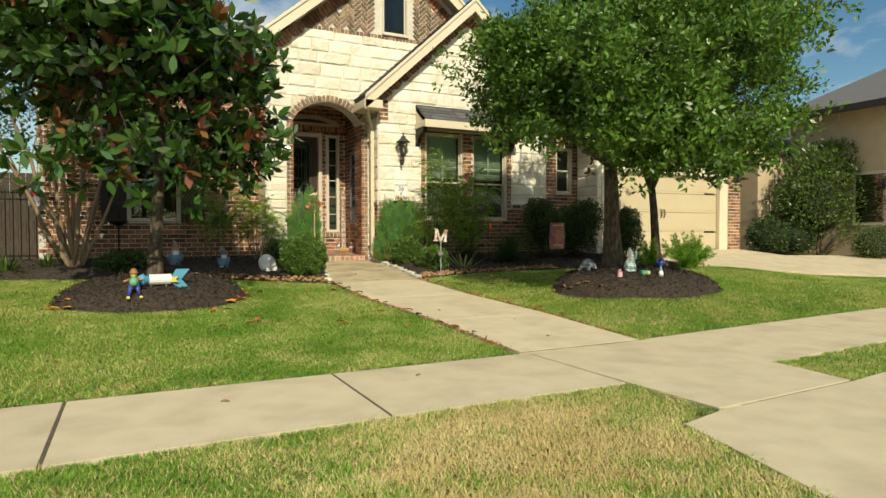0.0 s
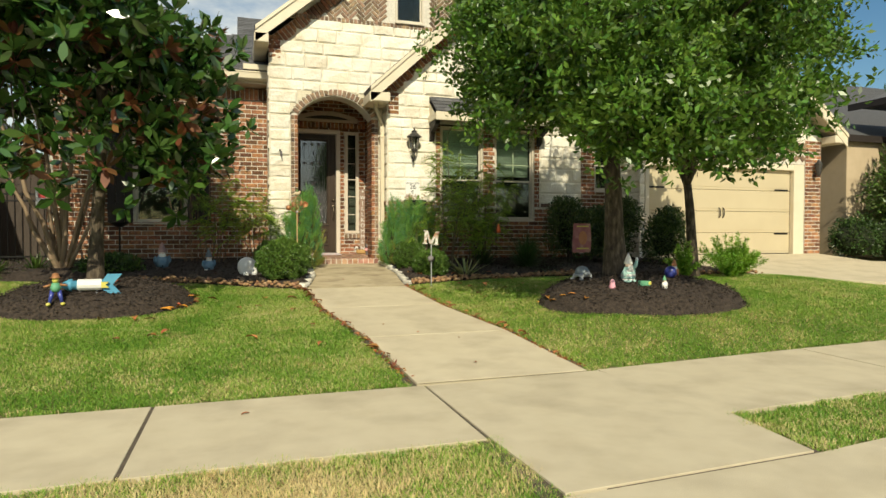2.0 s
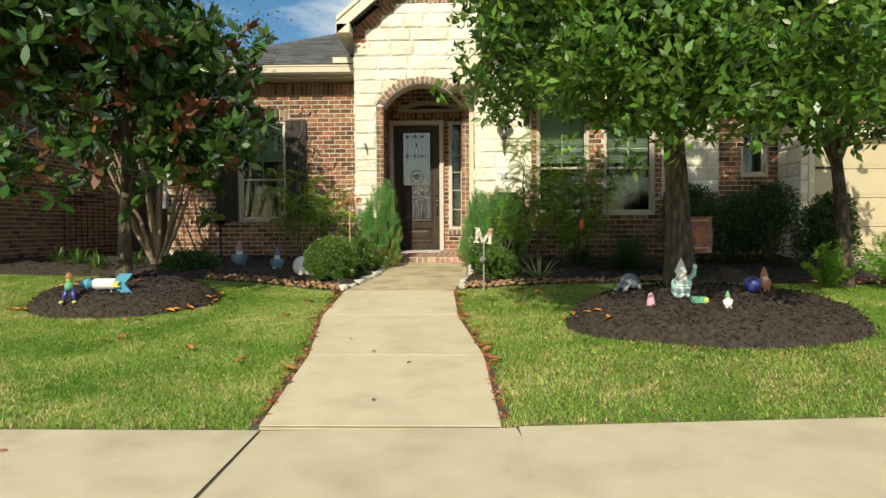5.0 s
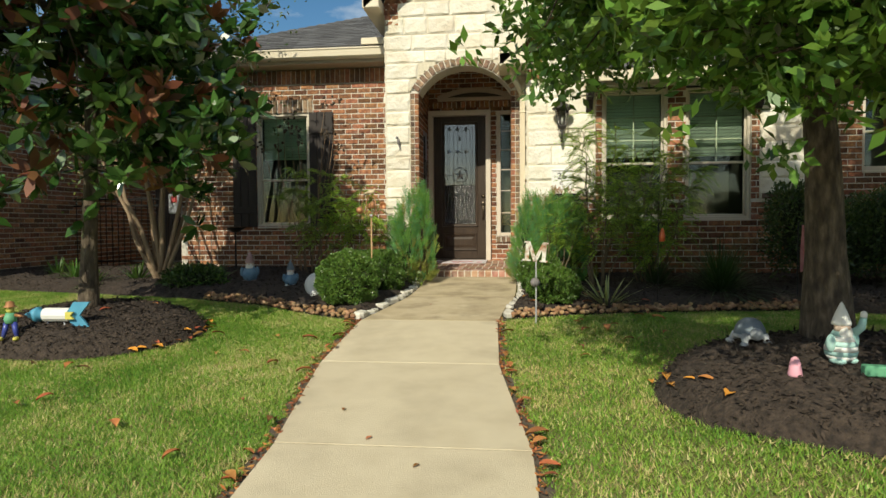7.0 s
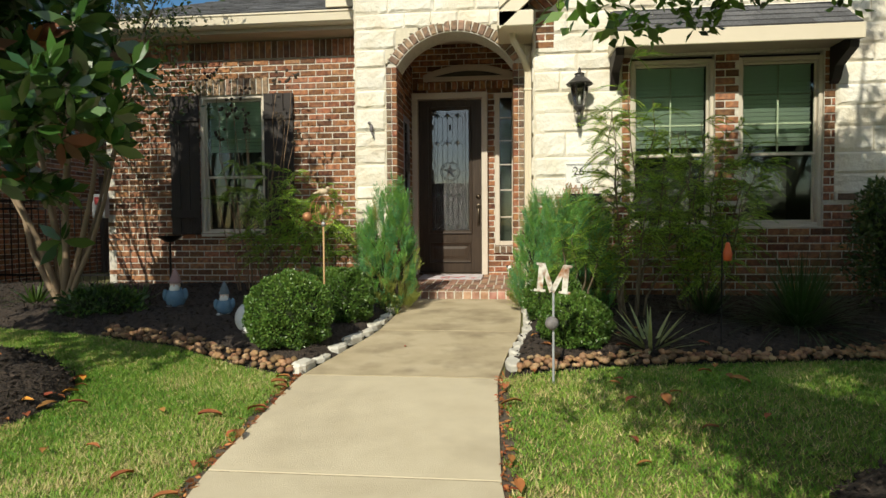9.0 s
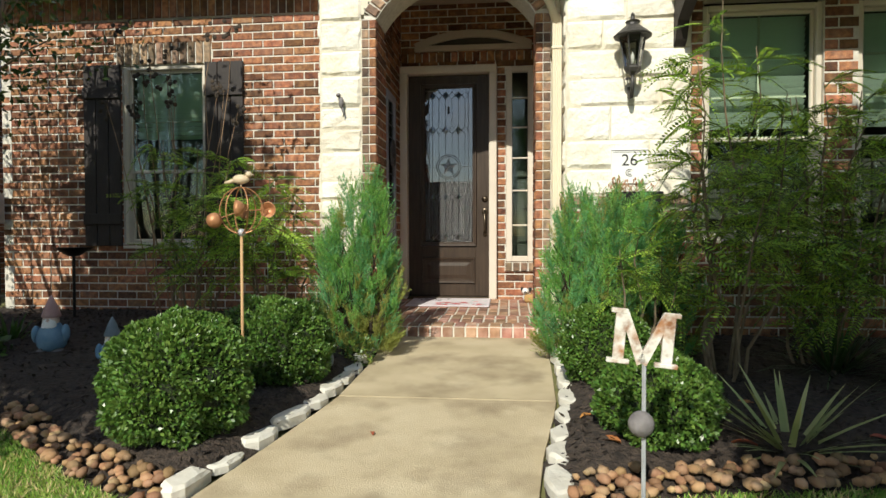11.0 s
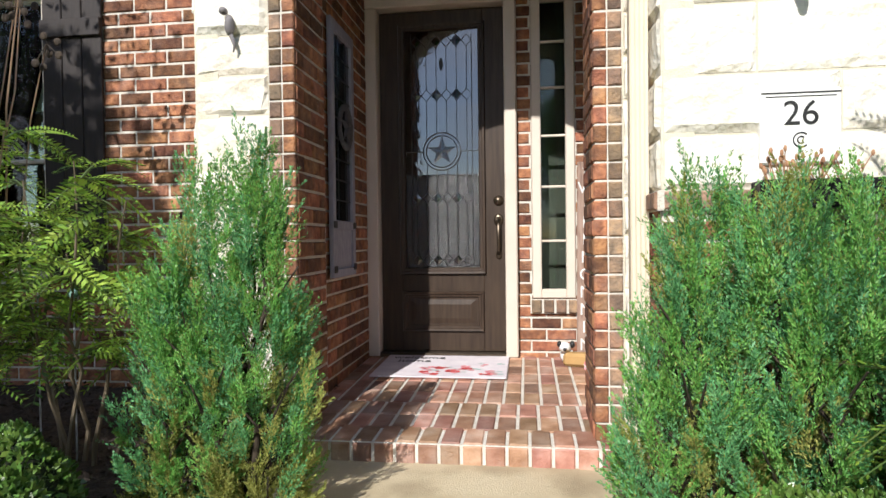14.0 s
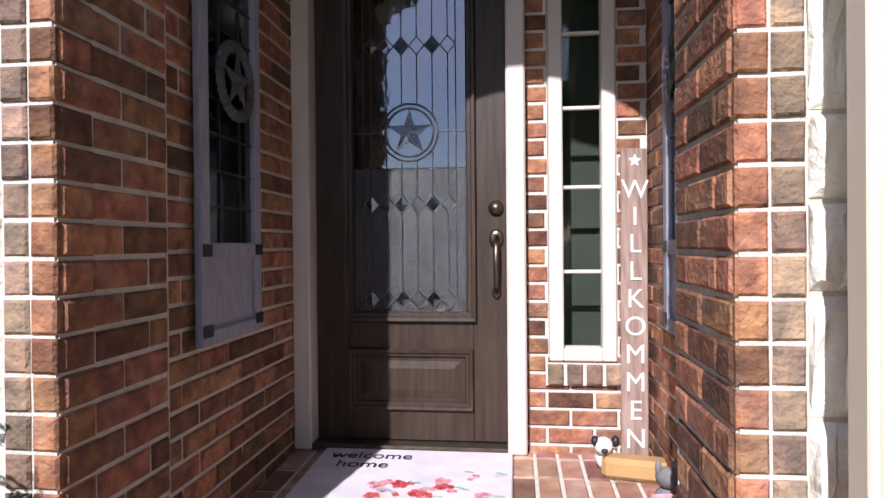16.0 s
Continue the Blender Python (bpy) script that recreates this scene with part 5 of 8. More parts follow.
# leaning greeting board and small figurines
PLANK = material("weathered_plank", [(0.20, 0.13, 0.10), (0.32, 0.22, 0.17), (0.40, 0.29, 0.23)], 9, 0.85, 0.3, 60, stretch=(6, 6, 0.6))
wk = thing("greeting_board", "tall brown plank with white letters leaning in the porch corner", "sign", (4.985, 14.93, floor_z(14.93)), 8)
lean_m = Matrix.Rotation(radians(-4), 4, 'X') @ Matrix.Rotation(radians(1.5), 4, 'Y')
part("plank", Geo().bbox(-0.058, 0, 0, 0.058, 0.02, 1.36, 0.005).moved(lean_m), PLANK, wk)
for i, ch in enumerate("WILLKOMMEN"):
    part("letter", text_geo(ch, 0.115, 0.001).moved(lean_m @ Matrix.Translation((0, -0.004, 1.14 - i * 0.118))), WHITEP, wk, "white painted letter")
part("star_mark", Geo().add([(0.03 * math.sin(math.pi * k / 5) * (1 if k % 2 == 0 else .45), -0.003, 1.305 + 0.03 * math.cos(math.pi * k / 5) * (1 if k % 2 == 0 else .45)) for k in range(10)], [tuple(range(10))]).moved(lean_m), WHITEP, wk)
TAN = material("tan_wood", [(0.38, 0.23, 0.08), (0.50, 0.31, 0.12)], 9, 0.8, 0.3, 60)
lg = thing("wood_block", "rough tan wooden block on the porch floor", "block", (4.98, 14.80, floor_z(14.80)), -12)
part("block", Geo().bbox(-0.15, -0.05, 0, 0.15, 0.05, 0.085, 0.018), TAN, lg)
GREYF = material("grey_figurine", [(0.13, 0.12, 0.12), (0.24, 0.22, 0.22)], 14, 0.8, 0.3, 60)
dg = thing("dog_figurine", "small white and black dog figurine on the porch", "figurine", (4.86, 14.88, floor_z(14.88)))
gg = Geo().ball((0, 0, 0.05), (0.05, 0.045, 0.05), 8).ball((-0.02, -0.04, 0.115), (0.04, 0.04, 0.035), 8).ball((0.03, -0.03, 0.13), (0.018, 0.02, 0.025), 6, 1).ball((-0.055, -0.045, 0.135), (0.015, 0.02, 0.022), 6, 1).ball((-0.02, -0.08, 0.105), (0.014, 0.012, 0.011), 6, 1)
part("figure", gg, [WHITEP, BLACK], dg, smooth=True)
kf = thing("welcome_figurine", "grey animal figurine holding a small pink welcome sign", "figurine", (4.985, 14.40, floor_z(14.40)), 10)
part("figure", Geo().ball((0, 0, 0.07), (0.045, 0.045, 0.07), 8).ball((0, -0.01, 0.17), (0.04, 0.04, 0.035), 8).ball((-0.03, -0.01, 0.205), (0.012, 0.01, 0.025), 6).ball((0.03, -0.01, 0.205), (0.012, 0.01, 0.025), 6).ball((-0.03, -0.03, 0.012), (0.02, 0.035, 0.014), 6).ball((0.03, -0.03, 0.012), (0.02, 0.035, 0.014), 6), GREYF, kf, smooth=True)
sgn_ = part("sign", Geo().bbox(-0.075, -0.062, 0.085, 0.075, -0.052, 0.135, 0.003), PINK, kf, "pink sign board")
part("lettering", text_geo("WELCOME", 0.034, 0.0005).moved(Matrix.Translation((0, -0.064, 0.098))), WHITEP, sgn_)

# wall lantern
TERRA_DRY = material("dry_stem_brown", [(0.30, 0.15, 0.08), (0.46, 0.27, 0.15)], 20, 0.9, 0.2, 60)
LGLASS = glass_material("seeded_lamp_glass", (0.75, 0.76, 0.74), 0.08, 0.12)
PEWTER = material("dark_pewter", [(0.045, 0.042, 0.04), (0.085, 0.08, 0.075)], 18, 0.5, 0.2, 60, metal=0.5)
ln = thing("wall_lantern", "dark metal carriage lantern with clear glass on the limestone", "lamp", (5.57, RY, 2.42))
part("backplate", Geo().lathe([(0.001, -0.02), (0.07, -0.018), (0.055, 0.0)], 18, squash=(0.75, 1.5)).moved(Matrix.Translation((0, -0.0, 0.02)) @ Matrix.Rotation(math.pi / 2, 4, 'X')), PEWTER, ln, smooth=True)
part("arm", Geo().tube([(0, -0.02, 0.02), (0, -0.05, -0.06), (0, -0.12, -0.07), (0, -0.16, 0.0), (0, -0.16, 0.10)], [0.014, 0.016, 0.016, 0.015, 0.013], 8), PEWTER, ln, smooth=True)
lh = part("lantern_body", Geo().lathe([(0.02, 0.08), (0.05, 0.10), (0.062, 0.125), (0.062, 0.14), (0.05, 0.145), (0.001, 0.146)], 6, (0, -0.16, 0)), PEWTER, ln)
for k in range(6):
    a = 2 * math.pi * k / 6
    part("corner_bar", Geo().tube([(0.056 * math.cos(a), -0.16 + 0.056 * math.sin(a), 0.14), (0.092 * math.cos(a), -0.16 + 0.092 * math.sin(a), 0.36)], 0.006, 5), PEWTER, lh)
    b = a + 2 * math.pi / 6
    part("pane", Geo().add([(0.054 * math.cos(a), -0.16 + 0.054 * math.sin(a), 0.14), (0.054 * math.cos(b), -0.16 + 0.054 * math.sin(b), 0.14), (0.09 * math.cos(b), -0.16 + 0.09 * math.sin(b), 0.36), (0.09 * math.cos(a), -0.16 + 0.09 * math.sin(a), 0.36)], [(0, 1, 2, 3)]), LGLASS, lh).visible_shadow = False
part("roof", Geo().lathe([(0.135, 0.355), (0.14, 0.365), (0.10, 0.40), (0.05, 0.44), (0.045, 0.455), (0.055, 0.47), (0.02, 0.485), (0.012, 0.51), (0.016, 0.52), (0.001, 0.54)], 12, (0, -0.16, 0)), PEWTER, ln, "peaked metal roof with finial")
part("bulb", Geo().lathe([(0.001, 0.16), (0.012, 0.165), (0.014, 0.22), (0.001, 0.25)], 10, (0, -0.16, 0)), WHITEP, ln, smooth=True)
# house number stone
nb = thing("house_number_plaque", "pale limestone plaque with black house number 26", "sign", (5.577, RY - 0.02, 1.71))
part("plaque", Geo().bbox(-0.138, -0.012, 0, 0.138, 0.03, 0.27, 0.006), WHITEP, nb)
part("number", text_geo("26", 0.125, 0.001).moved(Matrix.Translation((0, -0.0135, 0.140))), BLACK, nb)
part("rule", Geo().box(-0.135, -0.014, 0.252, 0.135, -0.0125, 0.257), BLACK, nb)
part("rule", Geo().box(-0.12, -0.014, 0.240, 0.12, -0.0125, 0.243), BLACK, nb)
part("emblem", Geo().tube([(0.026 * math.cos(t * .1), -0.0135, 0.085 + 0.026 * math.sin(t * .1)) for t in range(8, 56)], 0.003, 4).tube([(0.012 * math.cos(t * .1), -0.0135, 0.085 + 0.012 * math.sin(t * .1)) for t in range(8, 56)], 0.003, 4), BLACK, nb)
pl = thing("ledge_planter", "dark narrow planter with dry reddish stems on the brick ledge", "planter", (5.60, 13.005, 1.545))
part("box", Geo().bbox(-0.20, -0.065, 0, 0.20, 0.050, 0.015).bbox(-0.20, -0.065, 0.015, 0.20, -0.052, 0.10).bbox(-0.20, 0.037, 0.015, 0.20, 0.050, 0.10).bbox(-0.20, -0.052, 0.015, -0.187, 0.037, 0.10).bbox(0.187, -0.052, 0.015, 0.20, 0.037, 0.10), BLACKMETAL, pl)
part("soil", Geo().box(-0.187, -0.052, 0.015, 0.187, 0.037, 0.082), MULCH, pl)
dry_r = random.Random(8)
dry_g = Geo()
for i in range(34):
    x0, h = dry_r.uniform(-0.16, 0.12), dry_r.uniform(0.04, 0.13)
    tip = Vector((x0 + dry_r.uniform(-.07, .07), -0.01 + dry_r.uniform(-.04, .03), 0.08 + h))
    dry_g.tube([(x0, -0.01, 0.075), tip], [0.003, 0.0015], 4)
    dry_g.ball(tip, (0.007, 0.007, 0.012), 4)
part("dry_stem", dry_g, TERRA_DRY, pl, "dry reddish stems", kind="stuff")
hk = thing("wall_lizard_ornament", "small grey metal ornament fixed to the limestone", "ornament", (3.25, TY - 0.01, 2.42))
part("figure", Geo().ball((0, -0.03, 0.03), (0.022, 0.03, 0.05), 7).ball((-0.02, -0.05, 0.09), (0.02, 0.025, 0.018), 7).tube([(0.0, -0.03, 0.0), (0.02, -0.025, -0.06), (0.012, -0.02, -0.09)], [0.012, 0.008, 0.003], 6), GREYF, hk, smooth=True)


# ---- plants ----
RNG = np.random.default_rng(5)


def unit(a):
    return a / np.maximum(np.linalg.norm(a, axis=-1, keepdims=True), 1e-9)


def rand_dirs(n, rng=RNG):
    return unit(rng.normal(size=(n, 3)))


def leaf_faces(base, axis, length, width, rng=RNG, droop=0.0, corners=4):
    """Leaves from their stalk points along their axes: (n, corners, 3)."""
    n = len(base)
    length = np.broadcast_to(np.asarray(length, float), (n,))[:, None]
    width = np.broadcast_to(np.asarray(width, float), (n,))[:, None]
    side = unit(np.cross(axis, rand_dirs(n, rng)))
    nrm = np.cross(axis, side)
    drop = nrm * droop * length
    if corners == 4:
        pts = [base, base + axis * length * .45 + side * width * .5, base + axis * length - drop, base + axis * length * .45 - side * width * .5]
    else:
        pts = [base, base + axis * length * .25 + side * width * .38, base + axis * length * .62 + side * width * .5 - drop * .3, base + axis * length - drop,
               base + axis * length * .62 - side * width * .5 - drop * .3, base + axis * length * .25 - side * width * .38]
    return np.stack(pts, axis=1)


def leaf_material(name, dark, light, rough=0.45, translucent=0.25, vary=0.35, specular=0.5, hue=0.02):
    return material(name, [dark, light], 1.7, rough, 0.0, vary=vary, hue=hue, translucent=translucent, specular=specular)


OAK = leaf_material("oak_leaf", (0.066, 0.148, 0.019), (0.132, 0.245, 0.036), 0.36, 0.30)
MAGN = leaf_material("magnolia_leaf", (0.034, 0.082, 0.016), (0.066, 0.138, 0.030), 0.20, 0.16, specular=0.8)
RUST = leaf_material("rusty_leaf", (0.10, 0.035, 0.012), (0.22, 0.085, 0.030), 0.6, 0.2)
BOX = leaf_material("boxwood_leaf", (0.065, 0.135, 0.022), (0.125, 0.215, 0.040), 0.35, 0.15)
# near-black tone: the shade inside a shrub, put into a colour
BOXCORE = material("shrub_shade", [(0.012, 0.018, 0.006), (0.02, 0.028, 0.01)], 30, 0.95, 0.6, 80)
CYPR = leaf_material("cypress_spray", (0.130, 0.315, 0.055), (0.235, 0.49, 0.110), 0.5, 0.25)
CYPR_BLUE = leaf_material("cypress_blue_spray", (0.095, 0.285, 0.095), (0.180, 0.43, 0.165), 0.5, 0.25)
CYPR_OLD = leaf_material("cypress_olive", (0.22, 0.27, 0.05), (0.38, 0.38, 0.10), 0.7, 0.3)
FROND = leaf_material("feathery_leaflet", (0.25, 0.41, 0.045), (0.37, 0.54, 0.080), 0.5, 0.45)
SHRUB = leaf_material("shrub_leaf", (0.028, 0.060, 0.014), (0.055, 0.105, 0.024), 0.4, 0.2)
SHRUB_PALE = leaf_material("pale_shrub_leaf", (0.075, 0.12, 0.03), (0.13, 0.18, 0.05), 0.5, 0.3)
STRAP = leaf_material("strap_leaf", (0.05, 0.11, 0.018), (0.11, 0.20, 0.035), 0.4, 0.3)
FOXT = leaf_material("foxtail_leaf", (0.14, 0.29, 0.03), (0.24, 0.42, 0.05), 0.5, 0.35)
YUCCA = leaf_material("yucca_blade", (0.17, 0.22, 0.07), (0.44, 0.46, 0.20), 0.5, 0.2)
BARK = material("grey_bark", [(0.032, 0.023, 0.016), (0.080, 0.060, 0.041), (0.165, 0.130, 0.092)], 26, 0.95, 0.9, 38, stretch=(1, 1, 0.35), bump_dist=0.03)
BARK_RED = material("crape_bark", [(0.20, 0.12, 0.07), (0.32, 0.21, 0.13)], 9, 0.8, 0.3, 40, stretch=(1, 1, 0.25))
TWIG = material("twig", [(0.028, 0.020, 0.013), (0.06, 0.043, 0.028)], 30, 0.9, 0.3, 80)
BLADE = leaf_material("grass_blade", (0.112, 0.262, 0.024), (0.195, 0.375, 0.046), 0.5, 0.4, vary=0.25)
BLADE_PALE = leaf_material("grass_pale_blade", (0.24, 0.41, 0.055), (0.35, 0.48, 0.09), 0.55, 0.35, vary=0.2)
BLADE_DRY = leaf_material("grass_dry_blade", (0.58, 0.46, 0.20), (0.72, 0.60, 0.32), 0.7, 0.25, vary=0.25)


def bent(a, b, sag, n=5, wob=0.04, rnd=random):
    a, b = Vector(a), Vector(b)
    L = (b - a).length
    return [a.lerp(b, i / n) + Vector((rnd.uniform(-wob, wob) * L * (0 < i < n), rnd.uniform(-wob, wob) * L * (0 < i < n), sag * L * math.sin(math.pi * i / n))) for i in range(n + 1)]


def crown_points(n, centre, radii, rng, hollow=0.5, low=-1.0, taper=0.0):
    """Cluster centres inside an uneven ellipsoid, more of them near its skin."""
    out = []
    while len(out) < n:
        d = rand_dirs(1, rng)[0]
        if d[2] < low:
            continue
        r = (hollow + (1 - hollow) * rng.random() ** 0.6)
        r *= 0.80 + 0.38 * (noise.noise(Vector(d * 2.1) + Vector(centre)) + 0.5)
        k = 1 - taper * max(0.0, d[2])
        out.append((centre[0] + d[0] * radii[0] * r * k, centre[1] + d[1] * radii[1] * r * k, centre[2] + d[2] * radii[2] * r))
    return np.array(out)


def tree(name, label, base, trunk, r0, centre, radii, clusters, per, leaf, width, mats, shares, seed, spread=0.3, hollow=0.5, low=-1.0, corners=4, limbs=9, bark=None, whorl=False, taper=0.0, droop=0.15, upness=0.2, extra=(), keep=None):
    """Tapered trunk with limbs, and a crown of leaf clusters. Points are measured from the base."""
    rng, rnd = np.random.default_rng(seed), random.Random(seed)
    t = thing(name, label, "tree", base)
    pts = [Vector(p) for p in trunk]
    rr = [r0 * (1.25 if i == 0 else 1) * (1 - 0.32 * i / (len(pts) - 1)) for i in range(len(pts))]
    part("trunk", Geo().tube([pts[0] - Vector((0, 0, 0.15))] + pts, [r0 * 1.6] + rr, 14), bark or BARK, t, smooth=True)
    cl = crown_points(clusters, centre, radii, rng, hollow, low, taper)
    if len(extra):
        cl = np.vstack([cl, np.array(extra, float)])
    if keep:
        cl = np.array([p for p in cl if keep(p)])
    fork = pts[-1]
    ends = []
    pick = rng.permutation(len(cl))[:limbs]
    for k in pick:
        e = Vector(cl[k]) * 0.9 + fork * 0.1
        b = bent(fork - Vector((0, 0, 0.1)), e, 0.12, 6, 0.05, rnd)
        part("limb", Geo().tube(b, [r0 * 0.52 * (1 - i / 6.6) + 0.006 for i in range(7)], 7), bark or BARK, t, smooth=True)
        ends += b[2:]
    ends = np.array([tuple(p) for p in ends])
    tw = Geo()
    for c in cl:
        j = np.argmin(((ends - c) ** 2).sum(1))
        tw.tube(bent(ends[j], c, 0.06, 3, 0.06, rnd), [0.012, 0.009, 0.006, 0.004], 4, cap=False)
    part("twig", tw, TWIG if bark is None else bark, t, kind="stuff")
    n = len(cl) * per
    c = np.repeat(cl, per, axis=0)
    if whorl:
        # leaves stand in rosettes at twig ends
        m = max(1, per // 9)
        tips = c.reshape(-1, per, 3)[:, :m] + rng.normal(size=(len(cl), m, 3)) * spread * np.array((1, 1, 0.8))
        c = np.repeat(tips.reshape(-1, 3), 9, axis=0)
        axis = unit(rand_dirs(len(c), rng) + np.array((0, 0, 0.55)) + unit(c - np.array(centre)) * 0.35)
        base_pts = c + axis * 0.01
    else:
        # small tufts at the twig tips leave gaps between them
        tuft = 14
        m = n // tuft
        pick = rng.integers(0, len(cl), m)
        tips = cl[pick] + rng.normal(size=(m, 3)) * spread * np.array((1.15, 1.15, 0.8))
        off = rng.normal(size=(m * tuft, 3)) * 0.042 * np.array((1, 1, 0.7))
        base_pts = np.repeat(tips, tuft, axis=0) + off
        n = m * tuft
        axis = unit(rand_dirs(n, rng) + unit(off) * 0.6 + np.array((0, 0, upness)))
    k = len(base_pts)
    L = leaf * rng.uniform(0.7, 1.2, k)
    q = leaf_faces(base_pts, axis, L, L * width, rng, droop, corners)
    idx = rng.choice(len(mats), size=k, p=shares)
    if whorl:
        idx = np.where(rng.random(k // 9).repeat(9)[:k] < shares[-1] * 1.2, len(mats) - 1, 0)
    ob = new("crown", leaf_mesh("crown", q, corners, mats, idx))
    ob.parent = t
    tagged(ob, kind="stuff")
    return t


def zg(x, y):
    m = mound(x, y)
    return rise(x, y) + (m if m > 0 else 0)


def oak_skirt(seed):
    """Low outer boughs of the oak on its street and walk sides."""
    r = random.Random(seed)
    out = []
    for i in range(60):
        x = r.uniform(-1.9, 0.9) if i % 3 == 0 else r.uniform(-1.5, 0.9)
        lo = 1.30 + 0.95 * max(0.0, min(1.0, (-x - 1.05) / 0.9))
        out.append((x, r.uniform(-2.2, -1.1) + 0.12 * abs(x), lo + 0.9 * r.random() ** 1.4))
    # the top rises above the eaves and thins out
    for i in range(20):
        a, q = r.uniform(0, 2 * math.pi), r.random() ** 0.5
        out.append((0.45 + 1.5 * q * math.cos(a), 1.4 * q * math.sin(a), r.uniform(4.0, 4.45)))
    for i in range(12):
        out.append((r.uniform(0.7, 1.8), r.uniform(-0.8, 0.6), r.uniform(4.9, 6.3)))
    # boughs reaching towards the walk
    for i in range(46):
        out.append((r.uniform(-1.65, -1.0), r.uniform(-0.6, 0.8), r.uniform(2.3, 3.2)))
    for i in range(13):
        out.append((r.uniform(-1.55, -0.9), r.uniform(-1.1, 0.55), r.uniform(1.8, 2.4)))
    return out


oak = tree("oak_tree", "oak with grey bark and broad small-leaved crown in mulch", (6.82, 8.42, zg(6.82, 8.42)),
           [(0, 0, 0), (-0.02, 0.0, 0.5), (-0.05, -0.02, 1.0), (-0.10, -0.04, 1.5)], 0.125, (0.42, 0.0, 3.15), (2.25, 2.40, 1.65), 370, 250, 0.078, 0.48, [OAK, SHRUB], [0.94, 0.06], 11,
           spread=0.15, hollow=0.30, low=-0.62, limbs=14, taper=0.62,
           extra=[(-1.75, -0.9, 1.65), (-1.55, -0.5, 1.6), (-1.3, -1.3, 1.75), (-1.5, 0.2, 1.75), (-0.9, -1.2, 1.6), (-0.6, -1.5, 1.6), (-0.2, -1.3, 1.55), (0.5, -1.3, 1.6), (1.0, -1.0, 1.6), (1.6, -0.9, 1.75), (0.9, 0.4, 1.7), (-0.9, -0.4, 1.75)]
           + [(-1.45 + 0.24 * i, -0.5 + 0.42 * j + 0.1 * math.sin(i * 5 + j), 2.25 + 0.3 * math.sin(i * 2.3 + j * 1.7)) for i in range(6) for j in range(5)]
           + oak_skirt(19))
magl = tree("magnolia_tree", "magnolia with large glossy dark and rusty leaves in mulch", (1.05, 9.66, zg(1.05, 9.66)),
            [(0, 0, 0), (0.02, 0, 0.5), (0.05, 0.0, 1.0), (0.08, 0, 1.6), (0.1, 0, 2.6)], 0.075, (-0.20, 0.0, 3.00), (1.42, 1.50, 1.80), 270, 72, 0.175, 0.40, [MAGN, RUST], [0.92, 0.08], 21,
            spread=0.20, hollow=0.35, low=-0.72, corners=6, limbs=12, whorl=True, taper=0.90, keep=lambda p: p[0] < 0.4 or p[2] < 2.65,
            extra=[(-0.5, -1.0, 1.2), (-0.2, -1.1, 1.25), (-0.8, -0.8, 1.3), (0.2, -0.9, 1.45), (-1.0, -0.5, 1.3), (0.6, -0.6, 1.55), (-0.4, -0.6, 1.35), (0.9, 0.1, 1.6), (1.1, -0.3, 2.2), (1.2, 0.0, 2.45), (1.0, 0.4, 2.1), (1.15, -0.5, 2.6), (0.6, -0.3, 1.25), (0.9, -0.2, 1.2), (1.1, 0.1, 1.35), (0.8, 0.3, 1.15), (1.15, -0.35, 1.55), (0.7, 0.0, 1.5), (1.0, 0.35, 1.6), (0.5, 0.2, 1.3), (1.2, 0.1, 1.75), (0.85, -0.5, 1.7), (0.4, -0.5, 1.2)]
            + [(-0.75 + 0.85 * math.cos(i * 2.4) * (1 - i / 110), 0.9 * math.sin(i * 2.4) * (1 - i / 110), 3.6 + 0.032 * i) for i in range(60)])
mag2 = tree("young_magnolia_tree", "small forked magnolia with dark leaves in the driveway bed", (9.25, 10.0, rise(9, 10.0) + 0.05),
            [(0, 0, 0), (-0.02, 0, 0.5), (-0.06, 0, 1.0), (-0.12, 0, 1.45)], 0.085, (0.0, 0.05, 2.75), (1.25, 1.25, 1.35), 150, 63, 0.13, 0.40, [MAGN, RUST], [0.84, 0.16], 31,
            spread=0.18, hollow=0.35, low=-0.75, corners=6, limbs=8, whorl=True, taper=0.3)

# crape myrtle: many slim straight stems fanning from one root, small leaves high up
CRAPE = leaf_material("crape_leaf", (0.07, 0.105, 0.018), (0.16, 0.20, 0.040), 0.45, 0.35)
BARK_TAN = material("crape_stem_bark", [(0.17, 0.115, 0.072), (0.30, 0.215, 0.14)], 9, 0.75, 0.3, 40, stretch=(1, 1, 0.25))
cm = thing("crape_myrtle", "multi-stemmed crape myrtle with smooth tan stems", "tree", (0.06, 12.50, rise(0, 12.5)))
rnd = random.Random(4)
tops = []
FAN = ((-1.25, 0.10, 2.6, 0.034), (-0.95, -0.25, 3.1, 0.038), (-0.62, 0.25, 3.4, 0.034), (-0.35, -0.2, 3.6, 0.040), (0.05, 0.15, 3.5, 0.036), (0.32, -0.22, 3.6, 0.040), (0.70, 0.05, 3.3, 0.032), (1.05, -0.12, 2.9, 0.026), (-1.0, 0.3, 2.2, 0.024), (0.55, 0.35, 2.6, 0.024))
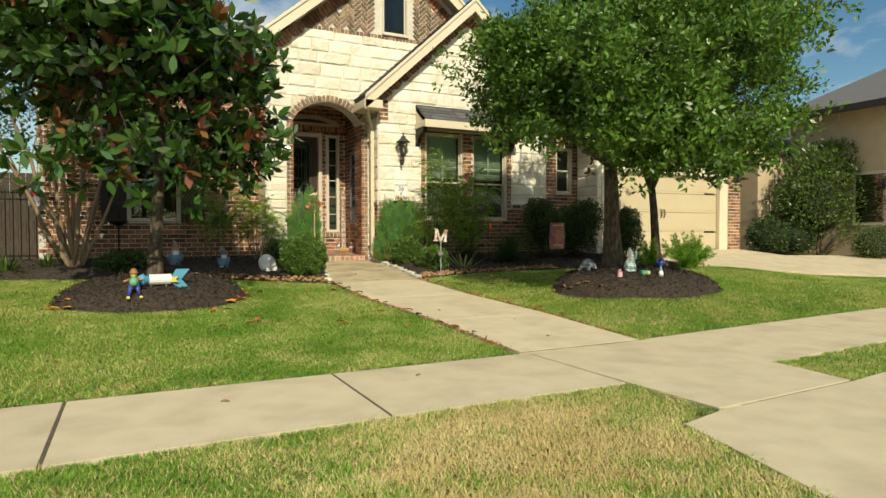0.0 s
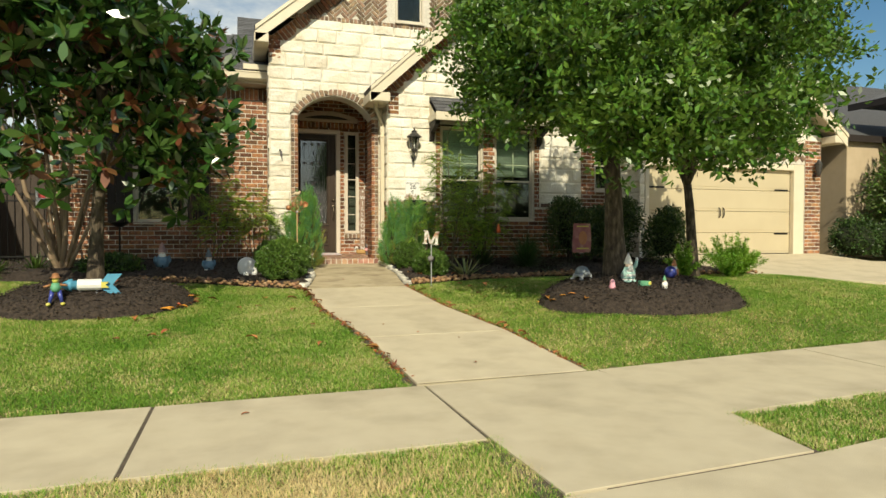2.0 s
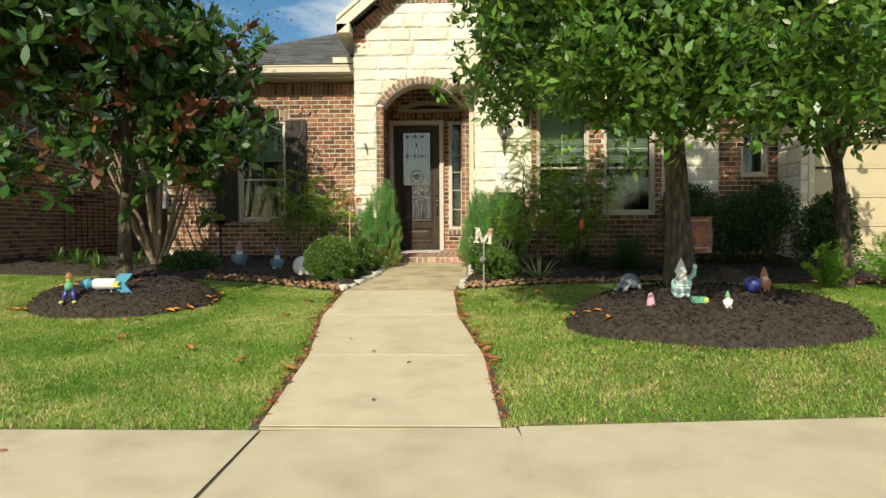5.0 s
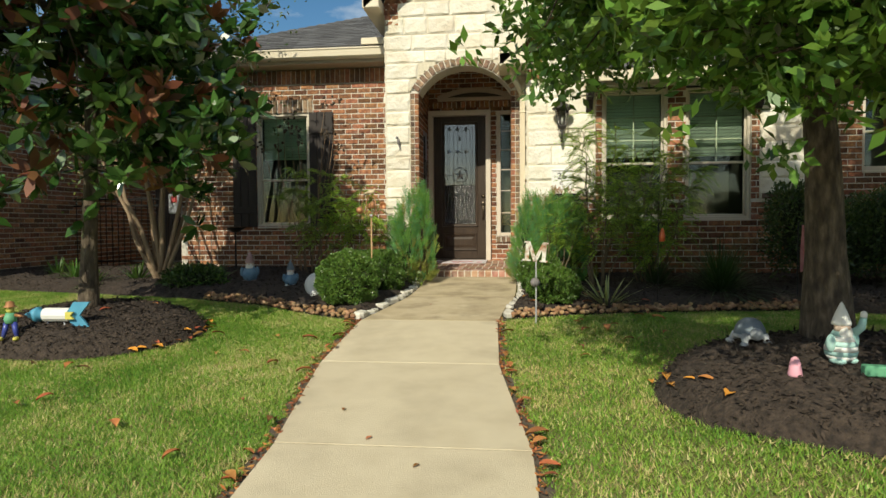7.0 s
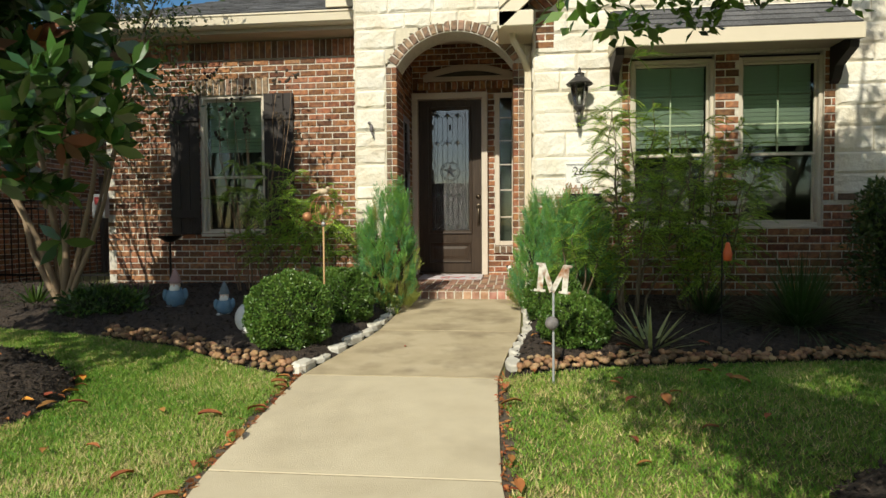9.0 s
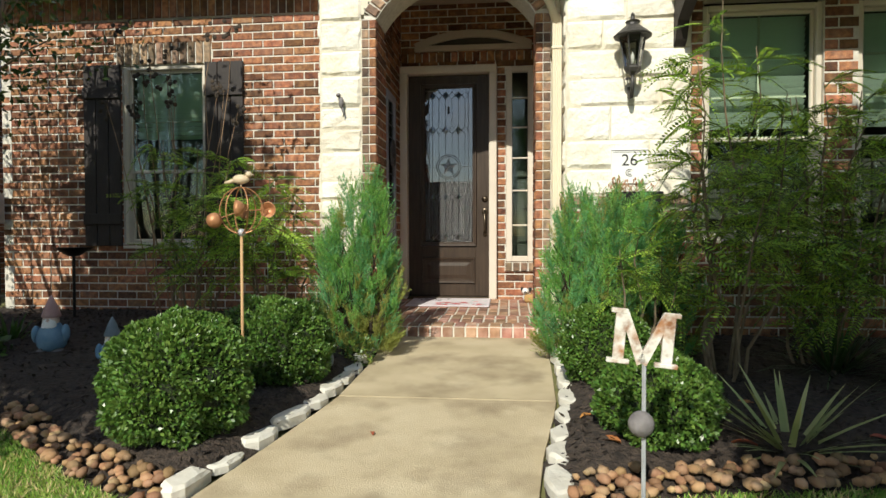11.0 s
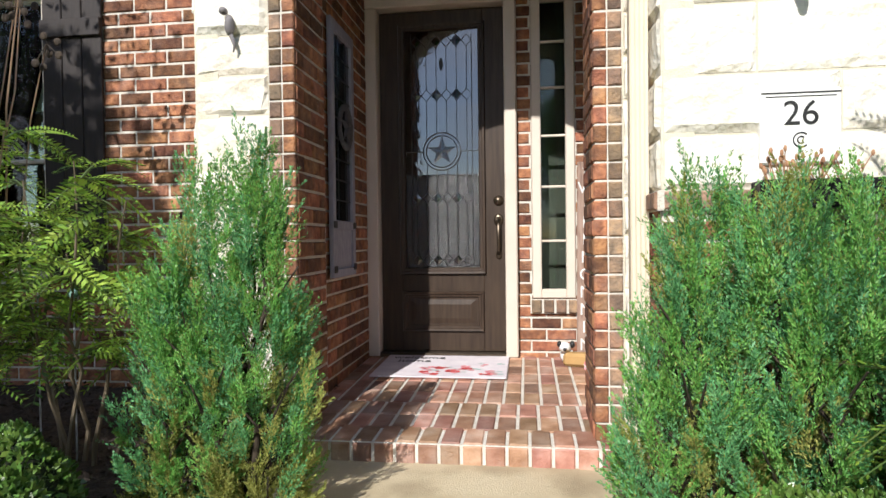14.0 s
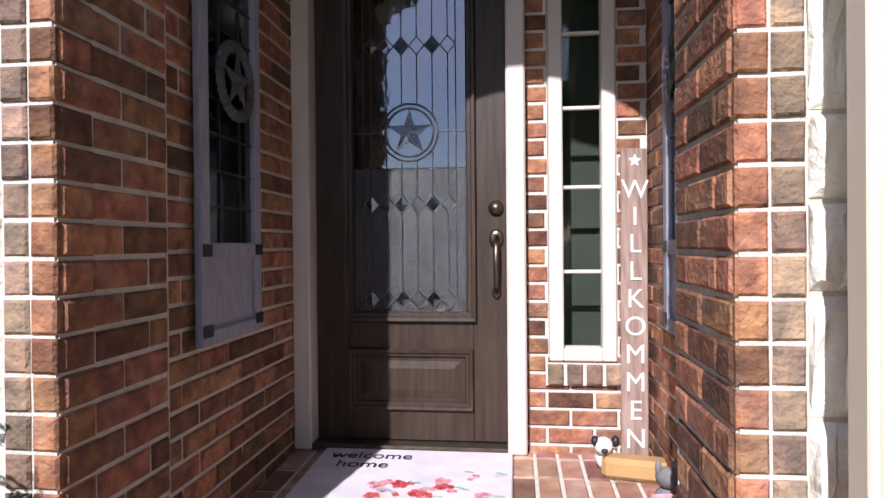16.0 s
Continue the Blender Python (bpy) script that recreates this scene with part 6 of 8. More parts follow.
for i, (dx, dy, h, r) in enumerate(FAN):
    a = 2 * math.pi * i / len(FAN)
    b = bent((0.05 * dx + math.cos(a) * 0.06, math.sin(a) * 0.06, -0.05), (dx, dy, h), -0.035, 7, 0.012, rnd)
    part("stem", Geo().tube(b, [r * (1 - k / 8.6) + 0.004 for k in range(8)], 8), BARK_TAN, cm, smooth=True)
    tops += b[6:]
    for j in range(4):
        s = b[4 + j]
        e2 = s + Vector((dx * 0.25 + rnd.uniform(-.5, .5), rnd.uniform(-.45, .45), rnd.uniform(0.35, 1.0)))
        part("branch", Geo().tube(bent(s, e2, 0.04, 3, 0.04, rnd), [0.012, 0.009, 0.006, 0.003], 5), BARK_TAN, cm, smooth=True)
        tops += [e2, (s + e2 * 2) / 3]
c = np.repeat(np.array([tuple(p) for p in tops]), 78, axis=0)
off = RNG.normal(size=c.shape) * np.array((.22, .22, .17))
ob = new("crown", leaf_mesh("crown", leaf_faces(c + off, unit(rand_dirs(len(c)) + [0, 0, .1]), 0.062 * RNG.uniform(.7, 1.3, len(c)), 0.030), 4, [SHRUB, CRAPE], (RNG.random(len(c)) < 0.6).astype(int)))
ob.parent = cm
tagged(ob, kind="stuff")


def leafy(name, label, base, blobs, n, leaf, width, mats, shares=None, seed=1, core=0.82, category="shrub", upness=0.3, group="", stems=0, jitter=0.10):
    """A shrub: leaves over uneven blobs (centre, radii), with near-black balls inside, coloured for the shade among its
    twigs.
    """
    rng = np.random.default_rng(seed)
    t = thing(name, label, category, base, group=group)
    weights = np.array([b[1][0] * b[1][2] for b in blobs])
    which = rng.choice(len(blobs), size=n, p=weights / weights.sum())
    cen = np.array([b[0] for b in blobs], float)[which]
    rad = np.array([b[1] for b in blobs], float)[which]
    d = rand_dirs(n, rng)
    d[:, 2] = np.where(d[:, 2] < -0.75, -d[:, 2], d[:, 2])
    r = 1.0 - np.abs(rng.normal(size=n)) * jitter
    bump = np.array([noise.noise(Vector(p) * 2.7) for p in d[:400]])
    lump = 1 + 0.10 * np.sin(d[:, 0] * 7 + seed) * np.cos(d[:, 1] * 6) + 0.05 * np.sin(d[:, 2] * 13 + d[:, 0] * 9)
    p = cen + d * rad * (r * lump)[:, None]
    p[:, 2] = np.maximum(p[:, 2], 0.01)
    ax = unit(d * 0.8 + rand_dirs(n, rng) * 0.9 + np.array((0, 0, upness)))
    L = leaf * rng.uniform(0.7, 1.3, n)
    idx = rng.choice(len(mats), size=n, p=shares) if shares else None
    ob = new("foliage", leaf_mesh("foliage", leaf_faces(p, ax, L, L * width, rng), 4, mats, idx))
    ob.parent = t
    tagged(ob, kind="stuff")
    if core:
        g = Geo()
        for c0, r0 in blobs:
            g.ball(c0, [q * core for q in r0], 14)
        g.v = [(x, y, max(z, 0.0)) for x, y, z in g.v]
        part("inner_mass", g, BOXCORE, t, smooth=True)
    if stems:
        g = Geo()
        for i in range(stems):
            g.tube(bent((rnd.uniform(-.06, .06), rnd.uniform(-.06, .06), 0), (cen[rng.integers(n)] + rng.normal(size=3) * .1), 0.03, 4, 0.04, rnd), [.012, .01, .008, .006, .004], 5)
        part("inner_stem", g, TWIG, t, kind="stuff")
    return t


def on(x, y):
    return (x, y, zg(x, y))


def round_shrub(x, y, r, n, seed, squash=0.95):
    return leafy("round_boxwood", "clipped round boxwood with small bright green leaves in the mulch bed", on(x, y), [((0, 0, r * squash), (r, r, r * squash))], n, 0.023, 0.6, [BOX], None, seed, core=0.90, group="clipped boxwoods", jitter=0.06)


round_shrub(3.12, 10.98, 0.325, 24000, 2)
round_shrub(3.32, 11.85, 0.28, 17000, 3)
round_shrub(3.02, 12.25, 0.26, 6000, 4)
round_shrub(5.23, 12.00, 0.265, 16000, 6)
round_shrub(5.34, 11.15, 0.27, 15000, 7, 0.8)


def cypress(name, label, x, y, spires, seed, plumes, per=480):
    """Upright evergreen built of soft pointed plumes: spires of (dx, dy, height, radius)."""
    rng = np.random.default_rng(seed)
    t = thing(name, label, "shrub", on(x, y))
    P, A, Ls, I = [], [], [], []
    w = np.array([s[2] * s[3] for s in spires])
    pick = rng.choice(len(spires), size=plumes, p=w / w.sum())
    for k in range(plumes):
        dx, dy, h, r = spires[pick[k]]
        u = rng.random() ** 0.85
        a = rng.random() * 2 * math.pi
        inner = rng.random() < 0.22
        rad = r * (1.0 - 0.82 * u ** 2.0) * (0.70 + 0.38 * rng.random()) * min(1.0, 0.52 + 1.5 * u) * (0.55 if inner else 1)
        ln = rng.uniform(0.12, 0.24) * (1.0 if u < 0.7 else 1.2)
        c = np.array((dx + math.cos(a) * rad, dy + math.sin(a) * rad, max(0.02, u * h - 0.12)))
        out = unit(np.array((math.cos(a) * (0.62 - 0.42 * u), math.sin(a) * (0.62 - 0.42 * u), 0.74 + 0.5 * u)) + rng.normal(size=3) * 0.12)
        # a flat fan: finger-like sprays leave the plume's axis on both sides
        e1 = unit(np.cross(out, rng.normal(size=3)))
        e2 = np.cross(out, e1)
        fingers = rng.integers(9, 14)
        m = int(per * rng.uniform(0.8, 1.15) / fingers)
        old = rng.random() < (0.68 if u < 0.27 else 0.20 if u < 0.5 else 0.03) + (0.22 if inner else 0)
        tint = 1 if old else (2 if rng.random() < 0.5 else 0)
        for q in range(fingers):
            f0 = q / fingers
            sg = -1 if q % 2 else 1
            fo = c + out * (f0 * ln * 0.85) + e2 * rng.normal() * 0.010
            fd = unit(out * 1.0 + e1 * sg * (0.55 - 0.25 * f0) * rng.uniform(0.4, 1.1) + e2 * rng.normal() * 0.20)
            fl_ = ln * (0.62 - 0.28 * f0) * rng.uniform(0.7, 1.15)
            s = rng.random(m)
            side = rand_dirs(m, rng)
            P.append(fo + fd * (s * fl_)[:, None] + side * (0.0055 * (1.15 - s))[:, None])
            A.append(unit(fd * 1.1 + side * 0.62))
            Ls.append(rng.uniform(0.010, 0.018, m) * (1.1 - 0.35 * s))
            I.append(np.where(rng.random(m) < 0.07, 1, tint))
    P, A, Ls, I = np.vstack(P), np.vstack(A), np.hstack(Ls), np.hstack(I)
    ob = new("foliage", leaf_mesh("foliage", leaf_faces(P, A, Ls, 0.0042, rng), 4, [CYPR, CYPR_OLD, CYPR_BLUE], I))
    ob.parent = t
    tagged(ob, kind="stuff")
    br = Geo()
    for dx, dy, h, r in spires:
        part("stem", Geo().tube(bent((dx * 0.3, dy * 0.3, -0.03), (dx, dy, h * 0.8), 0.02, 5, 0.02, random.Random(seed)), [0.016, 0.014, 0.012, 0.009, 0.006, 0.004], 7), TWIG, t, smooth=True)
        for q in range(10):
            aa, zz = rng.random() * 6.28, rng.uniform(0.1, 0.7) * h
            br.tube([(dx, dy, zz - 0.05), (dx + math.cos(aa) * r * 0.85, dy + math.sin(aa) * r * 0.85, zz + 0.12)], [0.006, 0.003], 4)
    part("twig", br, TWIG, t, kind="stuff")
    return t


cypress("dwarf_cypress", "upright feathery dwarf cypress with olive inner sprays beside the porch", 3.58, 12.72, [(0.07, 0, 1.30, 0.17), (-0.22, -0.05, 0.82, 0.15), (0.14, -0.06, 1.20, 0.14), (-0.05, -0.08, 1.18, 0.16), (-0.14, -0.02, 1.06, 0.16)], 5, 420)
cypress("broad_cypress", "broad feathery blue-green cypress with several tips beside the porch", 5.36, 12.70, [(-0.20, 0.02, 1.14, 0.21), (0.04, 0.05, 1.19, 0.21), (0.28, 0.04, 1.15, 0.21), (-0.06, -0.17, 1.08, 0.22), (0.20, -0.17, 1.02, 0.22), (-0.28, -0.12, 1.00, 0.19), (0.40, -0.10, 0.96, 0.2), (-0.32, -0.04, 0.76, 0.18), (0.02, -0.28, 0.84, 0.2), (0.30, -0.28, 0.72, 0.2)], 6, 760)


def frond_template(length=0.30, pairs=14, leaf=0.047, broad=0.36):
    """A feathered leaf along +x: leaflets in pairs on one drooping stalk; stalk points, axes, lengths and breadth."""
    P, A, Lf = [], [], []
    for i in range(pairs):
        s = (i + 1.6) / (pairs + 1.0)
        o = np.array((s * length, 0, -0.50 * length * s * s))
        for sg in (-1, 1):
            P.append(o)
            A.append((0.42 + 0.3 * s, sg * 0.88, -0.10 - 0.25 * s))
            Lf.append(leaf * (1 - 0.55 * max(0.0, s - 0.45)) * min(1.0, 0.6 + 1.6 * s))
    return np.array(P), unit(np.array(A)), np.array(Lf), length, broad


FT = frond_template()


def feathery(name, label, x, y, stems, seed, tufts=7, scale=1.0, low=0.40, each=6, reach=0.16):
    """An airy shrub of slim stems; side twigs end in tufts of feathered leaves: stems of (dx, dy, height)."""
    rng, rnd2 = np.random.default_rng(seed), random.Random(seed)
    T = FT
    t = thing(name, label, "shrub", on(x, y))
    V = []
    st = Geo()
    for dx, dy, h in stems:
        b = bent((dx * 0.25, dy * 0.25, -0.03), (dx, dy, h), 0.03, 6, 0.03, rnd2)
        part("stem", Geo().tube(b, [0.012 - 0.0015 * k for k in range(7)], 6), STEM_TAN, t)
        for k in range(tufts):
            u = low + (1 - low) * (k + rnd2.random()) / tufts
            i = min(5, int(u * 6))
            o = b[i].lerp(b[i + 1], u * 6 - i)
            a0 = rnd2.random() * 2 * math.pi
            tip = o + Vector((math.cos(a0), math.sin(a0), rnd2.uniform(0.2, 0.9))) * reach * rnd2.uniform(0.4, 1.2) * (1.25 - 0.6 * u)
            st.tube([o, o.lerp(tip, 0.5) + Vector((0, 0, 0.01)), tip], [0.005, 0.004, 0.003], 4, cap=False)
            for e in range(each):
                a = a0 + rnd2.uniform(-1.7, 1.7)
                el = rnd2.uniform(-0.5, 0.6)
                q0 = o.lerp(tip, rnd2.uniform(0.4, 1.0))
                m = Matrix.Translation(q0) @ Matrix.Rotation(a, 4, 'Z') @ Matrix.Rotation(-el, 4, 'Y') @ Matrix.Rotation(rnd2.uniform(-.9, .9), 4, 'X')
                sc = scale * rnd2.uniform(0.6, 1.1)
                R = np.array(m.to_3x3())
                P = (T[0] * sc) @ R.T + np.array(q0)
                A = T[1] @ R.T
                nr = R @ np.array((0, 0, 1.0))
                side = unit(np.cross(A, nr + rng.normal(size=(len(A), 3)) * 0.25))
                L = (T[2] * sc)[:, None]
                V.append(np.stack([P, P + A * L * .5 + side * L * T[4] * .5, P + A * L, P + A * L * .5 - side * L * T[4] * .5], axis=1))
                st.tube([m @ Vector((s * T[3] * sc, 0, -0.50 * T[3] * s * s * sc)) for s in (0, .5, 1)], [0.0028, 0.002, 0.0012], 3, cap=False)
    part("leaf_stalk", st, SHRUB_PALE, t, kind="stuff")
    V = np.vstack(V)
    ob = new("foliage", leaf_mesh("foliage", V, 4, [FROND, STRAP], (rng.random(len(V)) < 0.15).astype(int)))
    ob.parent = t
    tagged(ob, kind="stuff")
    return t


STEM_TAN = material("tan_shoot", [(0.10, 0.075, 0.045), (0.19, 0.145, 0.09)], 12, 0.8, 0.2, 60)
feathery("feathery_shrub", "tall airy shrub with feathery bright green leaves before the paired windows", 5.90, 12.05, [(0.0, -0.05, 2.35), (0.24, 0.1, 2.05), (-0.16, -0.12, 1.90), (0.40, 0.05, 1.75), (-0.1, 0.2, 2.0), (0.25, -0.3, 1.45), (-0.12, -0.25, 1.5), (0.5, -0.2, 1.5), (0.1, -0.4, 1.1)], 8, 8, 0.95, low=0.38, each=5)
feathery("feathery_shrub", "dense feathery green shrub standing before the window", 6.62, 12.35, [(0.0, 0.0, 1.85), (0.25, 0.05, 1.80), (-0.22, -0.05, 1.75), (0.42, -0.1, 1.6), (-0.38, -0.15, 1.5), (0.12, -0.25, 1.55), (-0.1, 0.15, 1.8), (0.55, 0.1, 1.45), (-0.15, -0.35, 1.2), (0.35, -0.3, 1.25), (0.0, -0.45, 0.9), (-0.5, -0.05, 1.2)], 18, 10, 0.85, low=0.30)
feathery("feathery_shrub", "sunlit feathery shrub with bright leaves beside the dwarf cypress", 2.78, 12.98, [(0.0, 0.0, 1.32), (0.26, -0.05, 1.15), (-0.25, 0.02, 1.25), (0.12, -0.2, 0.95), (0.40, 0.05, 0.9), (-0.1, -0.15, 1.05)], 14, 7, 0.95, low=0.45)
feathery("low_feathery_shrub", "young feathery shrub with yellow-green leaves beside the cypress", 5.42, 11.95, [(0.0, 0.0, 0.92), (0.14, 0.03, 0.80), (-0.12, -0.06, 0.84), (0.20, -0.08, 0.66)], 9, 4, 0.72, low=0.62, each=5, reach=0.12)
feathery("feathery_shrub", "airy feathery shrub before the brick wall and window", 2.10, 13.05, [(0.05, 0.0, 1.60), (-0.28, 0.05, 1.65), (0.35, -0.05, 1.45), (-0.42, 0.0, 1.3), (0.2, -0.2, 1.15), (0.5, -0.1, 1.0)], 10, 7, 0.95, low=0.35)
# tall dry stalks with dark seed heads
dry = thing("dry_flower_stalks", "tall bare reddish stalks with dark seed heads by the brick wall", "plant", on(1.85, 13.3))
for i in range(13):
    x0 = random.uniform(-.25, .25)
    e = (x0 * 3.0 + random.uniform(-.12, .12), random.uniform(-.15, .1), random.uniform(1.9, 2.75))
    b = bent((x0, 0, 0), e, 0.02, 5, 0.015)
    part("stalk", Geo().tube(b, [0.006, 0.0055, 0.005, 0.004, 0.003, 0.0025], 5), BARK_RED, dry)
    hd = Geo()
    for j in range(6):
        q = Vector(e) + Vector((random.uniform(-.08, .08), random.uniform(-.05, .05), random.uniform(-.12, .05)))
        hd.tube([Vector(e), q], 0.0025, 4).ball(q, (0.020, 0.010, 0.020), 5)
    part("seed_head", hd, TWIG, dry)


def rosette(name, label, x, y, n, length, width, mat, seed, rise_=0.75, category="plant", sag=0.35, segs=4, lift=0.0):
    """Strap or sword leaves arching from one root."""
    rng = random.Random(seed)
    t = thing(name, label, category, (x, y, zg(x, y)))
    g = Geo()
    for i in range(n):
        a = rng.random() * 2 * math.pi
        el = rng.uniform(0.15, 1.45) * rise_
        L = length * rng.uniform(0.65, 1.1)
        d, s = Vector((math.cos(a), math.sin(a), 0)), Vector((-math.sin(a), math.cos(a), 0))
        pts = []
        for k in range(segs + 1):
            u = k / segs
            r, z = L * u * math.cos(el), L * u * math.sin(el) - sag * L * u * u * (1.2 - el * 0.5)
            w = width * (1 - u ** 2.2) * 0.5 + 0.0008
            c = d * (r + 0.02) + Vector((0, 0, max(z, -0.02) + lift))
            pts += [c - s * w + Vector((0, 0, w * 0.5)), c + s * w + Vector((0, 0, w * 0.5))]
        g.add(pts, [(2 * k, 2 * k + 1, 2 * k + 3, 2 * k + 2) for k in range(segs)])
    part("foliage", g, mat, t, kind="stuff")
    return t


rosette("yucca", "spiky yucca with pale-edged sword leaves in the mulch", 5.90, 11.10, 46, 0.50, 0.030, YUCCA, 3, sag=0.12)
rosette("ornamental_grass", "dark arching clump of ornamental grass under the windows", 7.25, 11.75, 700, 0.95, 0.010, SHRUB, 4, 0.95, sag=0.45)
rosette("ornamental_grass", "dark arching clump of ornamental grass under the windows", 6.65, 12.25, 260, 0.70, 0.010, SHRUB, 5, 0.95, sag=0.45)


def foxtail_fern(x, y, seed, size=0.5, n=34):
    rng = np.random.default_rng(seed)
    t = thing("foxtail_fern", "bright green foxtail fern with plump upright plumes in the mulch", "fern", (x, y, zg(x, y)), group="foxtail ferns")
    P, A = [], []
    for i in range(n):
        a, el = rng.random() * 2 * math.pi, rng.uniform(0.55, 1.4)
        L = size * rng.uniform(0.6, 1.1)
        d = np.array((math.cos(a) * math.cos(el), math.sin(a) * math.cos(el), math.sin(el)))
        m = 190
        u = rng.random(m)
        r = 0.034 * np.sqrt(np.clip(1 - u ** 3, 0, 1))
        P.append(d * (u * L)[:, None] + rand_dirs(m, rng) * 0.004)
        A.append(unit(rand_dirs(m, rng) + d * 0.7))
    P, A = np.vstack(P), np.vstack(A)
    P[:, 2] = np.maximum(P[:, 2], 0.01)
    ob = new("foliage", leaf_mesh("foliage", leaf_faces(P, A, 0.062, 0.012, rng), 4, [FOXT]))
    ob.parent = t
    tagged(ob, kind="stuff")


foxtail_fern(9.75, 9.75, 1, 0.62, 40)
foxtail_fern(10.1, 9.95, 2, 0.5, 26)
foxtail_fern(9.05, 9.95, 3, 0.5, 24)
for i, (x, y, s) in enumerate([(-0.75, 12.2, 0.42), (-0.3, 12.5, 0.4), (-1.3, 12.6, 0.45), (0.45, 12.4, 0.42), (0.85, 12.6, 0.35), (-1.9, 13.0, 0.42)]):
    rosette("strap_leaf_clump", "clump of green strap leaves in the mulch bed", x, y, 70, s, 0.030, STRAP, 20 + i, 1.0, sag=0.3)
leafy("dark_evergreen_shrub", "large dark evergreen shrub below the window", on(8.35, 12.2), [((0, 0, 0.62), (0.48, 0.45, 0.62)), ((0.45, 0.1, 0.55), (0.4, 0.4, 0.55)), ((-0.2, -0.1, 0.95), (0.3, 0.3, 0.35))], 11000, 0.05, 0.45, [SHRUB, SHRUB_PALE], [0.6, 0.4], 12, core=0.5, stems=6, jitter=0.38)
leafy("dark_evergreen_shrub", "dark evergreen shrub in the shaded corner bed", on(9.25, 12.3), [((0, 0, 0.6), (0.5, 0.45, 0.6)), ((0.35, 0.0, 0.9), (0.35, 0.35, 0.4))], 10000, 0.05, 0.45, [SHRUB, SHRUB_PALE], [0.6, 0.4], 13, core=0.5, stems=6, jitter=0.38)
leafy("dark_evergreen_shrub", "dark shrub beside the garage corner", on(9.95, 11.6), [((0, 0, 0.5), (0.42, 0.42, 0.5)), ((0.1, 0.0, 0.85), (0.3, 0.3, 0.3))], 9000, 0.05, 0.45, [SHRUB, SHRUB_PALE], [0.55, 0.45], 14, core=0.5, stems=4, jitter=0.38)
leafy("low_groundcover", "low leafy plant by the crape myrtle", on(0.75, 12.1), [((0, 0, 0.12), (0.45, 0.3, 0.2))], 2200, 0.06, 0.4, [SHRUB, STRAP], [0.6, 0.4], 16, core=0.6, jitter=0.3)
leafy("small_plant", "small yellow-green plant at the foot of the cypress", on(3.62, 12.45), [((0, 0, 0.08), (0.12, 0.12, 0.12))], 500, 0.03, 0.5, [BOX, CYPR_OLD], [0.6, 0.4], 17, core=0, jitter=0.3)
# neighbour's plants across the driveway
leafy("tall_hedge_shrub", "tall loose green shrub against the neighbour's wall", (17.6, 12.3, 0.35), [((0, 0, 1.5), (1.3, 1.1, 1.5)), ((1.5, -0.4, 1.4), (1.2, 1.0, 1.4)), ((0.4, -0.2, 2.4), (0.9, 0.8, 0.8)), ((2.8, -1.0, 1.6), (1.3, 1.0, 1.6))], 34000, 0.10, 0.4, [SHRUB_PALE, OAK], [0.7, 0.3], 18, core=0.55, stems=10, jitter=0.42)
leafy("silver_shrub", "low grey-green shrub by the neighbour's driveway edge", (17.2, 10.6, 0.3), [((0, 0, 0.4), (0.75, 0.5, 0.45))], 5000, 0.05, 0.4, [SHRUB_PALE], None, 19, core=0.75, jitter=0.25)
leafy("low_hedge_shrub", "low dark shrubs at the neighbour's wall", (15.9, 12.6, 0.45), [((0, 0, 0.45), (0.6, 0.5, 0.5)), ((0.8, -.2, 0.4), (0.6, 0.5, 0.45))], 6000, 0.07, 0.4, [SHRUB], None, 20, core=0.75, jitter=0.25)

# ---- mulch beds ----
def mulch_bed(name, label, inside, x0, x1, y0, y1, height, seed, step=0.09, chips=5000):
    rng = random.Random(seed)
    g = Geo()
    nx, ny = int((x1 - x0) / step) + 1, int((y1 - y0) / step) + 1
    ids = {}
    for j in range(ny):
        for i in range(nx):
            x, y = x0 + i * step, y0 + j * step
            h = height(x, y)
            z = rise(x, y) + h + (noise.noise(Vector((x * 7, y * 7, seed))) * 0.018 if h > 0 else 0)
            ids[i, j] = len(g.v)
            g.v.append((x, y, z))
    for j in range(ny - 1):
        for i in range(nx - 1):
            if inside(x0 + (i + .5) * step, y0 + (j + .5) * step):
                g.f.append((ids[i, j], ids[i + 1, j], ids[i + 1, j + 1], ids[i, j + 1]))
                g.m.append(0)
    bed = structure(name, g, MULCH, label, "mulch bed", smooth=True)
    ch = []
    while len(ch) < chips:
        x, y = rng.uniform(x0, x1), rng.uniform(y0, y1)
        if inside(x, y):
            ch.append((x, y, rise(x, y) + height(x, y) + rng.uniform(0.0, 0.018)))
    P = np.array(ch)
    r = np.random.default_rng(seed)
    ob = new("wood_chips", leaf_mesh("wood_chips", leaf_faces(P, unit(rand_dirs(len(P), r) * np.array((1, 1, .45))), r.uniform(.02, .06, len(P)), r.uniform(.008, .02, len(P)), r), 4, [CHIP]))
    ob.parent = bed
    tagged(ob, kind="stuff")


def rim(k, x, y):
    cx, cy, rx, ry, h = MOUNDS[k]
    return ((x - cx) / rx) ** 2 + ((y - cy) / ry) ** 2


def heap(k, x, y):
    d = rim(k, x, y)
    return MOUNDS[k][4] * (1 - d) ** 0.5 if d < 0.985 else -0.6 * (d - 0.985) + 0.03


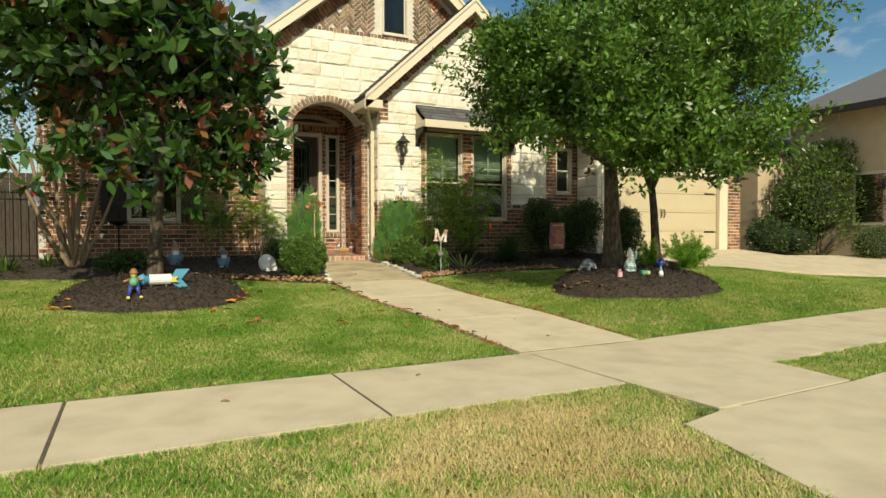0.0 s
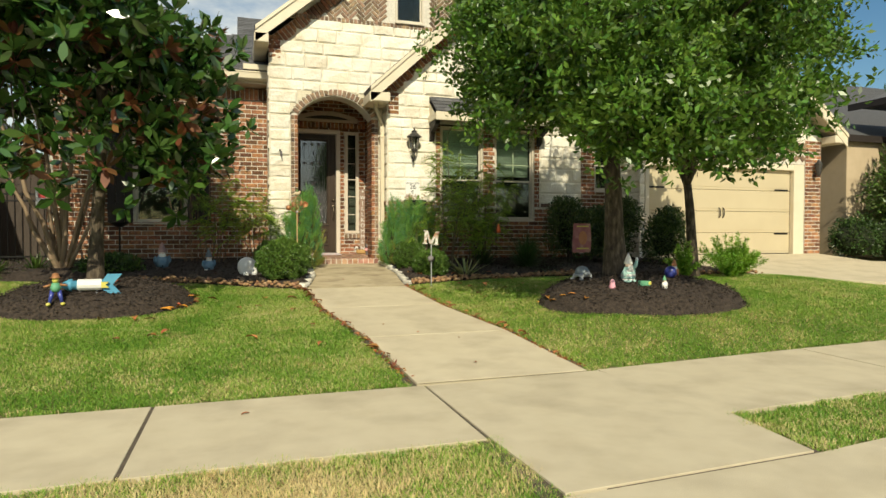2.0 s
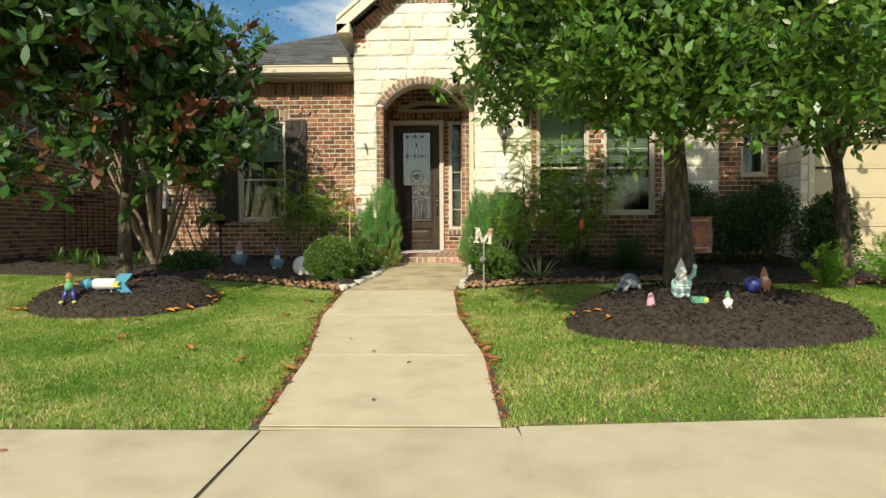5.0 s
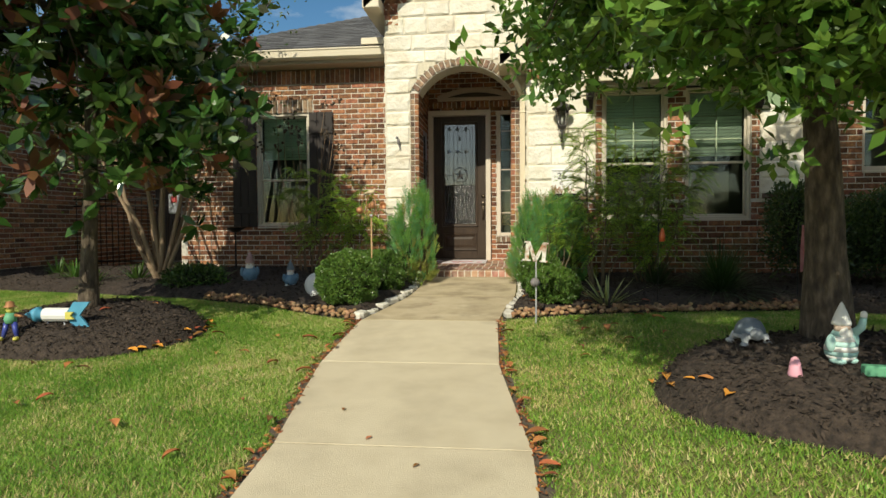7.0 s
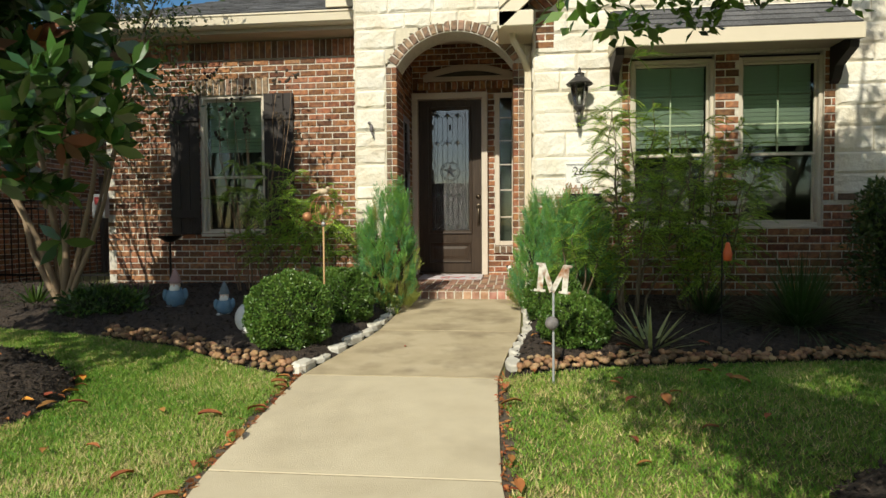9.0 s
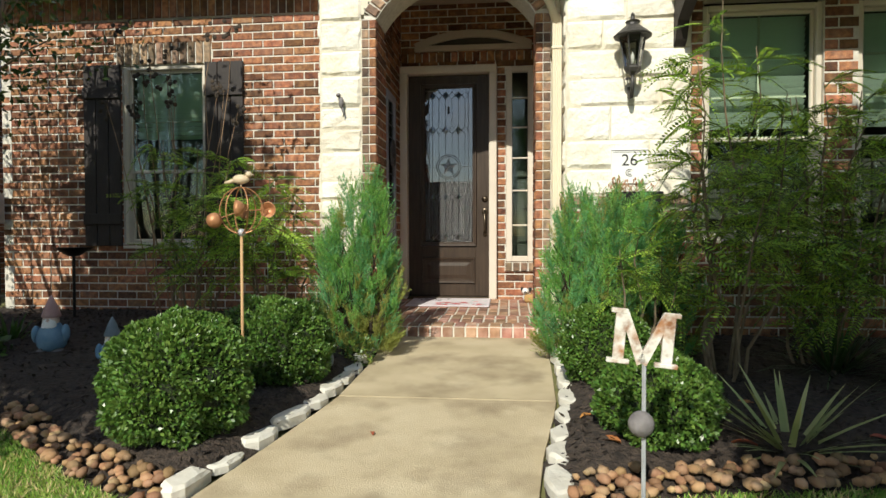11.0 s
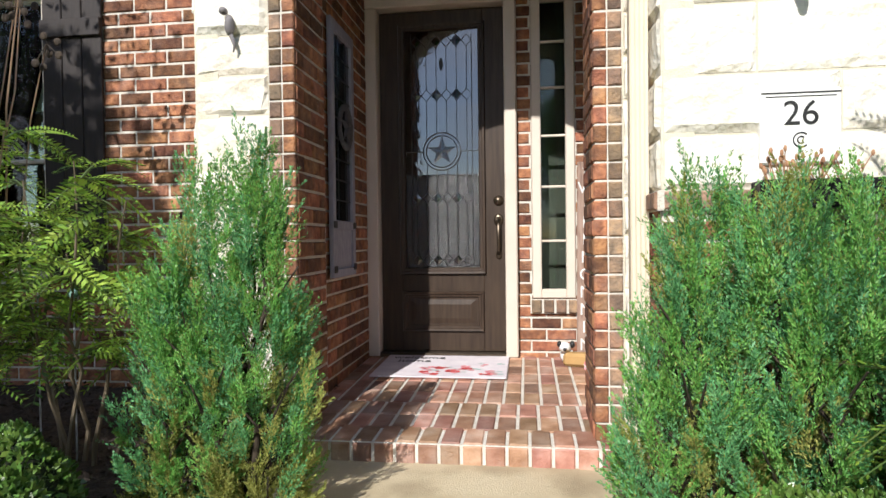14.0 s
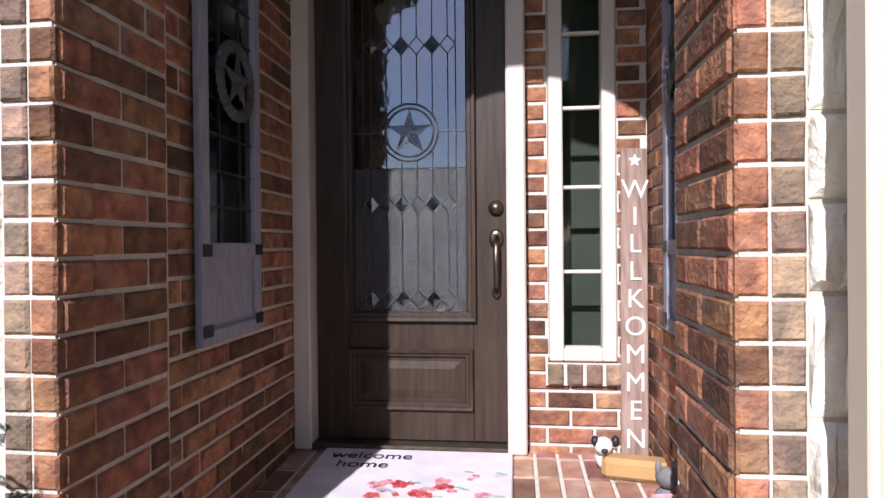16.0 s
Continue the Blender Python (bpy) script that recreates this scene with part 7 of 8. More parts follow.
for k, (cx, cy, rx, ry, h) in enumerate(MOUNDS):
    mulch_bed("mulch_ring_" + str(k + 1), "mounded ring of dark brown mulch round the tree", lambda x, y, k=k: rim(k, x, y) < 1.12, cx - rx * 1.1, cx + rx * 1.1, cy - ry * 1.1, cy + ry * 1.1, lambda x, y, k=k: heap(k, x, y), 40 + k, 0.06, 5000)
bed_h = lambda x, y: -0.03 + 0.12 * min(1, max(0, (y - bed_line(x) + 0.03) / 0.35)) * min(1.0, max(0.0, (abs(x - sum(path_edges(min(y, 13.3))) / 2) - 0.62) / 0.2))
mulch_bed("mulch_bed_left", "dark mulch bed between lawn and brick wall", lambda x, y: y > bed_line(x) - 0.06 and x < path_edges(min(y, 13.3))[0] - 0.04, -3.6, 3.72, 10.3, 14.25, bed_h, 50, 0.09, 7000)
mulch_bed("mulch_bed_right", "dark mulch bed between lawn and stone wing", lambda x, y: y > bed_line(x) - 0.06 and x > path_edges(min(y, 13.3))[1] + 0.04 and x < 10.6, 4.72, 10.7, 10.0, 13.5, bed_h, 51, 0.09, 7000)


# ---- grass ----
def lawn(name, label, area, x0, x1, y0, y1, density, seed, dryness, tall=0.05, wide=0.0075):
    r = np.random.default_rng(seed)
    n = int((x1 - x0) * (y1 - y0) * density)
    x, y = r.uniform(x0, x1, n), r.uniform(y0, y1, n)
    keep = area(x, y)
    x, y = x[keep], y[keep]
    z = np.where(y < 6.1, 0, np.minimum(0.068 * (y - 6.1), 0.48)) + berm(x, y) - 0.018
    n = len(x)
    base = np.stack([x, y, z], 1)
    patch = np.sin(x * 1.9 + np.sin(y * 1.3) * 2) * np.cos(y * 1.7 + np.sin(x * 0.9) * 2) + 0.6 * np.sin(x * 5.3 + y * 3.1) * np.sin(y * 6.1 - x * 2.2)
    a = r.uniform(0, 2 * np.pi, n)
    lean = r.uniform(0.3, 1.9, n)
    h = tall * r.uniform(0.6, 1.25, n) * (1 + 0.12 * patch)
    side = np.stack([-np.sin(a), np.cos(a), np.zeros(n)], 1) * (wide * r.uniform(.6, 1.3, n))[:, None] * .5
    tip = base + np.stack([np.cos(a) * lean * h, np.sin(a) * lean * h, h], 1)
    tri = np.stack([base - side, base + side, tip], 1)
    fleck = np.sin(x * 13.1 + np.sin(y * 9.7) * 2) * np.sin(y * 14.3 + np.sin(x * 8.1) * 2)
    tuft = np.sin(x * 5.1 + np.sin(y * 4.3 + x) * 2.2) * np.sin(y * 5.7 + np.sin(x * 3.9 - y) * 2.0)
    d0 = dryness(x, y)
    p_dry = np.clip(d0 + 0.12 * patch + 0.32 * np.maximum(fleck - 0.35, 0) + 0.22 * np.maximum(tuft - 0.3, 0) + 0.45 * d0 * tuft, 0.01, 0.93)
    u = r.random(n)
    idx = np.where(u < p_dry, 2, np.where(u < p_dry + 0.46 + 0.20 * patch, 1, 0))
    ob = new(name, leaf_mesh(name, tri, 3, [BLADE, BLADE_PALE, BLADE_DRY], idx))
    tagged(ob, label, "grass", kind="stuff")


v_pl = np.vectorize(lambda y: path_edges(y)[0])
v_pr = np.vectorize(lambda y: path_edges(y)[1])
v_bed = np.vectorize(bed_line)
v_far = np.vectorize(far_walk)
v_mound = np.vectorize(mound)
v_drive = np.vectorize(drive_edge)
rag = lambda x, y: 0.025 * np.sin(x * 17 + y * 5) + 0.018 * np.sin(x * 41 - y * 29)
lawn("lawn_left", "mown green lawn with paler dry flecks", lambda x, y: (y > v_far(x) + 0.04 + rag(x, y)) & (y < v_bed(x) - 0.03) & (x < v_pl(y) - 0.05 + rag(y, x)) & (v_mound(x, y) < 0), -5, 3.75, 6.0, 12.4, 15000, 60, lambda x, y: 0.13 + 0.0 * x, 0.024, 0.0060)
lawn("lawn_right", "mown green lawn shaded by the oak", lambda x, y: (y > v_far(x) + 0.04 + rag(x, y)) & (y < v_bed(x) - 0.03) & (x > v_pr(y) + 0.05 + rag(y, x)) & (v_mound(x, y) < 0) & (x < v_drive(y) - 0.02), 4.7, 15, 6.0, 12.5, 10000, 61, lambda x, y: 0.12 + 0.0 * x, 0.024, 0.0068)
lawn("verge_left", "grass verge with a straw-coloured dry patch", lambda x, y: (y < 4.90 + rag(x, y)) & ((x < 3.17 + rag(y, x)) | ((y > 4.16 + rag(x, y)) & (x < 3.80 + rag(y, x))) | ((y > 3.2) & (x < 3.17 + (y - 3.2) * 0.28 + rag(y, x)))), -4, 3.85, 1.3, 5.0, 19000, 62, lambda x, y: 0.24 + 0.90 * np.exp(-(((x - 2.5) / 0.95) ** 2 + ((y - 4.15) / 0.7) ** 2)), 0.024, 0.0055)
lawn("verge_right", "small grass verge beside the concrete apron", lambda x, y: (y < 4.87 + (x - 5.1) * 0.07 + rag(x, y)) & (y > 4.25 + (x - 5.16) * 0.12 + rag(x, y)) & (x > 5.2 + rag(y, x)), 5.1, 12, 4.2, 5.4, 15000, 63, lambda x, y: 0.24 + 0.0 * x, 0.026, 0.0062)


# ---- garden ornaments, edging, leaves ----
RUSTM = material("rusty_white_metal", [(0.22, 0.09, 0.035), (0.60, 0.57, 0.51), (0.74, 0.72, 0.68)], 24, 0.7, 0.2, 50, stain=(0.33, 0.14, 0.045), stain_scale=16, stain_amount=1.0)
COPPER = material("rusty_copper", [(0.36, 0.16, 0.07), (0.52, 0.26, 0.13)], 12, 0.5, 0.2, 50, metal=0.4)
BIRD_TAN = material("pale_tan_paint", [(0.46, 0.34, 0.22), (0.60, 0.48, 0.33)], 20, 0.6, 0.2, 60)
POLE = material("tan_pole", [(0.42, 0.26, 0.12), (0.50, 0.32, 0.16)], 9, 0.6, 0.1, 50)
SKYBLUE = material("sky_blue_paint", [(0.06, 0.26, 0.42), (0.09, 0.33, 0.48)], 8, 0.55, 0.1, 50)
# the sky blue dulled and darkened for gnomes that stand in shade
SHADEBLUE = material("shaded_blue_paint", [(0.10, 0.20, 0.30), (0.17, 0.28, 0.38)], 14, 0.7, 0.2, 50)
PALEROSE = material("dull_rose_paint", [(0.34, 0.20, 0.20), (0.42, 0.27, 0.26)], 14, 0.7, 0.2, 50)
NAVY = material("navy_paint", [(0.03, 0.04, 0.22), (0.05, 0.07, 0.32)], 8, 0.3, 0.1, 50)
MINT = material("mint_paint", [(0.30, 0.52, 0.48), (0.42, 0.62, 0.58)], 12, 0.6, 0.1, 50)
PINKP = material("pink_paint", [(0.75, 0.32, 0.42), (0.82, 0.45, 0.52)], 8, 0.6, 0.1, 50)
GREENP = material("green_paint", [(0.07, 0.28, 0.16), (0.14, 0.38, 0.22)], 8, 0.6, 0.1, 50)
YELLOW = material("yellow_paint", [(0.55, 0.48, 0.08), (0.65, 0.60, 0.16)], 8, 0.6, 0.1, 50)
STONEG = material("cast_stone", [(0.11, 0.14, 0.17), (0.22, 0.26, 0.30)], 9, 0.85, 0.4, 50)
TERRA = material("terracotta", [(0.42, 0.17, 0.08), (0.52, 0.24, 0.12)], 9, 0.8, 0.2, 50)
ORANGE = material("red_orange_paint", [(0.62, 0.10, 0.03), (0.70, 0.16, 0.05)], 9, 0.4, 0.1, 50)
SKIN = material("painted_cream", [(0.62, 0.46, 0.36), (0.68, 0.52, 0.42)], 9, 0.6, 0.1, 50)

# initial letter on a stake
lm = thing("letter_stake", "rusty white metal letter M on a garden stake", "garden sign", (5.12, 10.42, zg(5.12, 10.42)), -4)
hM = zg(5.12, 10.42)
z0 = 0.875 - hM
tilt = Matrix.Translation((0, 0, z0)) @ Matrix.Rotation(radians(5), 4, 'Y')
mg = Geo()
for x in (-0.115, 0.115):
    mg.bbox(x - 0.027, -0.012, 0, x + 0.027, 0.012, 0.255, 0.003)
    mg.bbox(x - 0.055, -0.014, 0, x + 0.055, 0.014, 0.022, 0.003)
mg.bbox(-0.165, -0.014, 0.235, -0.085, 0.014, 0.257, 0.003).bbox(0.085, -0.014, 0.235, 0.165, 0.014, 0.257, 0.003)
for sg_ in (-1, 1):
    mg.prism([(sg_ * 0.13, 0.255), (sg_ * 0.085, 0.255), (sg_ * -0.022, 0.02), (sg_ * 0.022, 0.0)], "y", -0.011, 0.011)
part("letter", mg.moved(tilt @ Matrix.Diagonal((0.70, 0.8, 0.74, 1))), RUSTM, lm)
part("stake", Geo().tube([(0.01, 0, -0.1), (0.01, 0, z0 + 0.02)], 0.008, 6), TIN, lm)
part("glass_ball", Geo().ball((0.0, -0.01, z0 - 0.20), 0.045, 10), GREYF, lm, "dull purple-grey ball", smooth=True)

# wind spinner with copper cups and a bird
sp = thing("wind_spinner", "copper wind spinner with cups and a bird on a tan pole", "wind spinner", (3.34, 11.20, zg(3.34, 11.20) + 0.08))
b0 = zg(3.34, 11.20) + 0.08
cz = 1.45 - b0
part("pole", Geo().tube([(0, 0, -0.1), (0, 0, cz - 0.12)], 0.0075, 8), POLE, sp, smooth=True)
for k in range(3):
    a = math.pi * k / 3 + 0.2
    part("hoop", Geo().tube([(0.105 * math.cos(t) * math.cos(a), 0.105 * math.cos(t) * math.sin(a), cz + 0.115 * math.sin(t)) for t in [2 * math.pi * i / 28 for i in range(29)]], 0.0030, 5), COPPER, sp)
for k in range(4):
    a = 2 * math.pi * k / 4 + 0.35
    c = Vector((0.130 * math.cos(a), 0.135 * math.sin(a), cz - 0.015 + 0.035 * math.sin(k * 2.1 + 0.6)))
    cup = part("cup", Geo().lathe([(0.001, 0.028), (0.022, 0.022), (0.036, 0.006), (0.040, -0.012), (0.036, -0.010), (0.020, 0.016), (0.001, 0.022)], 14).moved(Matrix.Translation(c) @ Matrix.Rotation(a + 1.3, 4, 'Z') @ Matrix.Rotation(math.pi / 2, 4, 'Y')), COPPER, sp, smooth=True)
    part("spoke", Geo().tube([(0, 0, cz), c], 0.003, 5), COPPER, cup)
part("hub", Geo().ball((0, 0, cz - 0.11), 0.02, 10), TIN, sp, smooth=True)
part("bird", Geo().ball((0, 0, cz + 0.155), (0.045, 0.022, 0.024), 9).ball((0.04, 0, cz + 0.178), (0.018, 0.016, 0.016), 8).tube([(-0.03, 0, cz + 0.15), (-0.085, 0, cz + 0.138)], [0.014, 0.006], 6).tube([(0.052, 0, cz + 0.178), (0.068, 0, cz + 0.176)], [0.005, 0.001], 5).tube([(0, 0, cz + 0.115), (0, 0, cz + 0.14)], 0.004, 5), BIRD_TAN, sp, smooth=True)


def gnome(name, label, x, y, h, coat, hat, legs, turn=0.0, stripe=None, wave=False):
    """A garden gnome as one mesh: boots, round body, beard and pointed hat."""
    t = thing(name, label, "garden statue", (x, y, zg(x, y) + (0.07 if y > 10.9 else 0) - 0.01), turn)
    g = Geo()
    g.ball((-0.12 * h, -0.06 * h, 0.05 * h), (0.10 * h, 0.15 * h, 0.06 * h), 8, 2).ball((0.12 * h, -0.06 * h, 0.05 * h), (0.10 * h, 0.15 * h, 0.06 * h), 8, 2)
    if stripe is None:
        g.lathe([(0.14 * h, 0.05 * h), (0.22 * h, 0.14 * h), (0.24 * h, 0.28 * h), (0.19 * h, 0.42 * h), (0.13 * h, 0.52 * h)], 14, mi=0)
    else:
        for i in range(6):
            z = (0.05 + 0.08 * i) * h
            r = (0.17, 0.23, 0.245, 0.235, 0.205, 0.16, 0.12)
            g.lathe([(r[i] * h, z), (r[i + 1] * h, z + 0.08 * h)], 14, mi=0 if i % 2 else 4)
    g.ball((-0.23 * h, -0.03 * h, 0.34 * h), (0.07 * h, 0.08 * h, 0.15 * h), 8, 0).ball((0.23 * h, -0.03 * h, 0.36 * h), (0.07 * h, 0.08 * h, 0.15 * h), 8, 0)
    g.ball((0, -0.02 * h, 0.58 * h), (0.13 * h, 0.12 * h, 0.12 * h), 10, 3).ball((0, -0.09 * h, 0.49 * h), (0.12 * h, 0.08 * h, 0.14 * h), 10, 1).ball((0, -0.14 * h, 0.58 * h), (0.03 * h, 0.03 * h, 0.03 * h), 6, 3)
    if wave:
        g.tube([(0.20 * h, -0.02 * h, 0.46 * h), (0.34 * h, -0.06 * h, 0.58 * h), (0.36 * h, -0.08 * h, 0.74 * h)], [0.07 * h, 0.065 * h, 0.05 * h], 8, 0).ball((0.36 * h, -0.08 * h, 0.78 * h), (0.06 * h, 0.05 * h, 0.07 * h), 7, 1)
    g.lathe([(0.15 * h, 0.63 * h), (0.145 * h, 0.67 * h), (0.09 * h, 0.83 * h), (0.03 * h, 0.96 * h), (0.005 * h, 1.0 * h)], 12, (0, 0, 0), 5)
    part("figure", g, [coat, WHITEP, legs, SKIN, stripe or coat, hat], t, smooth=True)


gnome("garden_gnome", "white and mint painted gnome waving before the oak", 6.64, 7.90, 0.325, MINT, WHITEP, MINT, 20, stripe=WHITEP, wave=True)
gnome("garden_gnome", "tiny gnome with a green hat in the mulch", 6.90, 7.62, 0.14, WHITEP, GREENP, WHITEP, 15)
gnome("garden_gnome", "blue-coated gnome with a rose hat by the brick wall", 1.42, 12.32, 0.42, SHADEBLUE, PALEROSE, GREYF, 15)
gnome("garden_gnome", "small dull blue gnome by the brick wall", 2.10, 12.0, 0.34, SHADEBLUE, STONEG, WHITEP, 15)
gnome("garden_gnome", "gnome with a terracotta coat behind the blue ball", 7.42, 8.12, 0.22, TERRA, TERRA, TERRA, 15)
PALEG = material("pale_cast_stone", [(0.26, 0.28, 0.30), (0.52, 0.54, 0.56)], 9, 0.85, 0.3, 50)
tt = thing("turtle_statue", "grey cast-stone turtle statue on the mulch mound", "garden statue", (6.36, 8.40, zg(6.36, 8.40) - 0.01), 15)
tg = Geo().lathe([(0.118, 0.055), (0.122, 0.075), (0.112, 0.120), (0.085, 0.160), (0.045, 0.184), (0.001, 0.190)], 18, (0, 0, 0), 0, (1, 0.95))
tg.lathe([(0.112, 0.045), (0.132, 0.050), (0.134, 0.066), (0.118, 0.078)], 18, (0, 0, 0), 1, (1, 0.95))
tg.ball((-0.03, -0.125, 0.085), (0.048, 0.055, 0.045), 9, 1)
for fx, fy in ((-0.105, -0.085), (0.075, -0.11), (0.11, 0.07), (-0.10, 0.08)):
    tg.tube([(fx * 0.8, fy * 0.8, 0.075), (fx * 1.1, fy * 1.1, 0.0)], [0.030, 0.026], 8, 1).ball((fx * 1.15, fy * 1.2, 0.012), (0.030, 0.034, 0.018), 8, 1)
part("figure", tg.moved(Matrix.Diagonal((0.76, 0.78, 0.84, 1))), [STONEG, PALEG], tt, smooth=True)
pc = thing("pink_cone_ornament", "small pink cone ornament in the mulch", "ornament", (6.36, 7.78, zg(6.36, 7.78) - 0.005))
part("figure", Geo().lathe([(0.032, 0), (0.036, 0.01), (0.026, 0.07), (0.018, 0.095), (0.001, 0.105)], 12), PINKP, pc, smooth=True)
gb = thing("green_box_ornament", "small green box ornament in the mulch", "ornament", (6.72, 7.72, zg(6.72, 7.72) - 0.005), -8)
part("box", Geo().bbox(-0.06, -0.03, 0, 0.06, 0.03, 0.055, 0.006), GREENP, gb)
part("lid", Geo().bbox(0.03, -0.034, 0.01, 0.066, 0.034, 0.05, 0.006), YELLOW, gb)
bb = thing("blue_gazing_ball", "dark blue glazed ball on the mulch", "ornament", (7.26, 7.98, zg(7.26, 7.98)))
part("ball", Geo().ball((0, 0, 0.07), 0.07, 14), NAVY, bb, smooth=True)
# pale shell statue
sh = thing("shell_statue", "round pale cast-stone shell statue beside the boxwood", "garden statue", (2.66, 11.36, zg(2.66, 11.36) + 0.05), 20)
part("figure", Geo().lathe([(0.001, 0.03), (0.11, 0.02), (0.15, -0.01), (0.14, -0.03), (0.06, 0.0), (0.001, 0.0)], 20).moved(Matrix.Translation((0, 0, 0.14)) @ Matrix.Rotation(radians(75), 4, 'X')).ball((0.06, -0.07, 0.06), (0.05, 0.06, 0.055), 8).ball((-0.05, -0.06, 0.04), (0.04, 0.05, 0.04), 8), [WHITEP], sh, smooth=True)
ct = thing("cat_statue", "small grey cat statue under the boxwood", "garden statue", (3.50, 12.05, zg(3.50, 12.05) + 0.06), -30)
part("figure", Geo().ball((0, 0, 0.07), (0.05, 0.07, 0.075), 9).ball((0, -0.05, 0.155), (0.04, 0.04, 0.036), 9).tube([(-0.025, -0.05, 0.18), (-0.03, -0.05, 0.215)], [0.014, 0.002], 6).tube([(0.025, -0.05, 0.18), (0.03, -0.05, 0.215)], [0.014, 0.002], 6).ball((-0.03, -0.08, 0.03), (0.018, 0.03, 0.03), 6).ball((0.03, -0.08, 0.03), (0.018, 0.03, 0.03), 6), STONEG, ct, smooth=True)
# figure with a blue arrow-shaped rocket
ar = thing("blue_arrow_sign", "bright blue wooden arrow sign with fins on the mulch", "garden sign", (1.10, 9.22, zg(1.10, 9.22)), 4)
az = 0.50 - zg(1.10, 9.22)
part("shaft", Geo().lathe([(0.001, -0.30), (0.060, -0.20), (0.068, -0.17), (0.046, -0.165), (0.055, 0.0), (0.050, 0.16), (0.001, 0.17)], 12).moved(Matrix.Translation((0, 0, az)) @ Matrix.Rotation(math.pi / 2, 4, 'Y')), SKYBLUE, ar, smooth=True)
part("white_band", Geo().lathe([(0.0565, -0.12), (0.0585, -0.11), (0.0585, 0.09), (0.0565, 0.10)], 12).moved(Matrix.Translation((0, 0, az)) @ Matrix.Rotation(math.pi / 2, 4, 'Y')), WHITEP, ar, "white painted band")
for nm, pts_ in (("upper_fin", [(0.10, 0.03), (0.15, 0.11), (0.29, 0.11), (0.20, 0.0), (0.10, 0.0)]), ("lower_fin", [(0.10, -0.03), (0.15, -0.11), (0.29, -0.11), (0.20, 0.0), (0.10, 0.0)])):
    part(nm, Geo().prism([(x, az + z) for x, z in pts_], "y", -0.035, -0.015), SKYBLUE, ar)
part("yellow_mark", Geo().prism([(0.10, az - 0.03), (0.17, az - 0.03), (0.14, az), (0.17, az + 0.03), (0.10, az + 0.03)], "y", -0.07, -0.05), YELLOW, ar)
part("leg", Geo().tube([(0.05, 0, -0.05), (0.05, 0, az - 0.03)], 0.01, 6), TIN, ar)
part("leg", Geo().tube([(-0.1, 0, -0.05), (-0.1, 0, az - 0.03)], 0.01, 6), TIN, ar)
fg = thing("metal_figurine", "painted tin figurine with blue legs before the arrow sign", "garden statue", (0.83, 9.02, zg(0.83, 9.02) - 0.01), 10)
part("figure", Geo().tube([(-0.07, -0.02, 0.03), (-0.035, 0, 0.18)], [0.02, 0.03], 8, 0).tube([(0.07, -0.02, 0.03), (0.035, 0, 0.18)], [0.02, 0.03], 8, 0).ball((-0.08, -0.05, 0.022), (0.028, 0.045, 0.022), 7, 1).ball((0.08, -0.05, 0.022), (0.028, 0.045, 0.022), 7, 1).lathe([(0.05, 0.17), (0.062, 0.22), (0.04, 0.275)], 10, (0, 0, 0), 2).ball((0, 0, 0.31), (0.04, 0.04, 0.042), 9, 1).lathe([(0.07, 0.335), (0.045, 0.345), (0.035, 0.385), (0.001, 0.395)], 10, (0, 0, 0), 3).tube([(-0.05, 0, 0.25), (-0.13, -0.02, 0.23)], [0.018, 0.012], 6, 3).tube([(0.05, 0, 0.25), (0.13, -0.02, 0.24)], [0.018, 0.012], 6, 3).moved(Matrix.Diagonal((0.78, 0.8, 0.82, 1))),
     [NAVY, YELLOW, GREENP, COPPER], fg, smooth=True)
# dark bird bath on a thin stand
bbh = thing("bird_bath", "dark metal bird bath on a slim post by the wall", "bird bath", (0.62, 13.62, zg(0.62, 13.62) + 0.05))
part("bowl", Geo().lathe([(0.001, 0.60), (0.05, 0.61), (0.16, 0.68), (0.165, 0.685), (0.15, 0.68), (0.04, 0.63), (0.001, 0.625)], 18), BLACKMETAL, bbh, smooth=True)
part("post", Geo().tube([(0, 0, -0.05), (0, 0, 0.62)], 0.014, 8), BLACKMETAL, bbh)
# garden flag
FLAG = material("faded_flag_cloth", [(0.30, 0.10, 0.11), (0.40, 0.17, 0.17)], 9, 0.9, 0.2, 120, stain=(0.52, 0.36, 0.28), stain_scale=7, stain_amount=0.6)
fgx = thing("garden_flag", "faded pink patterned garden flag on a black stand in the bed", "flag", (7.98, 11.45, zg(7.98, 11.45) + 0.04), 3)
g = Geo()
nx_, nz_ = 8, 10
vv = [(i / nx_ * 0.36, 0.015 * math.sin(i * 1.1 + j * 0.5), 0.30 + j / nz_ * 0.50) for j in range(nz_ + 1) for i in range(nx_ + 1)]
vv += [(x, y + 0.004, z) for x, y, z in vv]
n0 = (nx_ + 1) * (nz_ + 1)
ff = [(j * 9 + i, j * 9 + i + 1, (j + 1) * 9 + i + 1, (j + 1) * 9 + i) for j in range(nz_) for i in range(nx_)]
g.add(vv, ff + [tuple(q + n0 for q in f[::-1]) for f in ff])
cl = part("cloth", g, FLAG, fgx, smooth=True)
part("dark_patch", Geo().prism([(0.10 + 0.085 * (1 + math.cos(t)), 0.55 + 0.12 * math.sin(t)) for t in [2 * math.pi * k / 14 for k in range(14)]], "y", -0.024, -0.020), TERRA, cl, "dark printed patch")
for z in (0.36, 0.74):
    part("printed_bar", Geo().box(0.06, -0.024, z, 0.30, -0.020, z + 0.02), YELLOW, cl)
part("stand", Geo().tube([(-0.03, 0, -0.1), (-0.03, 0, 0.83), (0.0, 0, 0.845), (0.37, 0, 0.825)], 0.006, 6), BLACKMETAL, fgx)
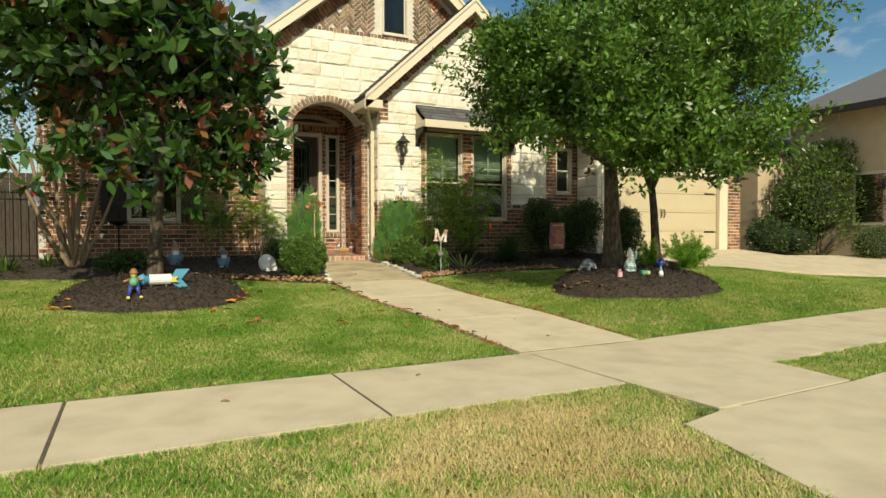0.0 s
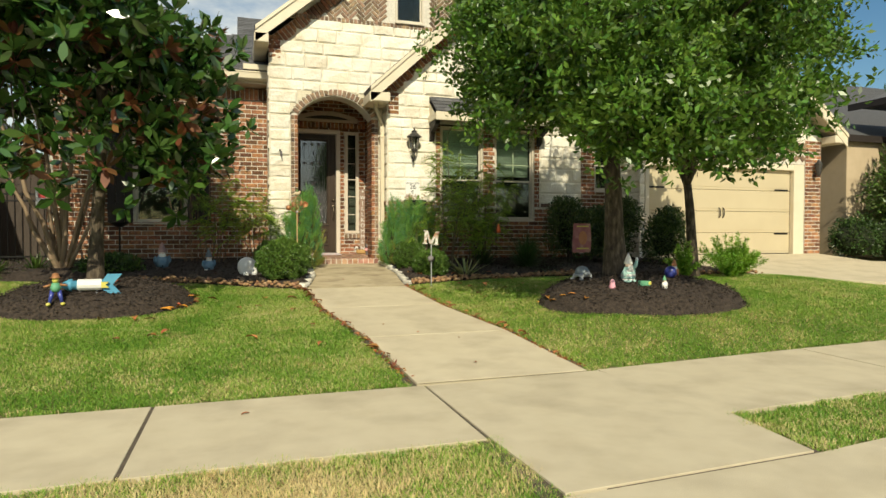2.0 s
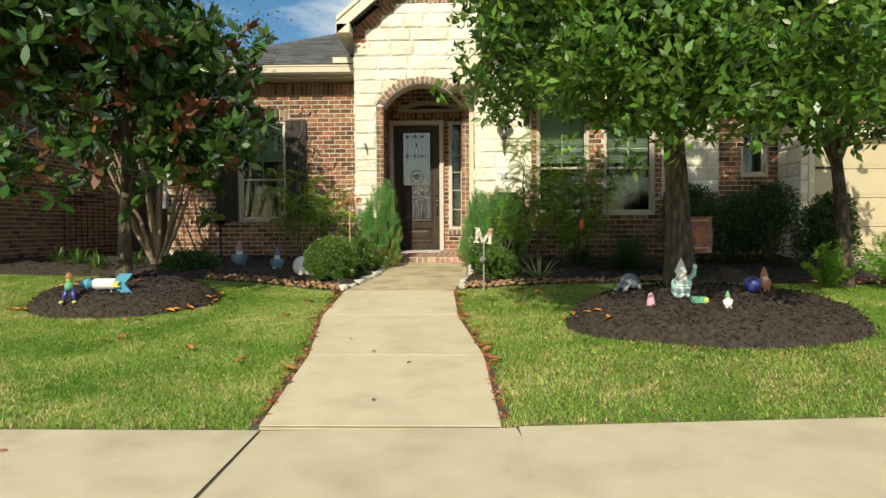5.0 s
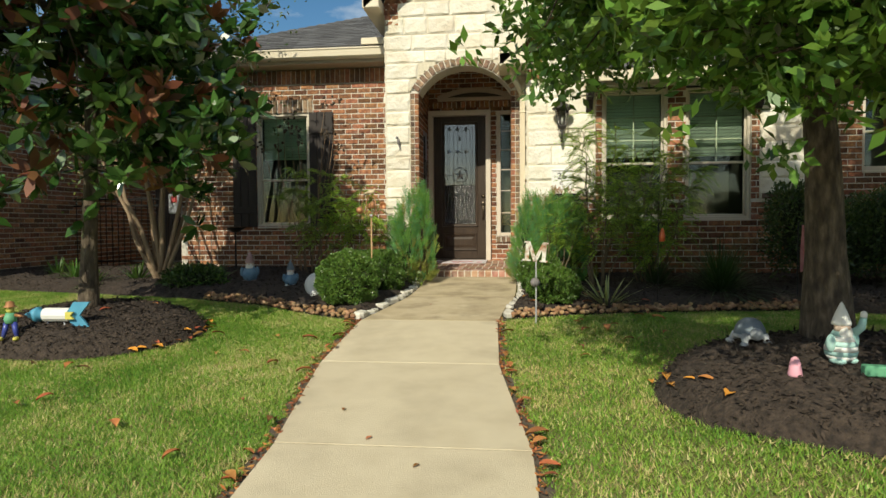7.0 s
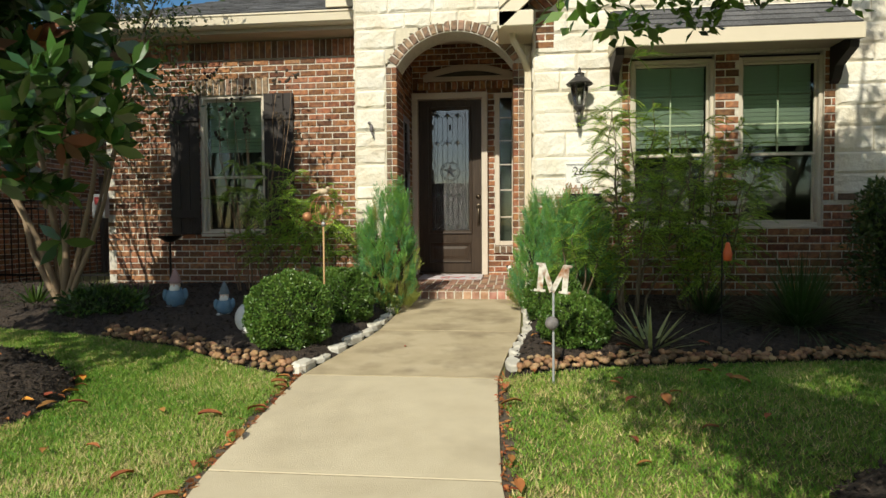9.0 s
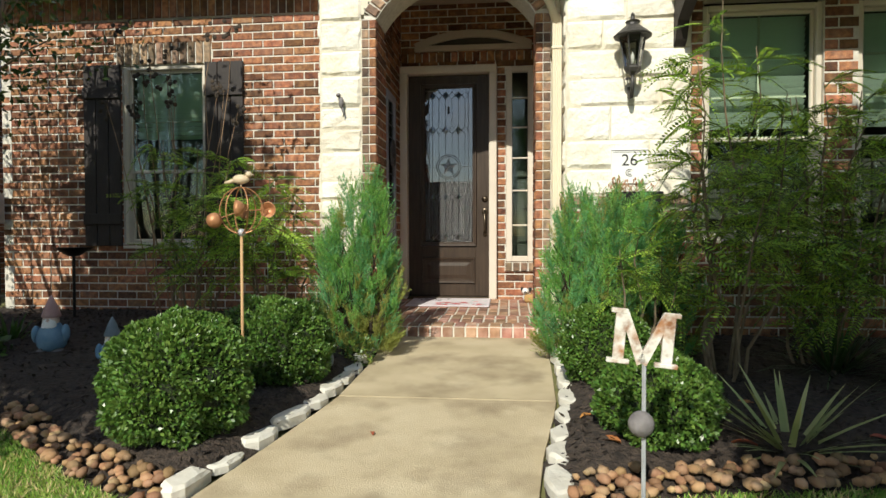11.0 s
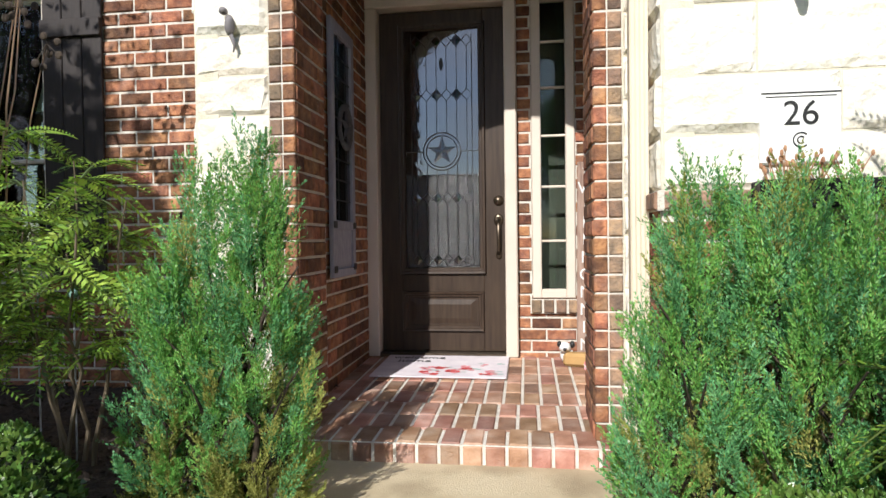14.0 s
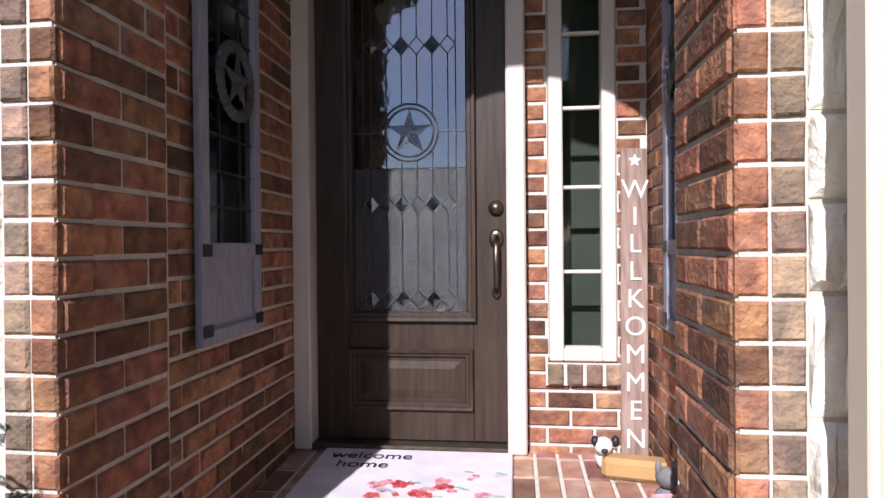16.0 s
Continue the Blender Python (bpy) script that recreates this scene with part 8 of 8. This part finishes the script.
# red feeder hung on a hook
hf = thing("hummingbird_feeder", "red-orange glass feeder on a thin hook in the bed", "bird feeder", (6.45, 11.15, zg(6.45, 11.15) + 0.05))
hz = 1.10 - (zg(6.45, 11.15) + 0.05)
part("bottle", Geo().lathe([(0.001, -0.06), (0.03, -0.055), (0.034, 0.0), (0.02, 0.05), (0.012, 0.08), (0.001, 0.082)], 12, (0.02, 0, hz)), ORANGE, hf, smooth=True)
part("hook", Geo().tube([(-0.02, 0, -0.1), (-0.02, 0, hz + 0.12), (0.0, 0, hz + 0.15), (0.02, 0, hz + 0.13), (0.02, 0, hz + 0.08)], 0.005, 6), BLACKMETAL, hf)
# solar lights hanging among the leaves
for (x, y, z) in ((2.75, 13.0, 1.25), (2.5, 13.1, 1.3)):
    tl = thing("teal_glass_ornament", "small teal glass ornament on a thin stake", "ornament", (x, y, zg(x, y)))
    part("stake", Geo().tube([(0, 0, -0.05), (0, 0, z - zg(x, y))], 0.004, 5), TIN, tl)
    part("bulb", Geo().ball((0, 0, z - zg(x, y)), 0.022, 8), MINT, tl, smooth=True)

# ---- stone edging along the walk and river stones along the beds ----
EDGE = material("white_edging_stone", [(0.60, 0.56, 0.48), (0.74, 0.71, 0.63)], 7, 0.9, 0.5, 40, vary=0.12)
ROCK = material("river_rock", [(0.19, 0.095, 0.045), (0.29, 0.165, 0.08), (0.38, 0.26, 0.15)], 9, 0.8, 0.3, 50, vary=0.4, hue=0.015)
re_ = random.Random(17)


def edge_stone(x, y, l, w, h, turn):
    t = thing("edging_stone", "flat rough white limestone edging the front walk", "stone", (x, y, rise(x, y) - 0.015), turn, group="white edging stones")
    n = 9
    o = [((l / 2) * math.cos(2 * math.pi * k / n) * re_.uniform(.85, 1.15), (w / 2) * math.sin(2 * math.pi * k / n) * re_.uniform(.85, 1.15)) for k in range(n)]
    v = [(a, b, 0) for a, b in o] + [(a, b, h * re_.uniform(.7, .9)) for a, b in o] + [(a * .86, b * .82, h * re_.uniform(.95, 1.15)) for a, b in o]
    f = [(k, (k + 1) % n, n + (k + 1) % n, n + k) for k in range(n)] + [(n + k, n + (k + 1) % n, 2 * n + (k + 1) % n, 2 * n + k) for k in range(n)] + [tuple(range(2 * n, 3 * n))]
    part("stone", Geo().add(v, f), EDGE, t)


for side, y0_, y1_ in ((0, 10.45, 12.75), (1, 10.6, 13.25)):
    y = y0_
    while y < y1_:
        l = re_.uniform(0.20, 0.34)
        e0, e1 = path_edges(y)[side], path_edges(min(13.3, y + l))[side]
        ang = math.degrees(math.atan2(l, e1 - e0))
        edge_stone((e0 + e1) / 2 + (-0.075 if side == 0 else 0.075), y + l / 2, l * 1.02, 0.13, re_.uniform(0.04, 0.065), ang + re_.uniform(-8, 8))
        y += l * 0.93


def rock_mesh(seed):
    rr2 = random.Random(seed)
    bm = bmesh.new()
    bmesh.ops.create_icosphere(bm, subdivisions=1, radius=1)
    for q in bm.verts:
        q.co = Vector((q.co.x, q.co.y * rr2.uniform(.75, .95), q.co.z * .68)) * rr2.uniform(.85, 1.15)
    bm.verts.index_update()
    g_ = Geo().add([q.co for q in bm.verts], [[p.index for p in f.verts] for f in bm.faces])
    bm.free()
    return mesh_of("river_stone", g_, ROCK, True)


rocks = [rock_mesh(k) for k in range(6)]
edging = {}
for nm, x0, x1, n_ in (("left", 1.2, 3.32, 190), ("middle", 4.9, 7.9, 290), ("right", 9.2, 10.7, 90)):
    holder = structure("river_stone_edging_" + nm, Geo().box(x0, bed_line((x0 + x1) / 2) + 0.2, rise(0, bed_line((x0 + x1) / 2)) - 0.1, x0 + 0.05, bed_line((x0 + x1) / 2) + 0.25, rise(0, bed_line((x0 + x1) / 2)) - 0.05), ROCK, "row of tan and orange river stones edging the bed", "edging")
    for i in range(n_):
        x = x0 + (x1 - x0) * (i + re_.random()) / n_
        y = bed_line(x) + re_.uniform(-0.05, 0.14)
        s = re_.uniform(0.018, 0.038)
        ob = new("river_stone", rocks[i % 6])
        ob.parent = holder
        ob.matrix_basis = pose(x, y, rise(x, y) + 0.01 + s * 0.5 + 0.25 * max(0, y - bed_line(x)), re_.uniform(-25, 25), re_.uniform(-25, 25), re_.uniform(0, 360)) @ Matrix.Diagonal((s, s, s, 1))

# ---- fallen leaves ----
FALLEN = material("fallen_leaf", [(0.20, 0.055, 0.02), (0.32, 0.11, 0.035), (0.45, 0.20, 0.06)], 5, 0.65, 0.2, 50, vary=0.4, hue=0.02)
ORLEAF = material("orange_leaf", [(0.62, 0.24, 0.03), (0.72, 0.34, 0.06)], 8, 0.55, 0.2, 50, vary=0.2)


def fallen_mesh(seed, mat):
    r_ = random.Random(seed)
    L, W_ = 0.14, 0.065
    v, f = [], []
    for k in range(6):
        u = k / 5
        w = W_ * math.sin(math.pi * min(0.98, 0.04 + u * 0.93)) * 0.5
        z = 0.018 * math.sin(math.pi * u) + r_.uniform(0, .006)
        v += [(u * L - L / 2, -w, z + 0.014), (u * L - L / 2, 0, z), (u * L - L / 2, w, z + 0.016)]
    for k in range(5):
        f += [(3 * k, 3 * k + 3, 3 * k + 4, 3 * k + 1), (3 * k + 1, 3 * k + 4, 3 * k + 5, 3 * k + 2)]
    return mesh_of("fallen_leaf", Geo().add(v, f), mat, True)


fm = [fallen_mesh(k, FALLEN) for k in range(4)] + [fallen_mesh(9, ORLEAF)]
spots = []
for i in range(18):
    y = re_.uniform(6.4, 10.5)
    spots.append((path_edges(y)[0] - re_.uniform(0.0, 0.10), y, re_.randrange(4)))
for i in range(12):
    y = re_.uniform(6.6, 10.5)
    spots.append((path_edges(y)[1] + re_.uniform(0.0, 0.08), y, re_.randrange(4)))
for i in range(20):
    spots.append((re_.uniform(1.2, 3.3), re_.uniform(7.2, 10.8), re_.randrange(4)))
for i in range(14):
    spots.append((re_.uniform(5.0, 6.4), re_.uniform(9.0, 10.7), re_.randrange(4)))
for i in range(16):
    spots.append((1.05 + 1.02 * math.cos(i * 0.09 - 0.75) + re_.uniform(-.06, .06), 9.72 + 0.86 * math.sin(i * 0.09 - 0.75), re_.choice((0, 1, 4))))
for i in range(8):
    spots.append((0.12 + re_.uniform(-.12, .12), 9.35 + re_.uniform(-.15, .1), re_.choice((0, 1, 4))))
for i in range(6):
    spots.append((5.74 + i * 0.05 + re_.uniform(-.05, .05), 8.35 - i * 0.11 + re_.uniform(-.05, .05), re_.choice((0, 4, 4, 1))))
for i in range(5):
    spots.append((8.25 + re_.uniform(-.1, .1), 8.3 + re_.uniform(-.1, .1), re_.choice((0, 4))))
for i in range(14):
    spots.append((re_.uniform(5.0, 8.0), re_.uniform(10.9, 11.6), re_.randrange(4)))
for x, y, k in spots:
    ob = new("fallen_leaf", fm[k])
    big = mound(x, y)
    z = rise(x, y) + (big if big > 0 else (0.07 if y > bed_line(x) else 0.012))
    ob.matrix_basis = pose(x, y, z, re_.uniform(-12, 12), re_.uniform(-12, 12), re_.uniform(0, 360)) @ Matrix.Diagonal((s_ := re_.uniform(.45, .95), s_, s_, 1))
    tagged(ob, "curled orange leaf lying on the mulch edge" if k == 4 else "curled brown magnolia leaf fallen on the grass", "leaf", "fallen leaves")
lt = np.random.default_rng(31)
n_l = 900
yl = lt.uniform(6.2, 10.5, n_l)
left_l = lt.random(n_l) < 0.55
xl = np.array([path_edges(y)[0] - abs(d) if k else path_edges(y)[1] + abs(d) for y, k, d in zip(yl, left_l, lt.normal(size=n_l) * 0.028)])
zl_l = np.array([rise(x, y) for x, y in zip(xl, yl)]) - 0.012 + lt.uniform(0, 0.02, n_l)
litter = new("leaf_litter", leaf_mesh("leaf_litter", leaf_faces(np.stack([xl, yl, zl_l], 1), unit(rand_dirs(n_l, lt) * np.array((1, 1, .25))), lt.uniform(0.018, 0.05, n_l), lt.uniform(0.008, 0.022, n_l), lt), 4, [FALLEN]))
tagged(litter, "reddish-brown leaf litter gathered along the walk's edges", "leaf litter", kind="stuff")
for x, y in ((4.15, 7.6), (4.45, 7.3), (3.9, 8.0), (4.3, 6.5), (2.6, 5.7), (1.3, 5.6), (4.0, 11.2)):
    ob = new("leaf_scrap", fm[re_.randrange(4)])
    ob.matrix_basis = pose(x, y, rise(x, y) + 0.002, 0, 0, re_.uniform(0, 360)) @ Matrix.Diagonal((0.35, 0.35, 0.35, 1))
    tagged(ob, "small dry leaf scrap on the concrete", "leaf", "leaf scraps")

# ---- neighbours, fence and distance ----
brick_wall("neighbour_wall_left", "shaded red-brown brick wall of the neighbouring house", (-3.1, 9.5, 0.42), 90, 16.0, 3.0, loose=False)
structure("neighbour_wall_left_base", Geo().box(-3.4, 9.5, 0.0, -3.08, 25.5, 0.42), CONCRETE, "grey concrete foundation strip under the brick", "foundation")
structure("neighbour_wall_left_end", Geo().box(-12, 9.5, 0, -3.12, 9.6, 3.42), STUCCO, "plain end wall of the neighbouring house", "wall")
shingle_plane("neighbour_roof_left", "dark shingle roof of the neighbouring house", (-2.7, 9.0, 3.40), (0, 1, 0), Vector((-1, 0, 0.6)).normalized(), 17, 5.0, course=0.3, tab=0.8)
gt = thing("iron_gate", "black iron picket gate between the two houses", "gate", (-3.05, 14.9, rise(0, 14)))
for i in range(21):
    x = 0.05 + i * 0.115
    part("picket", Geo().tube([(x, 0, 0.02), (x, 0, 1.30)], 0.009, 5), BLACKMETAL, gt)
for z in (0.12, 1.12, 1.24):
    part("rail", Geo().bbox(0, -0.014, z, 2.44, 0.014, z + 0.03, 0.003), BLACKMETAL, gt)
FENCE = material("dark_fence_wood", [(0.045, 0.034, 0.028), (0.085, 0.066, 0.054)], 9, 0.9, 0.3, 60, stretch=(6, 6, 0.6))
fw = thing("wooden_fence", "dark weathered wooden fence behind the gate", "fence", (-3.05, 17.5, 0.45))
for i in range(17):
    part("fence_board", Geo().bbox(i * 0.144, 0, 0, i * 0.144 + 0.138, 0.02, 1.85, 0.004), FENCE, fw)
mb = thing("meter_box", "grey meter box with a red tag on the brick corner", "meter box", (-0.62, 14.16, 1.45))
part("box", Geo().bbox(-0.10, -0.12, 0, 0.08, 0.0, 0.32, 0.01), TIN, mb)
part("tag", Geo().bbox(-0.05, -0.128, 0.18, 0.05, -0.121, 0.28, 0.002), REDP, mb, "red tag")
nh = thing("neighbour_house", "two-storey tan stucco house across the driveway", "house", (0, 0, 0))
part("wall", Geo().box(18.0, 9.2, 0, 30, 13.4, 4.25), STUCCO, nh)
part("wall", Geo().box(16.6, 13.4, 0, 30, 24, 3.35), STUCCO, nh)
part("roof", Geo().add([(17.4, 8.6, 4.25), (30, 8.6, 4.25), (30, 14.0, 4.25), (17.4, 14.0, 4.25), (20.1, 11.3, 5.85), (30, 11.3, 5.85)], [(0, 1, 5, 4), (3, 0, 4), (2, 3, 4, 5), (0, 3, 2, 1)]), SHINGLE, nh)
part("roof", Geo().add([(16.0, 13.3, 3.35), (30, 13.3, 3.35), (30, 24.6, 3.35), (16.0, 24.6, 3.35), (21.6, 19.0, 6.4), (30, 19.0, 6.4)], [(0, 1, 5, 4), (3, 0, 4), (2, 3, 4, 5), (0, 3, 2, 1)]), SHINGLE, nh)
part("eave_board", Geo().box(17.35, 8.55, 4.16, 30, 8.6, 4.32).box(17.35, 8.6, 4.16, 17.4, 14.0, 4.32), SHUTTER, nh)
part("eave_board", Geo().box(15.95, 13.3, 3.26, 16.0, 24.6, 3.42).box(15.95, 13.25, 3.26, 18, 13.3, 3.42), SHUTTER, nh)
wn2 = part("window", Geo().box(17.96, 10.6, 1.2, 18.0, 11.6, 2.6), WHITE, nh)
part("pane", Geo().box(17.95, 10.68, 1.28, 17.958, 11.52, 2.52), MIRROR, wn2)
# garage wall lamp
gl = thing("garage_lamp", "small dark wall lamp on the garage brick pier", "lamp", (14.72, 12.66, 2.35))
part("body", Geo().lathe([(0.02, -0.05), (0.05, 0.0), (0.075, 0.2), (0.08, 0.22), (0.03, 0.29), (0.001, 0.33)], 8, (0, -0.12, 0)), PEWTER, gl)
part("arm", Geo().tube([(0, 0, 0.05), (0, -0.12, -0.05)], 0.015, 6), PEWTER, gl)
# far woods
rw = np.random.default_rng(77)
n_ = 16000
a_ = rw.uniform(-1.25, 1.25, n_)
d_ = rw.uniform(55, 80, n_)
base_ = np.stack([np.sin(a_) * d_, np.cos(a_) * d_ + 5, rw.uniform(0, 1, n_) ** 0.8 * (5.0 + 2.2 * np.sin(a_ * 21) + 1.2 * np.sin(a_ * 57))], 1)
fo = new("far_woods", leaf_mesh("far_woods", leaf_faces(base_, unit(rand_dirs(n_, rw)), 1.6, 1.1, rw), 4, [SHRUB, OAK], rw.integers(0, 2, n_)))
tagged(fo, "distant line of green trees", "woods", kind="stuff")
